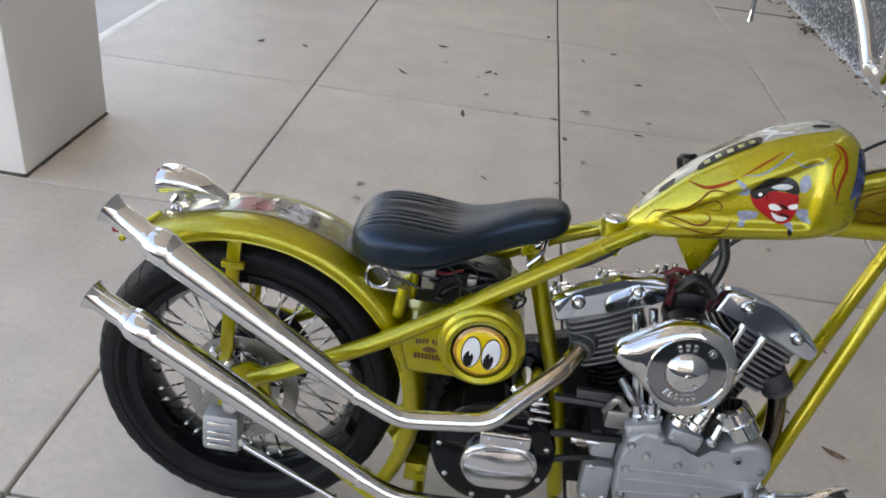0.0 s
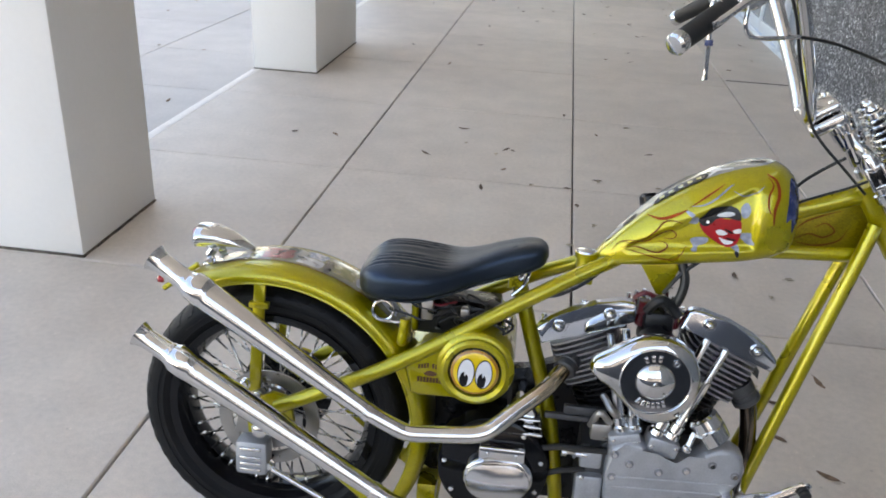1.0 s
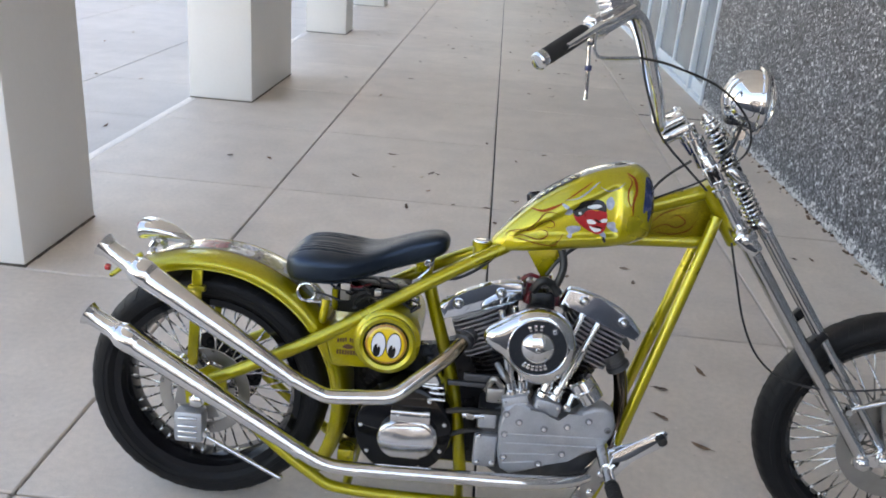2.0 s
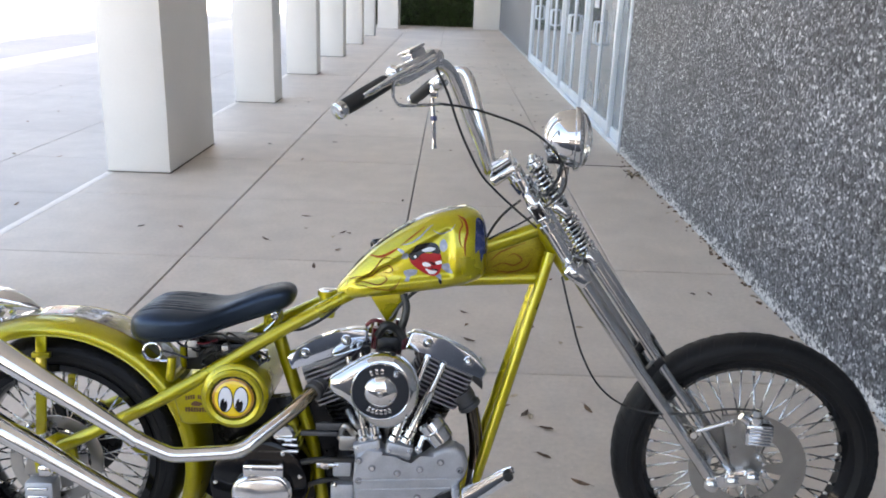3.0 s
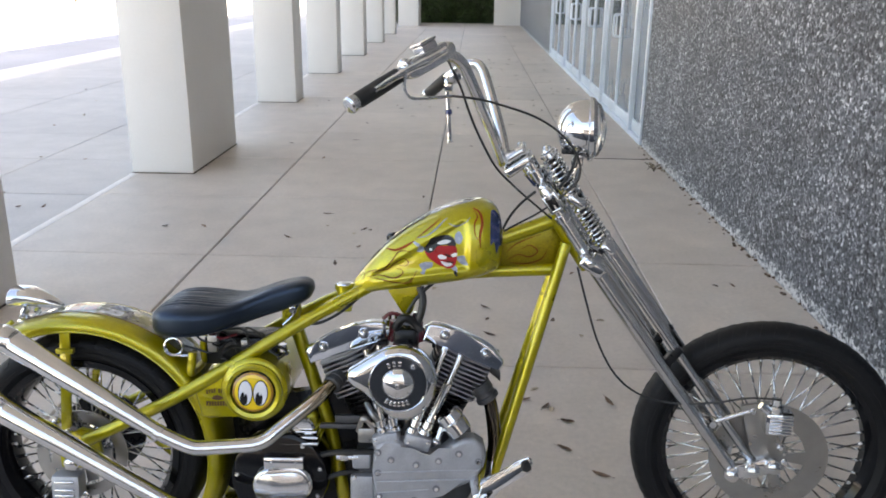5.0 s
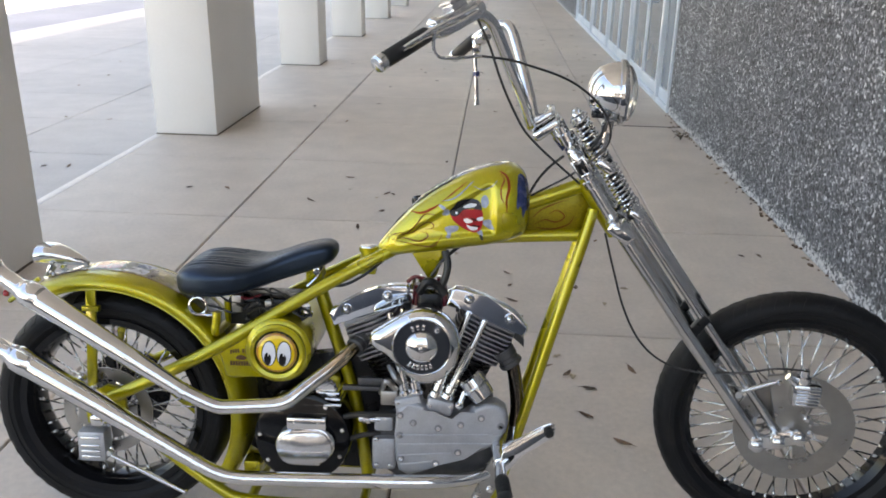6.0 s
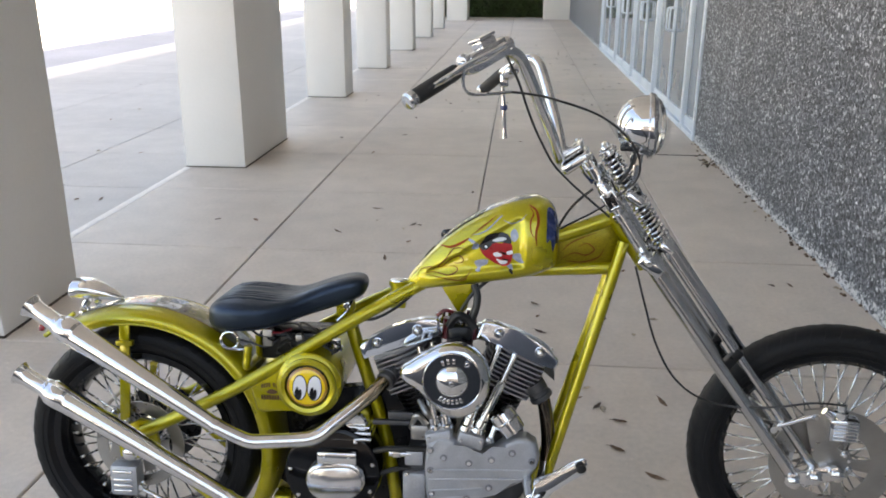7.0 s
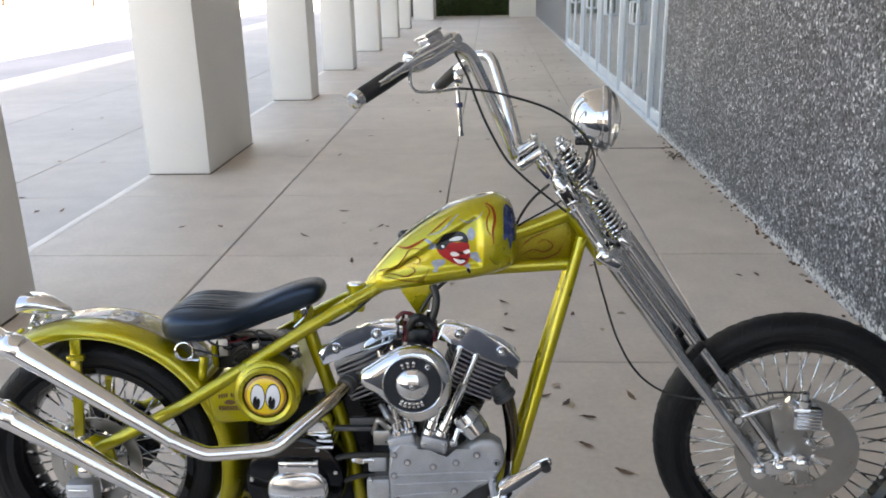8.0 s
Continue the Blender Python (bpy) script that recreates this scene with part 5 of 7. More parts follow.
for x, z in ((0.592, 0.285), (0.628, 0.215), (0.592, 0.215)):
    bolt(engine, (x, -0.125, z), 0.005, 0.005)
bm = B()
rod(bm, (0.545, -0.112, 0.335), (0.60, -0.112, 0.335), 0.009)
turned(bm, (0.555, -0.112, 0.335), (0.575, -0.112, 0.335), [(0, 0.012), (1, 0.012)], 6)
part("oil_fitting", bm, CHROME, engine)
bm = B()
tube(bm, [(0.64, -0.115, 0.350), (0.59, -0.12, 0.352), (0.54, -0.11, 0.345), (0.49, -0.10, 0.33)], 0.008, 10)
tube(bm, [(0.60, -0.10, 0.29), (0.55, -0.105, 0.285), (0.48, -0.09, 0.25)], 0.007, 10)
part("oil_hose", bm, CABLE, engine, "black oil hose")

CRANK = Vector((0.715, 0, 0.250))


def cylinder(top, name_dir):
    """Barrel and head of one cylinder, finned, on its own axis."""
    ax = (Vector(top) - CRANK).normalized()
    M = Matrix.Translation(CRANK) @ ax.to_track_quat("Z", "Y").to_matrix().to_4x4()
    bm = B()
    steps = [(0.0, 0.050)]
    for k in range(9):
        z = (0.035 + k * 0.0125) / 0.15
        steps += [(z, 0.050), (z + 0.001, 0.066), (z + 0.026, 0.066), (z + 0.027, 0.050)]
    turned(bm, M @ Vector((0, 0, 0.12)), M @ Vector((0, 0, 0.27)), steps + [(1, 0.050)], 28)
    part("barrel", bm, BARREL, engine, "black finned barrel")
    bm = B()
    fl, stack = name_dir, []
    for k in range(9):
        z = 0.272 + k * 0.0122
        w = 0.070 + 0.004 * math.sin(k / 8 * math.pi)
        # each fin a rounded plate, longer on the outer side of the V
        pts = spline([(fl * 0.080, -0.040, 0), (fl * 0.082, 0.040, 0), (fl * 0.05, w, 0), (-fl * 0.05, w, 0), (-fl * 0.070, 0.04, 0), (-fl * 0.070, -0.04, 0), (-fl * 0.05, -w, 0), (fl * 0.05, -w, 0)], 3, True)
        core = [0.056 * p.normalized() for p in pts]
        for q, h in ((core, z - 0.0005), (pts, z), (pts, z + 0.0045), (core, z + 0.005)):
            stack.append([bm.verts.new(M @ Vector((p.x, p.y, h))) for p in q])
    for lo, hi in zip(stack, stack[1:]):
        for i in range(len(lo)):
            bm.faces.new((lo[i], lo[(i + 1) % len(lo)], hi[(i + 1) % len(lo)], hi[i]))
    bm.faces.new(stack[0])
    bm.faces.new(stack[-1])
    part("cylinder_head", bm, FIN, engine, "grey finned cylinder head")


cylinder((0.548, 0, 0.62), -1)
cylinder((0.888, 0, 0.62), 1)
ROCK_R = [(0.464, 0.600), (0.470, 0.612), (0.497, 0.630), (0.534, 0.652), (0.584, 0.672), (0.633, 0.683), (0.660, 0.682), (0.666, 0.676), (0.667, 0.641), (0.645, 0.631), (0.602, 0.616), (0.552, 0.598), (0.476, 0.570)]
ROCK_F = [(0.760, 0.636), (0.774, 0.674), (0.782, 0.679), (0.806, 0.677), (0.860, 0.660), (0.916, 0.633), (0.941, 0.615), (0.965, 0.586), (0.966, 0.574), (0.957, 0.558), (0.943, 0.565), (0.892, 0.586), (0.830, 0.613)]
for poly, bolts in ((ROCK_R, ((0.510, 0.616), (0.613, 0.653))), (ROCK_F, ((0.817, 0.652), (0.920, 0.605)))):
    bm = B()
    prism(bm, poly, -0.082, -0.052, 0.005, seg=3)
    part("rocker_plate", bm, ROCKER, engine, "mirror-polished rocker plate with domed nuts")
    # cast box behind the plate, well below its top, with knobbly caps and studs on it
    tops = [p for p in poly[2:8]]
    bm = B()
    prism(bm, [(x, z - 0.070) for x, z in tops] + [(x, z - 0.092) for x, z in tops[::-1]], 0.015, 0.085, 0.004)
    part("rocker_box", bm, DARKCAST, engine, "grey cast rocker box")
    for k, (x, z) in enumerate(tops[::2]):
        for y in (0.028, 0.098):
            zt = z - (y + 0.085) * 0.37
            bm = B()
            box(bm, (-0.026, -0.022, -0.034), (0.026, 0.022, 0.0), 0.008, Matrix.Translation((x, y, zt)) @ Matrix.Rotation(radians(-14 if poly is ROCK_R else 18), 4, "Y"), 3)
            part("rocker_cap", bm, CHROME, engine, "chrome rocker cap")
            for dx in (-0.014, 0.014):
                bolt(engine, (x + dx, y, zt - 0.004), 0.0055, 0.013, (0, 0, 1))
    for x, z in bolts:
        bm = B()
        turned(bm, (x, -0.081, z), (x, -0.087, z), [(0, 0.0135), (0.7, 0.0135), (1, 0.012)], 20)
        dome(bm, (x, -0.087, z), 0.0085, 0.008)
        part("domed_nut", bm, CHROME, engine, "chrome domed nut")
bm = B()
for a, b, s in (((0.858, -0.085, 0.600), (0.768, -0.118, 0.402), 1), ((0.818, -0.080, 0.618), (0.738, -0.115, 0.405), 1), ((0.618, -0.080, 0.610), (0.664, -0.112, 0.402), 1), ((0.650, -0.075, 0.620), (0.692, -0.110, 0.405), 1)):
    a, b = Vector(a), Vector(b)
    bm = B()
    turned(bm, a, b, [(0, 0.0088), (0.34, 0.0088), (0.35, 0.0125), (0.38, 0.0125), (0.39, 0.0115), (0.84, 0.0115), (0.85, 0.015), (0.93, 0.014), (0.95, 0.018), (1.0, 0.018)], 16)
    part("pushrod_tube", bm, CHROME, engine, "chrome pushrod tube")
for x, z in ((0.752, 0.388), (0.672, 0.392)):
    bm = B()
    box(bm, (-0.034, -0.028, -0.022), (0.034, 0.028, 0.016), 0.007, Matrix.Translation((x, -0.112, z)) @ Matrix.Rotation(radians(14 if x > 0.7 else -14), 4, "Y"))
    part("tappet_block", bm, CAST, engine, "grey tappet block")
    for dx in (-0.025, 0.025):
        bolt(engine, (x + dx, -0.138, z), 0.004, 0.004)
bm = B()
turned(bm, (0.862, -0.128, 0.410), (0.822, -0.118, 0.462), [(0, 0.016), (0.05, 0.031), (0.5, 0.034), (0.55, 0.030), (0.60, 0.034), (0.92, 0.033), (1, 0.026)], 24)
part("oil_filter", bm, CHROME, engine, "chrome oil filter can")
bm = B()
rod(bm, (0.812, -0.13, 0.425), (0.800, -0.14, 0.392), 0.007)
dome(bm, (0.800, -0.14, 0.392), 0.011, 0.010, (-0.3, -0.3, -1))
dome(bm, (0.800, -0.14, 0.392), 0.011, 0.010, (0.3, 0.3, 1))
part("breather_ball", bm, CHROME, engine)
bm = B()
for pts in ([(0.640, -0.11, 0.415), (0.615, -0.115, 0.44), (0.60, -0.10, 0.40)], [(0.665, -0.10, 0.42), (0.64, -0.12, 0.45), (0.62, -0.09, 0.47)]):
    tube(bm, pts, 0.008, 8)
box(bm, (0.60, -0.12, 0.375), (0.645, -0.09, 0.415), 0.006)
part("linkage", bm, STEEL, engine)
bm = B()
box(bm, (0.540, -0.10, 0.420), (0.632, -0.085, 0.440), 0.003, Matrix.Translation((0, 0, 0)))
box(bm, (0.50, -0.095, 0.402), (0.632, -0.080, 0.415), 0.003)
part("engine_bracket", bm, DARKCAST, engine)
# carburettor, manifold and coil wires between the cylinders
bm = B()
box(bm, (0.685, -0.070, 0.600), (0.750, 0.03, 0.662), 0.015)
turned(bm, (0.715, -0.15, 0.59), (0.715, 0.0, 0.59), [(0, 0.045), (0.5, 0.045), (0.55, 0.032), (1, 0.032)], 24)
carb = part("carburettor", bm, BARREL, engine, "black carburettor between the cylinders")
bm = B()
tube(bm, [(0.735, -0.05, 0.655), (0.752, -0.055, 0.69), (0.760, -0.05, 0.73), (0.752, -0.04, 0.765)], 0.010, 10)
tube(bm, [(0.69, -0.06, 0.66), (0.71, -0.07, 0.69), (0.735, -0.06, 0.68), (0.755, -0.06, 0.655)], 0.011, 10)
tube(bm, [(0.72, -0.05, 0.70), (0.75, -0.05, 0.745), (0.80, -0.04, 0.785), (0.86, -0.02, 0.805)], 0.0045, 8)
part("coil_lead", bm, CABLE, engine, "thick black lead")
bm = B()
turned(bm, (0.684, -0.04, 0.622), (0.690, -0.04, 0.676), [(0, 0.014), (1, 0.015)], 16)
turned(bm, (0.750, -0.04, 0.622), (0.744, -0.04, 0.676), [(0, 0.014), (1, 0.014)], 16)
tube(bm, [(0.66, -0.055, 0.685), (0.68, -0.06, 0.70), (0.71, -0.05, 0.69)], 0.005, 8)
part("red_hose", bm, REDWIRE, engine, "dark red manifold hoses")
for k in range(7):
    bm = B()
    turned(bm, (0.655 + 0.016 * k, 0.0, 0.650), (0.657 + 0.016 * k, 0.0, 0.676 + 0.006 * (k % 3)), [(0, 0.008), (0.5, 0.008), (0.55, 0.005), (1, 0.005)], 10)
    part("head_fitting", bm, CHROME, engine)

# air cleaner
AIR = [(0.577, 0.562), (0.582, 0.583), (0.604, 0.599), (0.646, 0.626), (0.682, 0.642), (0.720, 0.646), (0.757, 0.634), (0.783, 0.608), (0.798, 0.567), (0.794, 0.522), (0.778, 0.490), (0.749, 0.465), (0.714, 0.457), (0.682, 0.468), (0.646, 0.500), (0.614, 0.530), (0.590, 0.545)]
bm = B()
outline = spline([(x, z, 0) for x, z in AIR], 6, True)
rings = []
for y, k in ((-0.135, 0.97), (-0.140, 0.995), (-0.154, 1.0), (-0.163, 0.993), (-0.1705, 0.972), (-0.1755, 0.945), (-0.1790, 0.90), (-0.1815, 0.85), (-0.1835, 0.78), (-0.1846, 0.70)):
    rings.append([bm.verts.new((0.708 + (p.x - 0.708) * k, y, 0.562 + (p.y - 0.562) * k)) for p in outline])
for r0, r1 in zip(rings, rings[1:]):
    for k in range(len(outline)):
        bm.faces.new((r0[k], r0[(k + 1) % len(outline)], r1[(k + 1) % len(outline)], r1[k]))
bm.faces.new(rings[0])
bm.faces.new(rings[-1])
air = part("air_cleaner", bm, SATIN, bike, "chrome teardrop air cleaner with a dark ring and domed centre", angle=70)
AC = (0.706, 0.558)
bm = B()
hoop(bm, [(0.0715, 0.004), (0.0715, -0.0035), (0.0700, -0.0050), (0.0685, -0.0035), (0.0680, 0.004)], 56, c=(AC[0], -0.1838, AC[1]))
part("bezel", bm, CHROME, air, "raised chrome bezel")
bm = B()
hoop(bm, [(0.0682, 0.004), (0.0682, -0.0012), (0.036, -0.0012), (0.036, 0.004)], 56, c=(AC[0], -0.1838, AC[1]))
part("ring", bm, RINGMIRROR, air, "flat mirror-polished ring with raised marks")
bm = B()
turned(bm, (AC[0], -0.184, AC[1]), (AC[0], -0.204, AC[1]), [(0, 0.0395), (0.15, 0.039), (0.36, 0.0355), (0.58, 0.028), (0.76, 0.019), (0.86, 0.0105), (0.865, 0.0065), (0.98, 0.005), (1.0, 0.003)], 40)
part("dome", bm, CHROME, air, "chrome domed centre")
for a0, n_, w in ((116, 3, 15), (-122, 6, 11.5)):
    for k in range(n_):
        a = radians(a0 - k * w if a0 > 0 else a0 + k * w)
        u, t = Vector((math.cos(a), 0, math.sin(a))), Vector((-math.sin(a), 0, math.cos(a)))
        c = Vector((AC[0], 0, AC[1])) + u * 0.051
        q = [c + u * i * 0.0062 + t * j * (0.0030 if i < 0 else 0.0038) for i, j in ((-1, -1), (1, -1), (1, 1), (-1, 1))]
        bm = B()
        prism(bm, [(v.x, v.z) for v in q], -0.1880, -0.1845, 0.0008)
        part("raised_mark", bm, CHROME, air)
for x, z in ((0.605, 0.566), (0.742, 0.602)):
    bm = B()
    hoop(bm, [(0.0085, 0.006), (0.0085, -0.002), (0.0060, -0.002), (0.0060, 0.006)], 16, c=(x, -0.1790 if x < 0.7 else -0.1845, z))
    part("screw_well", bm, CHROME, air)
    bolt(air, (x, -0.176 if x < 0.7 else -0.184, z), 0.0042, 0.004)

# -- gearbox and clutch cover --
bm = B()
turned(bm, (0.398, -0.118, 0.275), (0.398, -0.02, 0.275), [(0, 0.112), (0.05, 0.122), (0.2, 0.126), (1, 0.126)], 40)
box(bm, (0.36, -0.070, 0.17), (0.50, 0.10, 0.35), 0.015)
gearbox = part("gearbox", bm, GLOSSBLACK, bike, "black gearbox case with polished covers")
for k in range(9):
    a = radians(40 * k + 15)
    bolt(gearbox, (0.398 + 0.108 * math.cos(a), -0.118, 0.275 + 0.108 * math.sin(a)), 0.0045, 0.005)
bm = B()
stad = arc_pts(0.385, 0.268, 0.050, 90, 270, 10) + arc_pts(0.438, 0.273, 0.050, -90, 90, 10)
prism(bm, stad, -0.150, -0.112, 0.009, seg=3)
part("release_cover", bm, CHROME, gearbox, "polished oblong release cover")
bm = B()
stad = arc_pts(0.385, 0.264, 0.043, 90, 270, 10) + arc_pts(0.438, 0.268, 0.043, -90, 90, 10)
prism(bm, stad, -0.156, -0.149, 0.0015)
part("cover_face", bm, POLISHED, gearbox)
bm = B()
box(bm, (0.366, -0.148, 0.312), (0.466, -0.10, 0.345), 0.004)
part("cover_step", bm, CHROME, gearbox)
for x in (0.385, 0.447):
    bolt(gearbox, (x, -0.148, 0.331), 0.0035, 0.003)
bm = B()
box(bm, (0.400, -0.105, 0.33), (0.496, 0.03, 0.366), 0.006)
part("top_body", bm, GLOSSBLACK, gearbox, "black upper case")
for k, (x0, x1, y0) in enumerate(((0.396, 0.500, -0.118), (0.400, 0.497, -0.108), (0.405, 0.493, -0.098))):
    bm = B()
    box(bm, (x0, y0, 0.366 + 0.012 * k), (x1, 0.03, 0.372 + 0.012 * k), 0.0025)
    part("lid_fin", bm, CHROME, gearbox, "chrome lid plate")
bm = B()
turned(bm, (0.449, -0.088, 0.396), (0.449, 0.02, 0.396), [(0, 0.030), (0.06, 0.036), (0.94, 0.036), (1, 0.030)], 24)
part("top_lid", bm, CHROME, gearbox, "rounded chrome lid")
bm = B()
box(bm, (0.372, -0.128, 0.206), (0.446, -0.11, 0.214), 0.002)
part("drain_bar", bm, POLISHED, gearbox)
bm = B()
box(bm, (0.225, -0.05, 0.125), (0.27, 0.05, 0.170), 0.004)
part("rear_mount", bm, LIME, gearbox, "lime frame lug")
# two black shapes added to close the dark gaps behind the gearbox
bm = B()
prism(bm, [(0.20, 0.20), (0.30, 0.13), (0.66, 0.13), (0.66, 0.42), (0.56, 0.50), (0.46, 0.46), (0.30, 0.44), (0.225, 0.36)], 0.02, 0.06, 0.004)
part("gap_filler", bm, BARREL, gearbox, "black plate added to fill the dark gap by the gearbox")
bm = B()
prism(bm, arc_pts(0.40, 0.26, 0.125, 90, 270, 14) + arc_pts(0.72, 0.27, 0.105, -90, 90, 12), 0.100, 0.165, 0.012)
part("primary_case", bm, BARREL, gearbox, "black primary case shape added to fill the dark gap")

# -- exhausts --
def exhaust(run, r, muff, tip, label, hot, heat):
    bm = B()
    P = spline(run, 8)
    cut = int(len(P) * hot)
    sweep(bm, P[cut:], r, 20)
    root = part("exhaust_pipe", bm, CHROME, bike, label)
    bm = B()
    sweep(bm, P[:cut + 1], r, 20)
    part("header", bm, heat, root, "chrome header, heat-browned at the rear, darkened at the front")
    a, b = Vector(run[-1]), Vector(muff)
    bm = B()
    turned(bm, a - (b - a).normalized() * 0.012, b, [(0, r * 1.14), (0.028, r * 1.14), (0.03, r * 1.05), (0.25, r * 1.26), (0.6, r * 1.56), (0.885, r * 1.76), (0.90, r * 1.76), (0.905, r * 1.84), (0.94, r * 1.86), (0.975, r * 1.82), (0.985, r * 1.66), (1.0, r * 1.44)], 32)
    part("muffler", bm, CHROME, root, "long tapered chrome muffler")
    c = b.lerp(Vector(tip), 0.90)
    bm = B()
    turned(bm, b, c, [(0, r * 1.44), (0.06, r * 1.40), (0.10, r * 1.33), (0.13, r * 1.29), (0.70, r * 1.27), (0.80, r * 1.33), (0.92, r * 1.52), (1.0, r * 1.72), (0.985, r * 1.65), (0.90, r * 1.42), (0.78, r * 1.18), (0.45, r * 1.12)], 32, cap=False)
    part("flared_tip", bm, CHROME, root, "flared chrome tip")
    d = (c - b).normalized()
    # black disc closes the inside of the tip
    bm = B()
    turned(bm, b + (c - b) * 0.50, b + (c - b) * 0.52, [(0, r * 0.99), (1, r * 0.99)], 24)
    part("inner_disc", bm, BARREL, root, "black disc inside the flared tip")
    return root


exhaust([(0.545, -0.060, 0.530), (0.528, -0.088, 0.516), (0.497, -0.128, 0.492), (0.450, -0.158, 0.459), (0.404, -0.186, 0.427), (0.386, -0.195, 0.415), (0.368, -0.201, 0.408), (0.345, -0.206, 0.4045), (0.290, -0.214, 0.403), (0.236, -0.221, 0.402), (0.215, -0.223, 0.404), (0.196, -0.224, 0.411), (0.165, -0.2235, 0.425), (0.130, -0.222, 0.442)], 0.0178, (-0.262, -0.178, 0.668), (-0.345, -0.168, 0.717), "chrome upper exhaust with heat-browned bends", 0.60, HOTCHROME)
exhaust([(0.900, -0.030, 0.515), (0.926, -0.036, 0.485), (0.942, -0.040, 0.430), (0.950, -0.046, 0.330), (0.930, -0.075, 0.235), (0.860, -0.130, 0.200), (0.74, -0.180, 0.203), (0.56, -0.198, 0.207), (0.36, -0.208, 0.209), (0.26, -0.212, 0.211), (0.205, -0.214, 0.223), (0.15, -0.212, 0.250)], 0.0178, (-0.303, -0.178, 0.500), (-0.385, -0.170, 0.541), "chrome lower exhaust swept to the rear", 0.30, DARKREFLECT)
for a, b, r in (((0.548, -0.055, 0.532), (0.530, -0.088, 0.516), 0.0235), ((0.905, -0.045, 0.512), (0.932, -0.046, 0.470), 0.029)):
    bm = B()
    turned(bm, a, b, [(0, r), (0.45, r), (0.5, r * 0.92), (0.7, r * 0.92), (0.74, r * 1.06), (0.94, r * 1.06), (1, r * 0.95)], 20)
    part("exhaust_flange", bm, DARKCAST, bike, "dark grey cast exhaust port")

# -- rear brake --
bm = B()
box(bm, (-0.186, -0.132, 0.192), (-0.110, -0.082, 0.278), 0.012)
caliper = part("rear_caliper", bm, CAST, bike, "grey rear brake caliper with ribs")
for k in range(4):
    bm = B()
    z = 0.206 + k * 0.015 if k < 3 else 0.258
    box(bm, (-0.173, -0.137, z), (-0.123, -0.131, z + 0.008), 0.003)
    part("caliper_rib", bm, POLISHED, caliper)
bm = B()
prism(bm, [(-0.195, 0.285), (-0.120, 0.290), (-0.085, 0.34), (-0.13, 0.40), (-0.175, 0.38)], -0.105, -0.095, 0.002)
part("caliper_bracket", bm, STEEL, caliper)
for x, z in ((-0.137, 0.385), (-0.165, 0.415), (-0.115, 0.34), (-0.108, 0.215)):
    bolt(caliper, (x, -0.108, z), 0.010, 0.016)
bm = B()
rod(bm, (-0.10, -0.125, 0.212), (0.090, -0.130, 0.118), 0.006)
dome(bm, (0.090, -0.130, 0.118), 0.010, 0.010, (1, 0, -0.5))
part("torque_rod", bm, CHROME, caliper, "thin chrome torque rod")
bm = B()
rod(bm, (-0.02, -0.128, 0.275), (0.0, -0.18, 0.300), 0.006)
part("exhaust_hanger", bm, CHROME, caliper)

# -- foot control --
bm = B()
prism(bm, [(0.838, 0.140), (0.850, 0.120), (0.880, 0.125), (0.955, 0.275), (0.930, 0.300), (0.895, 0.270)], -0.136, -0.128, 0.002)
foot = part("foot_control", bm, STEEL, bike, "chrome forward foot control with a rubber peg")
for x, z in ((0.850, 0.136), (0.884, 0.165), (0.905, 0.22)):
    bolt(foot, (x, -0.136, z), 0.008, 0.010)
bm = B()
turned(bm, (0.898, -0.130, 0.290), (0.907, -0.262, 0.262), [(0, 0.017), (0.6, 0.017), (0.62, 0.013), (0.85, 0.014), (1, 0.016)], 18)
part("peg_mount", bm, CHROME, foot)
bm = B()
turned(bm, (0.907, -0.262, 0.262), (0.914, -0.326, 0.249), [(0, 0.015), (0.08, 0.018)] + [q for k in range(6) for q in ((0.12 + k * 0.13, 0.018), (0.14 + k * 0.13, 0.0145), (0.20 + k * 0.13, 0.0145), (0.22 + k * 0.13, 0.018))] + [(0.96, 0.018), (1, 0.014)], 18)
part("peg_rubber", bm, GRIP, foot, "black ribbed rubber peg")
bm = B()
prism(bm, [(0.897, 0.262), (0.911, 0.320), (0.944, 0.345), (1.012, 0.388), (1.026, 0.388), (1.033, 0.376), (1.030, 0.352), (1.014, 0.348), (0.954, 0.306), (0.928, 0.268), (0.915, 0.250)], -0.222, -0.214, 0.002)
pedal = part("brake_pedal", bm, CHROME, foot, "flat cranked chrome pedal plate")
bm = B()
tube(bm, [(0.908, -0.222, 0.318), (0.944, -0.223, 0.345), (1.012, -0.223, 0.388), (1.028, -0.223, 0.385)], 0.0035, 8, 3)
part("pedal_edge", bm, CHROME, pedal)
bm = B()
sweep(bm, spline([(0.905, -0.15, 0.285), (0.94, -0.165, 0.312), (0.975, -0.185, 0.335), (0.99, -0.205, 0.350)], 4), 0.006, 8)
part("linkage_rod", bm, CHROME, foot)
bm = B()
turned(bm, (1.014, -0.224, 0.376), (1.017, -0.243, 0.372), [(0, 0.009), (0.1, 0.0115), (0.45, 0.0115), (0.5, 0.0095), (0.6, 0.0095), (0.65, 0.0115), (0.9, 0.0115), (1, 0.008)], 16)
part("pedal_rubber", bm, GRIP, foot, "black pedal rubber")
bm = B()
box(bm, (0.985, 0.09, 0.33), (1.0, 0.12, 0.42), 0.004)
turned(bm, (0.992, 0.085, 0.40), (0.992, 0.06, 0.40), [(0, 0.012), (1, 0.012)], 12)
part("far_bracket", bm, CHROME, foot)

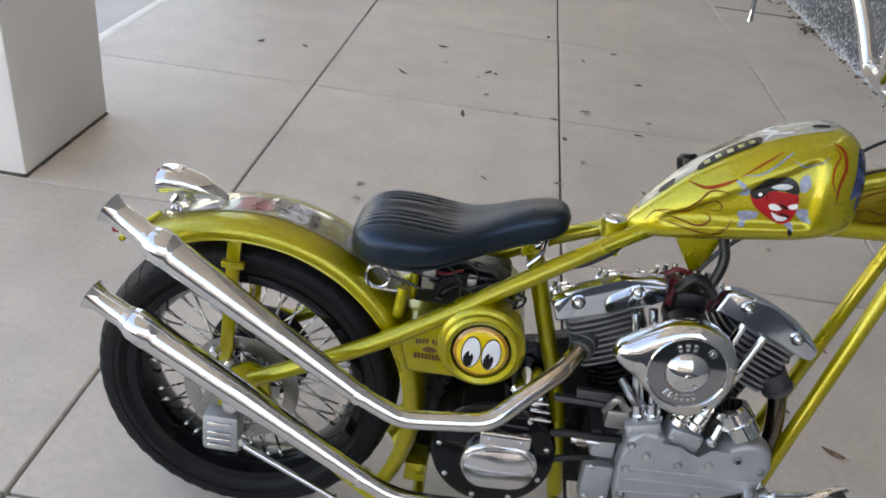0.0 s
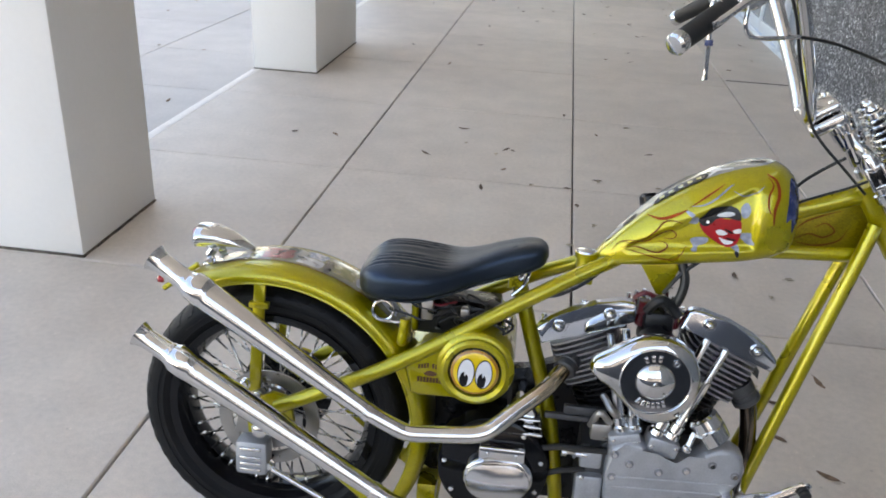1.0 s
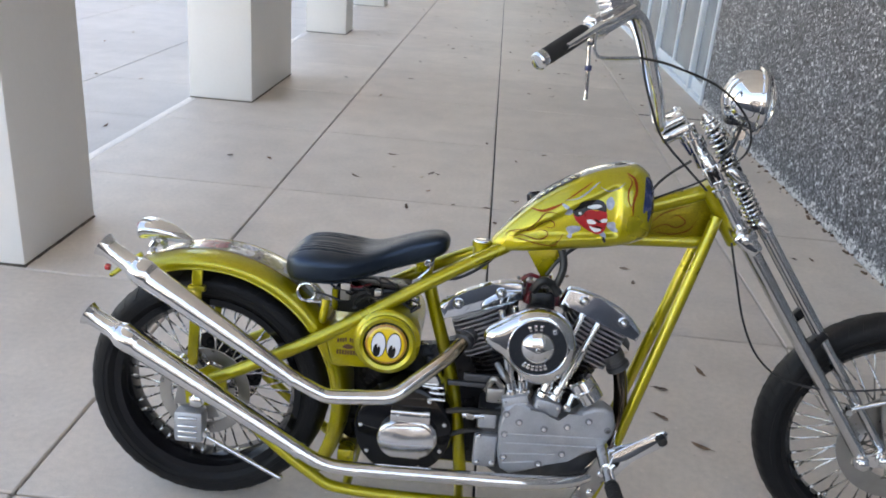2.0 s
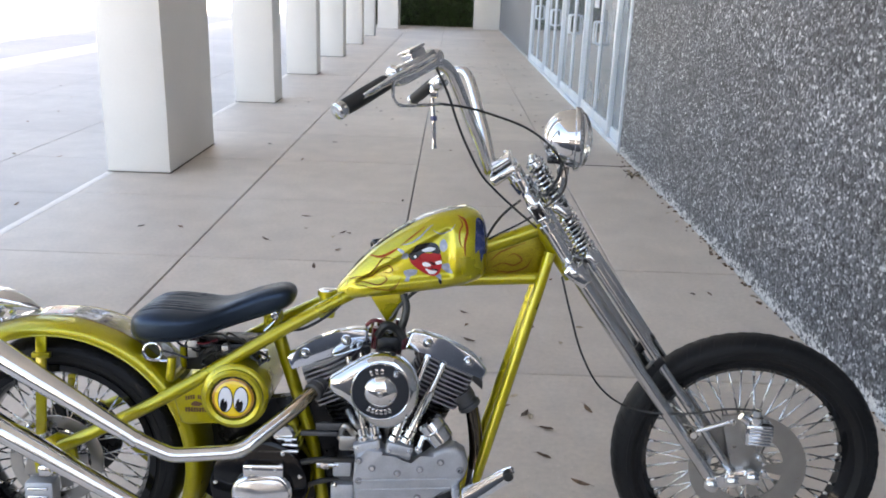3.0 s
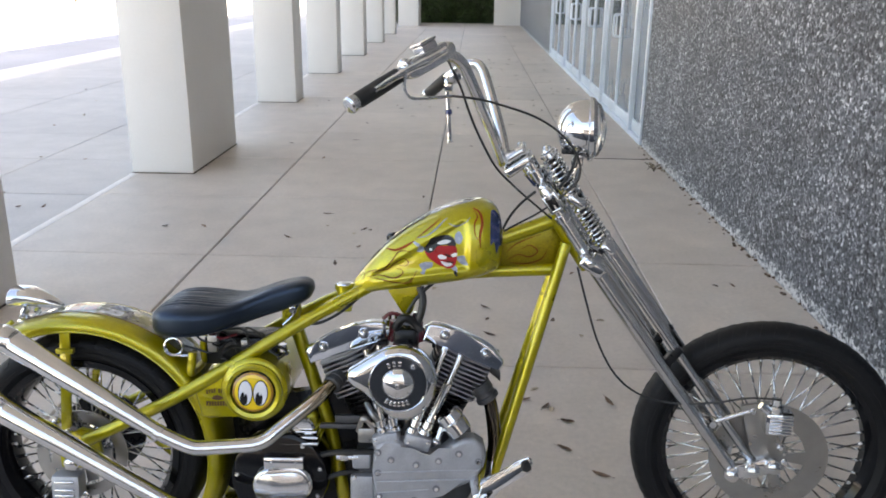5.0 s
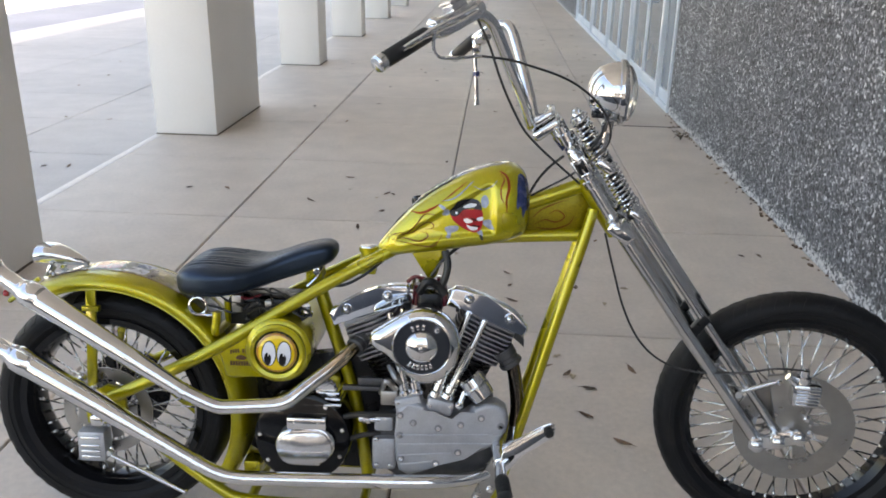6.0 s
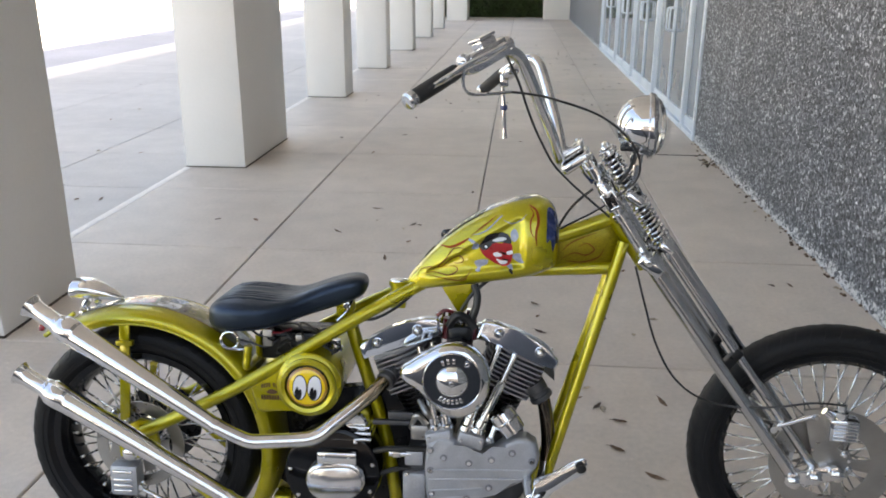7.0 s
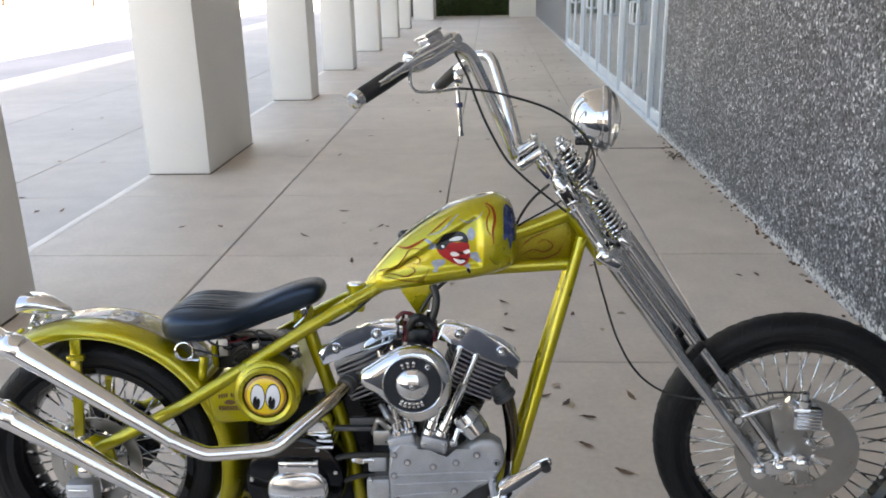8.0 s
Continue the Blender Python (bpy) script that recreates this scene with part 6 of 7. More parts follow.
# -- springer fork; everything here turns with the bars --
bm = B()
turned(bm, (1.030, 0, 1.075), (1.195, 0, 0.832), [(0, 0.010), (0.02, 0.015), (0.10, 0.015), (0.11, 0.013), (1.0, 0.013)], 20)
fork = part("fork", bm, CHROME, bike, "long chrome springer fork", STEER)
for s in (-1, 1):
    bm = B()
    turned(bm, (1.060, s * 0.088, 1.034), (1.188, s * 0.092, 0.842), [(0, 0.012), (0.05, 0.0165), (0.12, 0.0170), (0.14, 0.0135), (0.34, 0.0135), (0.35, 0.0195), (0.42, 0.0190), (0.44, 0.0150), (0.78, 0.0150), (0.84, 0.0135), (0.92, 0.0135), (0.93, 0.021), (1.0, 0.021)], 24)
    part("head_tube", bm, CHROME, fork, "bright chrome fork top tube")
    BL = Matrix.Translation((1.084, s * 0.089, 0.998)) @ Matrix.Rotation(radians(-33.7), 4, "Y") @ Matrix.Scale(0.8, 4)
    bm = B()
    for x0, x1, z0, z1 in ((-0.022, -0.014, -0.030, 0.030), (0.014, 0.022, -0.030, 0.030), (-0.014, 0.014, 0.020, 0.030), (-0.014, 0.014, -0.030, -0.020)):
        box(bm, (x0, -0.020, z0), (x1, 0.020, z1), 0.002, BL)
    block = part("stop_block", bm, CHROME, fork, "chrome block with a dark recess")
    bm = B()
    box(bm, (-0.0138, -0.0165, -0.0198), (0.0138, 0.0165, 0.0198), 0.002, BL)
    part("recess", bm, BARREL, block, "black recessed face")


def fork_leg(a, b, r0, r1, name, material, label):
    bm = B()
    sweep(bm, [Vector(a) + (Vector(b) - Vector(a)) * t for t in (0, 0.06, 0.5, 0.96, 1)], [r0 * 0.9, r0, (r0 + r1) / 2, r1, r1 * 0.9], 18)
    part(name, bm, material, fork, label)


for s in (-1, 1):
    fork_leg((1.176, s * 0.098, 0.862), (1.566, s * 0.100, 0.318), 0.0180, 0.0165, "rigid_leg", FORKCHROME, "chrome rigid fork leg")
    fork_leg((1.214, s * 0.082, 0.895), (1.612, s * 0.086, 0.345), 0.0130, 0.0115, "spring_leg", FORKCHROME, "slim chrome spring leg")
    bm = B()
    prism(bm, [(1.548, 0.300), (1.560, 0.335), (1.600, 0.345), (1.640, 0.362), (1.672, 0.352), (1.676, 0.328), (1.655, 0.318), (1.60, 0.305)], s * 0.096 - 0.014, s * 0.096 + 0.014, 0.005)
    part("rocker", bm, CHROME, fork, "chrome axle rocker")
    for x, z in ((1.562, 0.316), (1.612, 0.330), (FW.x, 0.345)):
        bm = B()
        turned(bm, (x, s * 0.104, z), (x, s * 0.134, z), [(0, 0.019), (0.45, 0.019), (0.5, 0.0145), (0.88, 0.0145), (1, 0.009)], 12)
        part("pivot_bolt", bm, CHROME, fork)
    # coils above and below the middle yoke
    for p, q, turns, name in (((1.068, 1.106), (1.135, 1.004), 9, "rebound_spring"), ((1.150, 0.984), (1.217, 0.880), 10, "main_spring")):
        p, q = Vector((p[0], s * 0.0255, p[1])), Vector((q[0], s * 0.0260, q[1]))
        d = (q - p).normalized()
        u = d.orthogonal().normalized()
        w = d.cross(u)
        bm = B()
        pts = [p + (q - p) * (k / (turns * 14)) + 0.0190 * (math.cos(k * 2 * math.pi / 14) * u + math.sin(k * 2 * math.pi / 14) * w) for k in range(turns * 14 + 1)]
        sweep(bm, pts, 0.0036, 8)
        part(name, bm, CHROME, fork, "bright chrome coil spring")
        # black rod puts the dark of the coil gaps into its colour
        bm = B()
        turned(bm, p - d * 0.012, q + d * 0.016, [(0, 0.008), (0.05, 0.013), (0.07, 0.013), (0.08, 0.0095), (0.9, 0.0095), (0.91, 0.020), (0.98, 0.020), (1, 0.014)], 16)
        part("spring_rod", bm, BARREL, fork, "spring rod darkened to deepen the gaps between coils")
        bm = B()
        turned(bm, p - d * 0.016, p + d * 0.008, [(0, 0.007), (0.2, 0.011), (0.5, 0.012), (0.6, 0.0175), (1.0, 0.0185)], 16)
        part("spring_cap", bm, CHROME, fork, "chrome spring cap")
for c, hw, hh, deep, nm in (((1.066, 0, 1.030), 0.100, 0.011, 0.018, "top_yoke"), ((1.186, 0, 0.848), 0.124, 0.017, 0.034, "lower_yoke"), ((1.141, 0, 0.996), 0.070, 0.012, 0.026, "spring_bridge"), ((1.222, 0, 0.886), 0.096, 0.011, 0.020, "leg_bridge")):
    bm = B()
    R_ = Matrix.Translation(c) @ Matrix.Rotation(radians(34), 4, "Y")
    box(bm, (-deep, -hw, -hh), (deep, hw, hh), 0.009, R_, 3)
    part(nm, bm, CHROME, fork, "chrome fork yoke")
    for s in (-1, 1) if nm == "lower_yoke" else ():
        bm = B()
        turned(bm, Vector(c) + Vector((-0.012, s * (hw - 0.022), 0.014)), Vector(c) + Vector((-0.028, s * (hw - 0.022), 0.040)), [(0, 0.015), (0.6, 0.015), (0.7, 0.010), (1, 0.008)], 10)
        part("yoke_nut", bm, CHROME, fork)
for s in (-1, 1):
    bm = B()
    turned(bm, (1.178, s * 0.098, 0.868), (1.190, s * 0.098, 0.850), [(0, 0.020), (0.1, 0.0245), (0.9, 0.0245), (1, 0.021)], 16)
    dome(bm, (1.180, s * 0.122, 0.860), 0.013, 0.010, (0, s, 0.2))
    part("pinch_boss", bm, CHROME, fork)
bm = B()
turned(bm, (1.020, 0, 1.090), (1.075, 0, 1.000), [(0, 0.016), (0.3, 0.016), (0.32, 0.024), (0.6, 0.024), (0.62, 0.020), (1, 0.020)], 20)
part("stem", bm, CHROME, fork)
bm = B()
rod(bm, (1.515, -0.098, 0.452), (1.590, -0.105, 0.488), 0.006)
turned(bm, (1.505, -0.090, 0.447), (1.505, -0.112, 0.447), [(0, 0.009), (1, 0.009)], 10)
part("torque_link", bm, CHROME, fork)
# black strap between the legs
for s in (-1, 1):
    bm = B()
    box(bm, (-0.012, -0.012, -0.03), (0.012, 0.012, 0.03), 0.003, Matrix.Translation((1.395, s * 0.085, 0.615)) @ Matrix.Rotation(radians(35), 4, "Y"))
    part("rubber_stop", bm, BARREL, fork)

# front caliper
bm = B()
prism(bm, [(1.572, 0.498), (1.640, 0.512), (1.688, 0.365), (1.672, 0.335), (1.640, 0.335), (1.606, 0.372)], -0.098, -0.088, 0.002)
fcal = part("front_caliper", bm, STEEL, bike, "grey caliper on a flat steel bracket", STEER)
bm = B()
box(bm, (1.624, -0.138, 0.440), (1.692, -0.092, 0.498), 0.008)
turned(bm, (1.650, -0.115, 0.495), (1.650, -0.115, 0.530), [(0, 0.018), (0.5, 0.018), (0.55, 0.012), (1, 0.012)], 14)
turned(bm, (1.632, -0.118, 0.498), (1.612, -0.118, 0.512), [(0, 0.012), (1, 0.010)], 12)
part("caliper_body", bm, CHROME, fcal, "polished caliper body")
for k in range(6):
    bm = B()
    box(bm, (1.632, -0.143, 0.446 + k * 0.0085), (1.686, -0.137, 0.4505 + k * 0.0085), 0.0015)
    part("caliper_fin", bm, POLISHED, fcal, "fine cooling rib")
for x, z in ((1.676, 0.392), (1.690, 0.352), (1.60, 0.485)):
    bolt(fcal, (x, -0.098, z), 0.007, 0.010)

# handlebar; the far side sits a little lower
def bar_z(y):
    return -0.160 * max(0.0, y) - 0.115 * max(0.0, -y - 0.26)


def bar_x(y):
    return 0.060 * max(0.0, y)


bm = B()
BAR = [(0.960, 0.0, 1.082), (0.960, 0.035, 1.082), (0.955, 0.060, 1.092), (0.938, 0.098, 1.150), (0.915, 0.142, 1.215), (0.884, 0.188, 1.298), (0.868, 0.208, 1.332), (0.846, 0.232, 1.349), (0.812, 0.265, 1.347), (0.735, 0.360, 1.316), (0.672, 0.442, 1.282)]
line = [(x, -y, z + bar_z(-y)) for x, y, z in BAR[::-1]] + [(x + bar_x(y), y, z + bar_z(y)) for x, y, z in BAR[1:]]
tube(bm, line, 0.0145, 18)
bars = part("handlebar", bm, CHROME, bike, "tall chrome handlebar with black grips", Matrix.Translation((0.003, 0.035, -0.002)) @ STEER)
CL = Matrix.Translation((0.988, 0, 1.088)) @ Matrix.Rotation(radians(-36), 4, "Y")
bm = B()
box(bm, (-0.038, -0.060, -0.028), (0.038, 0.060, -0.001), 0.009, CL, 3)
part("riser_clamp", bm, CHROME, bars, "chrome riser clamp")
bm = B()
box(bm, (-0.038, -0.058, 0.003), (0.038, 0.058, 0.023), 0.008, CL, 3)
part("clamp_cap", bm, CHROME, bars, "chrome clamp cap")
for s in (-1, 1):
    for dx in (-0.024, 0.024):
        bolt(bars, CL @ Vector((dx, s * 0.043, 0.021)), 0.0052, 0.006, CL.to_3x3() @ Vector((0, 0, 1)))
    bm = B()
    turned(bm, (1.004, s * 0.036, 1.085), (1.048, s * 0.036, 1.034), [(0, 0.013), (0.4, 0.013), (0.42, 0.017), (1, 0.017)], 16)
    part("riser", bm, CHROME, bars)
    g0, g1 = Vector((0.748 + bar_x(s * 0.343), s * 0.343, 1.322 + bar_z(s * 0.343))), Vector((0.676 + bar_x(s * 0.437), s * 0.437, 1.284 + bar_z(s * 0.437)))
    bm = B()
    turned(bm, g0, g1, [(0, 0.0150), (0.03, 0.0170), (0.5, 0.0176), (0.97, 0.0170), (1, 0.0155)], 20)
    part("grip", bm, GRIP, bars, "black rubber grip")
    d = (g1 - g0).normalized()
    bm = B()
    turned(bm, g1, g1 + d * 0.022, [(0, 0.0172), (0.12, 0.0185), (0.75, 0.0185), (0.95, 0.015), (1, 0.008)], 20)
    part("grip_end", bm, CHROME, bars, "chrome end cap")
# brake master cylinder and lever above the near bar
d = (Vector((0.676, -0.437, 1.264)) - Vector((0.812, -0.265, 1.347))).normalized()
o = Vector((0.815, -0.268, 1.356))
n_ = Vector((0, 0, 1)).cross(d).normalized()
u_ = d.cross(n_).normalized()
n_, u_ = n_ * math.cos(radians(14)) + u_ * math.sin(radians(14)), u_ * math.cos(radians(14)) - n_ * math.sin(radians(14))
FRM = Matrix(((d.x, n_.x, u_.x, o.x), (d.y, n_.y, u_.y, o.y), (d.z, n_.z, u_.z, o.z), (0, 0, 0, 1)))
bm = B()
box(bm, (-0.030, -0.020, -0.026), (0.086, 0.020, 0.016), 0.008, FRM, 3)
part("brake_control", bm, POLISHED, bars, "polished brake master cylinder")
bm = B()
box(bm, (-0.003, -0.019, 0.010), (0.041, 0.019, 0.029), 0.004, FRM, 2)
part("reservoir", bm, POLISHED, bars)
bm = B()
box(bm, (-0.005, -0.021, 0.0292), (0.043, 0.021, 0.036), 0.002, FRM, 2)
part("reservoir_lid", bm, CHROME, bars, "flat chrome reservoir lid")
bm = B()
box(bm, (0.074, -0.018, -0.022), (0.098, 0.018, 0.018), 0.006, FRM, 3)
part("switch_housing", bm, CHROME, bars)
bm = B()
sweep(bm, spline([(0.838, -0.288, 1.361), (0.805, -0.330, 1.341), (0.770, -0.375, 1.323), (0.735, -0.420, 1.300), (0.716, -0.444, 1.288)], 4), [0.016] * 6 + [0.014] * 4 + [0.011] * 4 + [0.009] * 2 + [0.010], 12, True, 0.55)
part("brake_lever", bm, CHROME, bars, "flat chrome brake lever")
bm = B()
dome(bm, FRM @ Vector((0.088, 0.0, 0.016)), 0.012, 0.008, u_)
part("lever_pivot", bm, CHROME, bars)
bm = B()
turned(bm, FRM @ Vector((-0.050, 0, -0.006)), FRM @ Vector((-0.03, 0, -0.006)), [(0, 0.014), (0.5, 0.018), (1, 0.016)], 14)
part("control_collar", bm, CHROME, bars)
# far control: clutch perch with the lever hanging
bm = B()
turned(bm, (0.804, 0.298, 1.280), (0.780, 0.328, 1.264), [(0, 0.017), (0.2, 0.020), (0.8, 0.020), (1, 0.017)], 16)
box(bm, (0.762, 0.318, 1.228), (0.786, 0.338, 1.266), 0.005)
part("clutch_perch", bm, CHROME, bars, "chrome clutch perch")
bm = B()
sweep(bm, spline([(0.766, 0.330, 1.262), (0.772, 0.330, 1.20), (0.776, 0.330, 1.14), (0.779, 0.330, 1.080)], 4), [0.006] * 6 + [0.0065] * 6 + [0.009], 10, True, 0.6)
part("clutch_lever", bm, CHROME, bars, "chrome clutch lever pointing down")
bm = B()
turned(bm, (0.774, 0.330, 1.176), (0.775, 0.330, 1.162), [(0, 0.010), (1, 0.010)], 10)
part("blue_clip", bm, NAVY, bars, "small blue clip")

# headlamp
HL = Vector((1.172, 0, 1.165))
bm = B()
turned(bm, HL + Vector((-0.086, 0, 0.006)), HL, [(0, 0.006), (0.03, 0.020), (0.12, 0.040), (0.28, 0.056), (0.5, 0.067), (0.75, 0.0725), (0.95, 0.074), (1.0, 0.074)], 36)
lamp = part("headlamp", bm, CHROME, bike, "round chrome bullet headlamp", STEER)
bm = B()
turned(bm, HL + Vector((-0.010, 0, 0)), HL + Vector((0.010, 0, 0)), [(0, 0.074), (0.1, 0.079), (0.35, 0.080), (0.7, 0.078), (1.0, 0.070), (0.98, 0.066), (0.3, 0.066)], 40, cap=False)
part("lamp_rim", bm, CHROME, lamp, "chrome lamp rim")
bm = B()
turned(bm, HL + Vector((0.004, 0, 0)), HL + Vector((0.036, 0, 0)), [(0, 0.0695), (0.25, 0.068), (0.5, 0.061), (0.75, 0.045), (0.92, 0.024), (1, 0.004)], 36)
part("lamp_lens", bm, LENS, lamp, "clear glass lens")
bm = B()
turned(bm, HL + Vector((-0.02, 0, 0)), HL + Vector((0.003, 0, 0)), [(0, 0.02), (0.4, 0.05), (1, 0.065)], 30)
part("reflector", bm, POLISHED, lamp)
bm = B()
tube(bm, [(1.150, 0, 1.105), (1.140, 0, 1.075), (1.135, 0, 1.045), (1.130, 0, 1.015)], 0.011, 12)
turned(bm, (1.140, -0.022, 1.085), (1.140, 0.022, 1.085), [(0, 0.012), (0.1, 0.015), (0.9, 0.015), (1, 0.012)], 14)
part("lamp_stem", bm, CHROME, lamp)
bm = B()
box(bm, (1.100, -0.04, 1.108), (1.142, 0.04, 1.120), 0.004, None)
part("lamp_lug", bm, BARREL, lamp)

# cables
def cable(pts, r, label, material=None):
    bm = B()
    tube(bm, pts, r, 8, 8)
    return part("cable", bm, material or CABLE, bike, label, STEER)


cable([(0.770, -0.350, 1.322), (0.768, -0.356, 1.290), (0.772, -0.354, 1.273), (0.785, -0.346, 1.264), (0.82, -0.33, 1.264), (0.86, -0.30, 1.266)], 0.0036, "thin chrome brake line", CHROME)
cable([(0.86, -0.30, 1.266), (0.905, -0.272, 1.259), (0.948, -0.24, 1.247), (1.038, -0.20, 1.214), (1.102, -0.16, 1.167), (1.140, -0.135, 1.11), (1.139, -0.12, 1.057), (1.098, -0.10, 1.01), (1.050, -0.075, 0.968), (1.005, -0.045, 0.935), (0.972, -0.030, 0.912), (0.945, -0.020, 0.888)], 0.0027, "black brake hose")
cable([(0.843, -0.225, 1.335), (0.868, -0.205, 1.279), (0.888, -0.18, 1.216), (0.910, -0.16, 1.16), (0.943, -0.12, 1.090), (0.978, -0.10, 1.048), (1.02, -0.09, 1.009), (1.083, -0.05, 0.949)], 0.0029, "black throttle cable")
cable([(1.150, -0.112, 0.845), (1.175, -0.125, 0.760), (1.208, -0.13, 0.66), (1.255, -0.125, 0.575), (1.318, -0.115, 0.521), (1.40, -0.11, 0.500), (1.50, -0.12, 0.512), (1.58, -0.125, 0.532), (1.645, -0.118, 0.530)], 0.0027, "black front brake hose")
cable([(1.040, -0.02, 1.010), (1.005, 0.0, 0.975), (0.978, 0.03, 0.935), (0.955, 0.035, 0.890), (0.940, 0.02, 0.850)], 0.0035, "short black cable")
cable([(1.140, -0.03, 1.12), (1.125, -0.05, 1.07), (1.10, -0.06, 1.03)], 0.0035, "headlamp wire")


# ---- fallen leaves, and the pavement slabs last ----
def leaf_mesh(k, length, width):
    """A curled dry leaf with a midrib and a ragged edge."""
    rnd = random.Random(40 + k)
    bm = B()
    rows, n = [], 7
    bend, roll = rnd.uniform(0.1, 0.5), rnd.uniform(0.2, 0.9)
    for i in range(n):
        t = i / (n - 1)
        w = width * (math.sin(math.pi * min(1, t * 0.93 + 0.05)) ** 0.8) * rnd.uniform(0.8, 1.1) + 0.0006
        y = (t - 0.5) * length
        z = bend * length * (t - 0.5) ** 2 + 0.002
        rows.append([bm.verts.new((s * w, y, z + roll * w * abs(s) ** 1.5 * rnd.uniform(0.7, 1.2))) for s in (-1, -0.5, 0, 0.5, 1)])
    for a, b in zip(rows, rows[1:]):
        for j in range(4):
            bm.faces.new((a[j], a[j + 1], b[j + 1], b[j]))
    g = bmesh.ops.extrude_face_region(bm, geom=list(bm.faces))
    for v in [e for e in g["geom"] if isinstance(e, bmesh.types.BMVert)]:
        v.co.z += 0.0008
    sweep(bm, [(0, -length * 0.5, bend * length * 0.25 + 0.002), (0.002, -length * 0.72, bend * length * 0.3)], 0.0007, 5)
    me = bpy.data.meshes.new("fallen_leaf")
    bmesh.ops.recalc_face_normals(bm, faces=bm.faces)
    bm.to_mesh(me)
    bm.free()
    me.materials.append(DRYLEAF if k % 3 else PALELEAF)
    me.polygons.foreach_set("use_smooth", [True] * len(me.polygons))
    return me


LEAVES = [leaf_mesh(k, L, W) for k, (L, W) in enumerate(((0.038, 0.009), (0.052, 0.010), (0.062, 0.009), (0.032, 0.012), (0.046, 0.012), (0.040, 0.007)))]
rnd = random.Random(21)


def drop_leaf(x, y, k=None, yaw=None):
    k = rnd.randrange(len(LEAVES)) if k is None else k
    ob = new("fallen_leaf", LEAVES[k])
    ob.matrix_basis = pose(x, y, 0.001, rnd.uniform(-8, 8), rnd.uniform(-8, 8), rnd.uniform(0, 360) if yaw is None else yaw)
    tagged(ob, "small curled pale dry leaf on the pavement" if k % 3 == 0 else "small curled brown dry leaf on the pavement", "leaf", "fallen leaves")


SPOTS = [(-0.24, 7.40), (-0.40, 6.55), (0.54, 5.26), (-0.22, 4.24), (0.23, 4.08), (0.96, 3.04), (0.97, 2.87), (0.95, 3.19), (1.13, 2.36), (1.18, 2.21), (1.20, 1.95), (2.14, 3.55), (2.23, 3.56), (0.80, 8.38), (0.17, 4.33), (0.14, 3.78), (1.37, 2.87), (1.48, 3.05), (1.40, 2.28), (1.30, 1.80), (1.08, 2.28), (1.16, 2.23),
         (1.23, 2.13), (0.57, 3.88), (0.22, 4.43), (0.70, 3.42), (0.73, 4.04), (0.74, 4.87), (-0.07, 4.77), (0.39, 3.88), (1.26, 3.04), (1.08, 7.53), (1.04, 4.00), (-1.03, 4.42), (-0.79, 4.43), (0.62, 3.65)]
for i, (x, y) in enumerate(SPOTS):
    drop_leaf(x, y, 2 if (x, y) in ((1.30, 1.80), (1.40, 2.28), (1.26, 3.04)) else None)
for _ in range(14):
    drop_leaf(rnd.uniform(-0.3, 1.5), rnd.uniform(2.6, 5.2), rnd.choice((0, 3, 5)))
for _ in range(46):
    drop_leaf(rnd.uniform(-1.1, 2.3), rnd.uniform(7.0, 14.0))
for _ in range(34):
    drop_leaf(rnd.uniform(0.9, 2.3), rnd.uniform(9, 17))
for _ in range(26):
    drop_leaf(rnd.gauss(0.9, 0.5), rnd.uniform(18, 23))
for _ in range(9):
    drop_leaf(WALL_X - abs(rnd.gauss(0.02, 0.05)) - 0.02, rnd.uniform(1.6, 7.3), rnd.choice((0, 3, 5)))
for _ in range(14):
    drop_leaf(rnd.uniform(-4.5, -1.9), rnd.uniform(4.2, 11))

# grit and leaf litter along the wall's foot
bm = B()
for _ in range(150):
    y = rnd.uniform(0.5, 7.3)
    s = rnd.uniform(0.002, 0.008)
    p = (WALL_X - abs(rnd.gauss(0, 0.022)) - s, y, s * 0.4)
    box(bm, (p[0] - s, y - s, 0.0), (p[0] + s, y + s * 1.5, s * 1.1))
tagged(part("leaf_litter", bm, DRYLEAF, None, flat=True), "brown grit and leaf litter along the wall foot", "litter", kind="stuff")

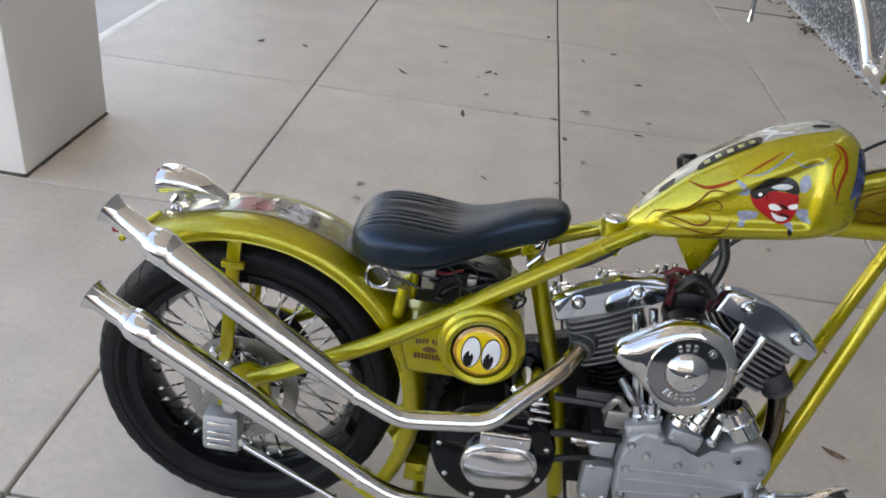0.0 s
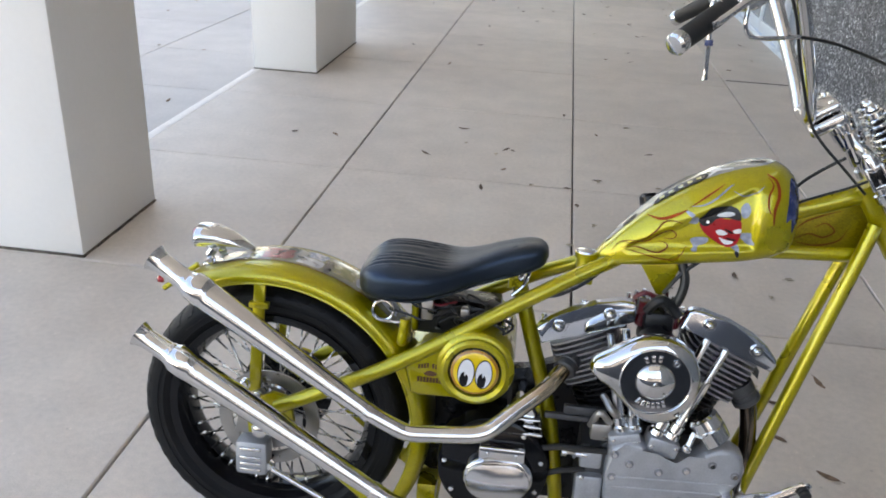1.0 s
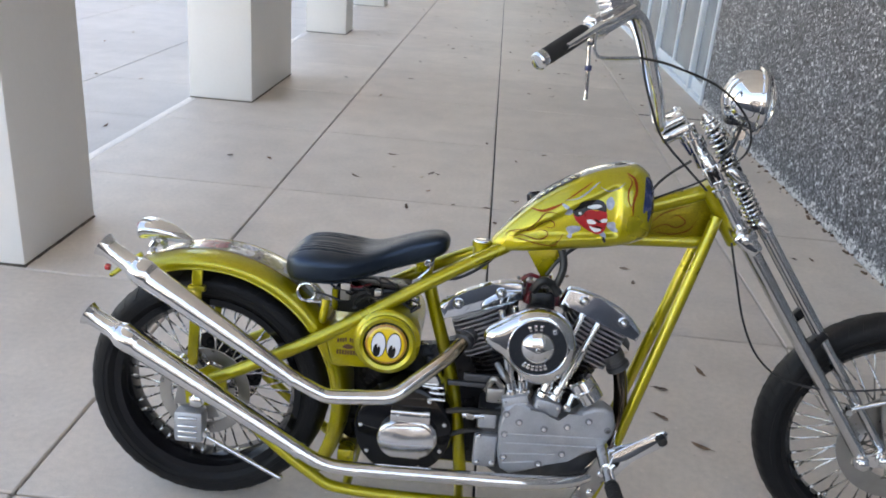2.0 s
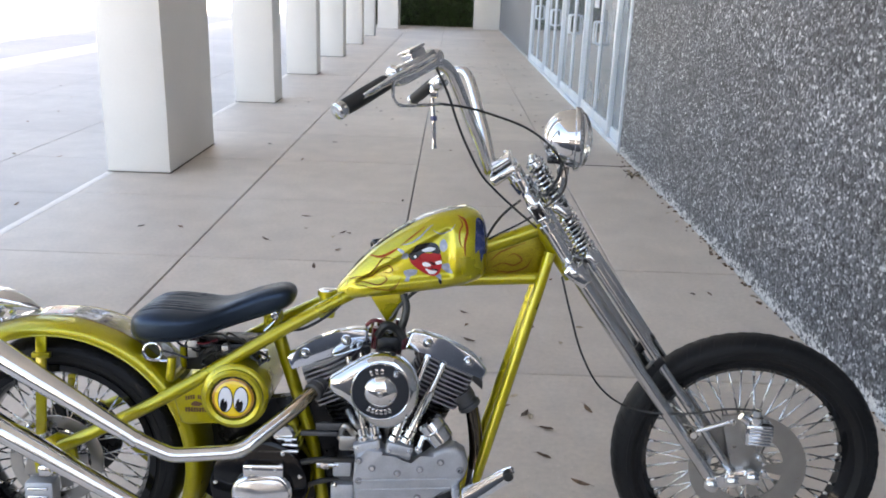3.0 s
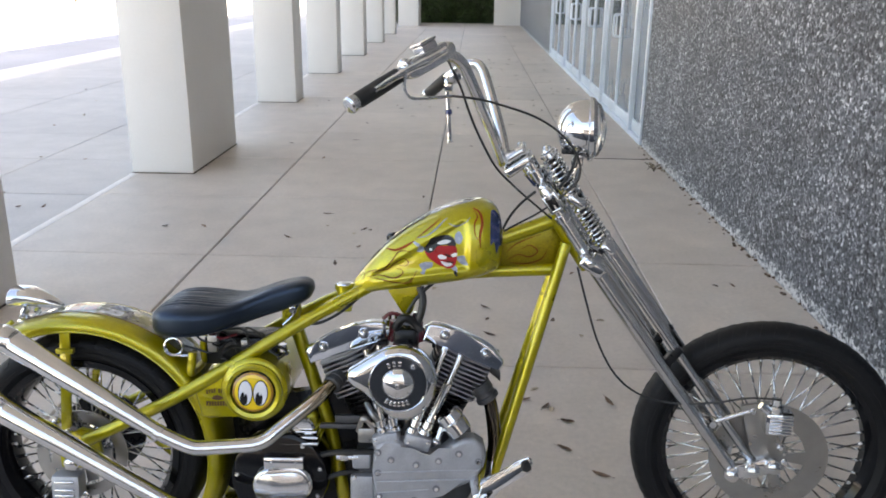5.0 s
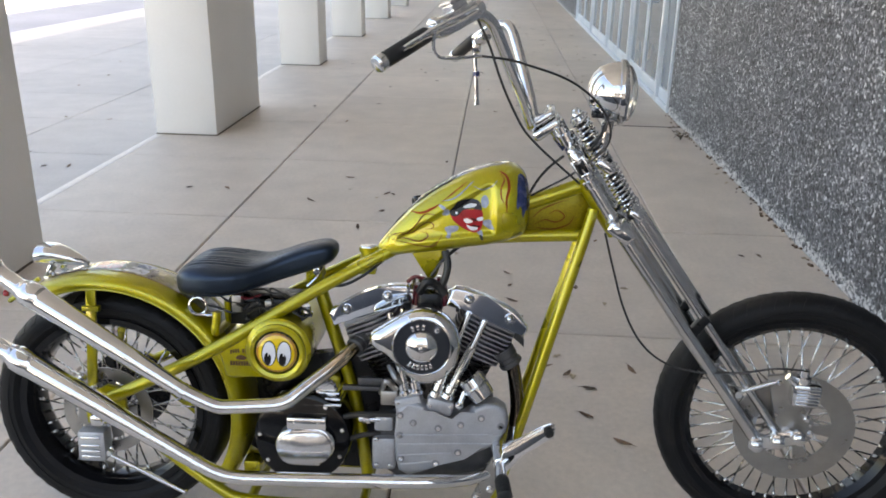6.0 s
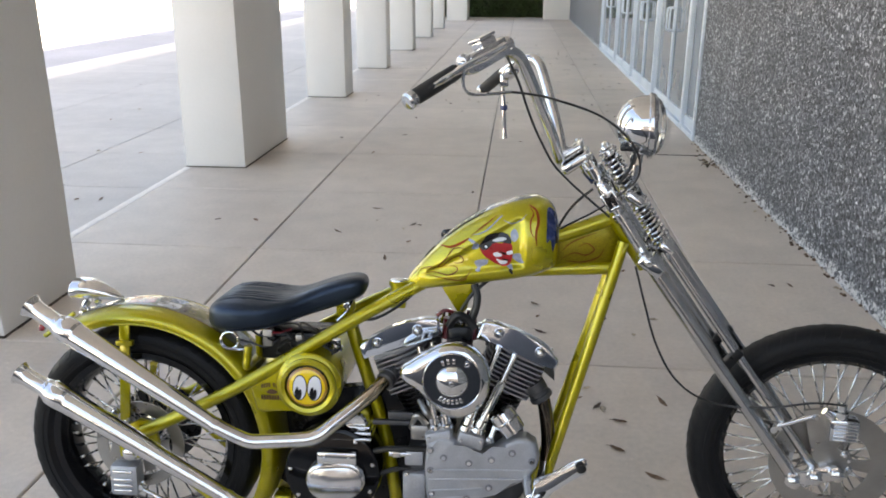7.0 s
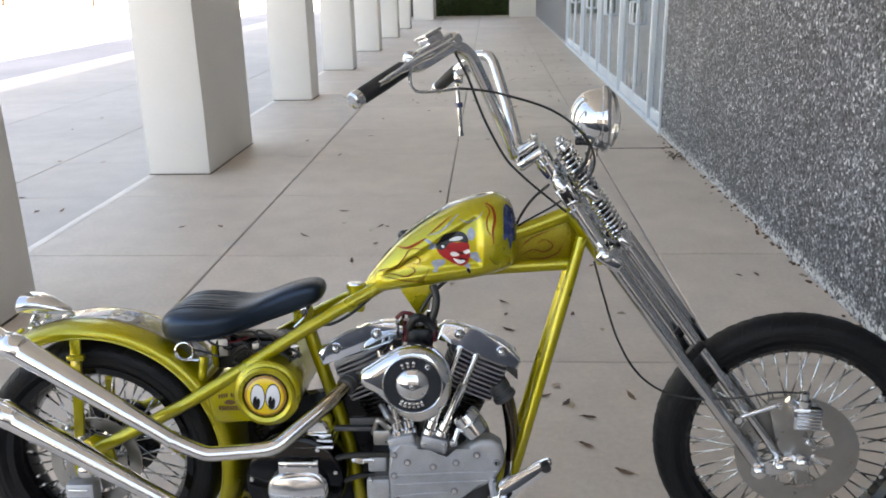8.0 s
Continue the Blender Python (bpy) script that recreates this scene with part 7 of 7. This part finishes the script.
# dark ragged strip laid along the joint by the wall
bm = B()
for k in range(60):
    x = 1.82 + 0.66 * k / 60
    h = 0.0105 + rnd.uniform(-0.004, 0.004)
    box(bm, (x - 0.001, 6.742 - h, -0.02), (x + 0.012, 6.742 + h, 0.0012))
tagged(part("joint_fill", bm, SOIL, None, flat=True), "dark ragged strip along a slab joint", "dirt", kind="stuff")

# a dry weed in the joint by the wall
weed = tagged(new("weed"), "small dry brown weed in the joint by the wall", "weed")
weed.location = (2.38, 6.25, 0.0)
bm = B()
for k in range(9):
    a_ = k * 0.7
    sweep(bm, spline([(0, 0, 0), (0.03 * math.cos(a_), 0.03 * math.sin(a_), 0.05), (0.08 * math.cos(a_ + 0.3), 0.08 * math.sin(a_ + 0.3), 0.05 + 0.03 * math.sin(k * 2.1))], 4), 0.0022, 5)
part("stem", bm, BARK, weed)
for k in range(10):
    ob = link("dry_leaf", LEAVES[k % 6], weed, m=pose(rnd.uniform(-0.08, 0.08), rnd.uniform(-0.08, 0.08), rnd.uniform(0.01, 0.07), rnd.uniform(-40, 40), rnd.uniform(-40, 40), rnd.uniform(0, 360)))

# slabs
XJ = [-6.00, -4.35, -2.76, -1.780, -0.605, 0.600, 1.797, WALL_X]
for a, b in zip(XJ, XJ[1:]):
    if a < -1.9:
        rows = [5.16 + 1.17 * k for k in range(-5, 26)]
    elif a > 1.7:
        rows = [-0.17, 1.255, 2.56, 3.90] + [6.74 + 1.42 * k for k in range(18)]
    else:
        rows = [-0.17] + [1.255 + 1.315 * k for k in range(24)]
    gx, gy = 0.0042, 0.0080 if a > 1.7 else 0.0040
    w, data = b - a - 2 * gx, {}
    for y0, y1 in zip(rows, rows[1:]):
        deep = round(y1 - y0, 3)
        if deep not in data:
            bm = B()
            box(bm, (-w / 2, -deep / 2 + gy, -0.06), (w / 2, deep / 2 - gy, 0.0), 0.004, seg=1)
            bmesh.ops.recalc_face_normals(bm, faces=bm.faces)
            me = bpy.data.meshes.new("slab")
            bm.to_mesh(me)
            bm.free()
            me.materials.append(SLAB if a > -2 else DIMSLAB)
            data[deep] = me
        ob = link("slab", data[deep], floor)
        ob.location = ((a + b) / 2, (y0 + y1) / 2, 0.0)
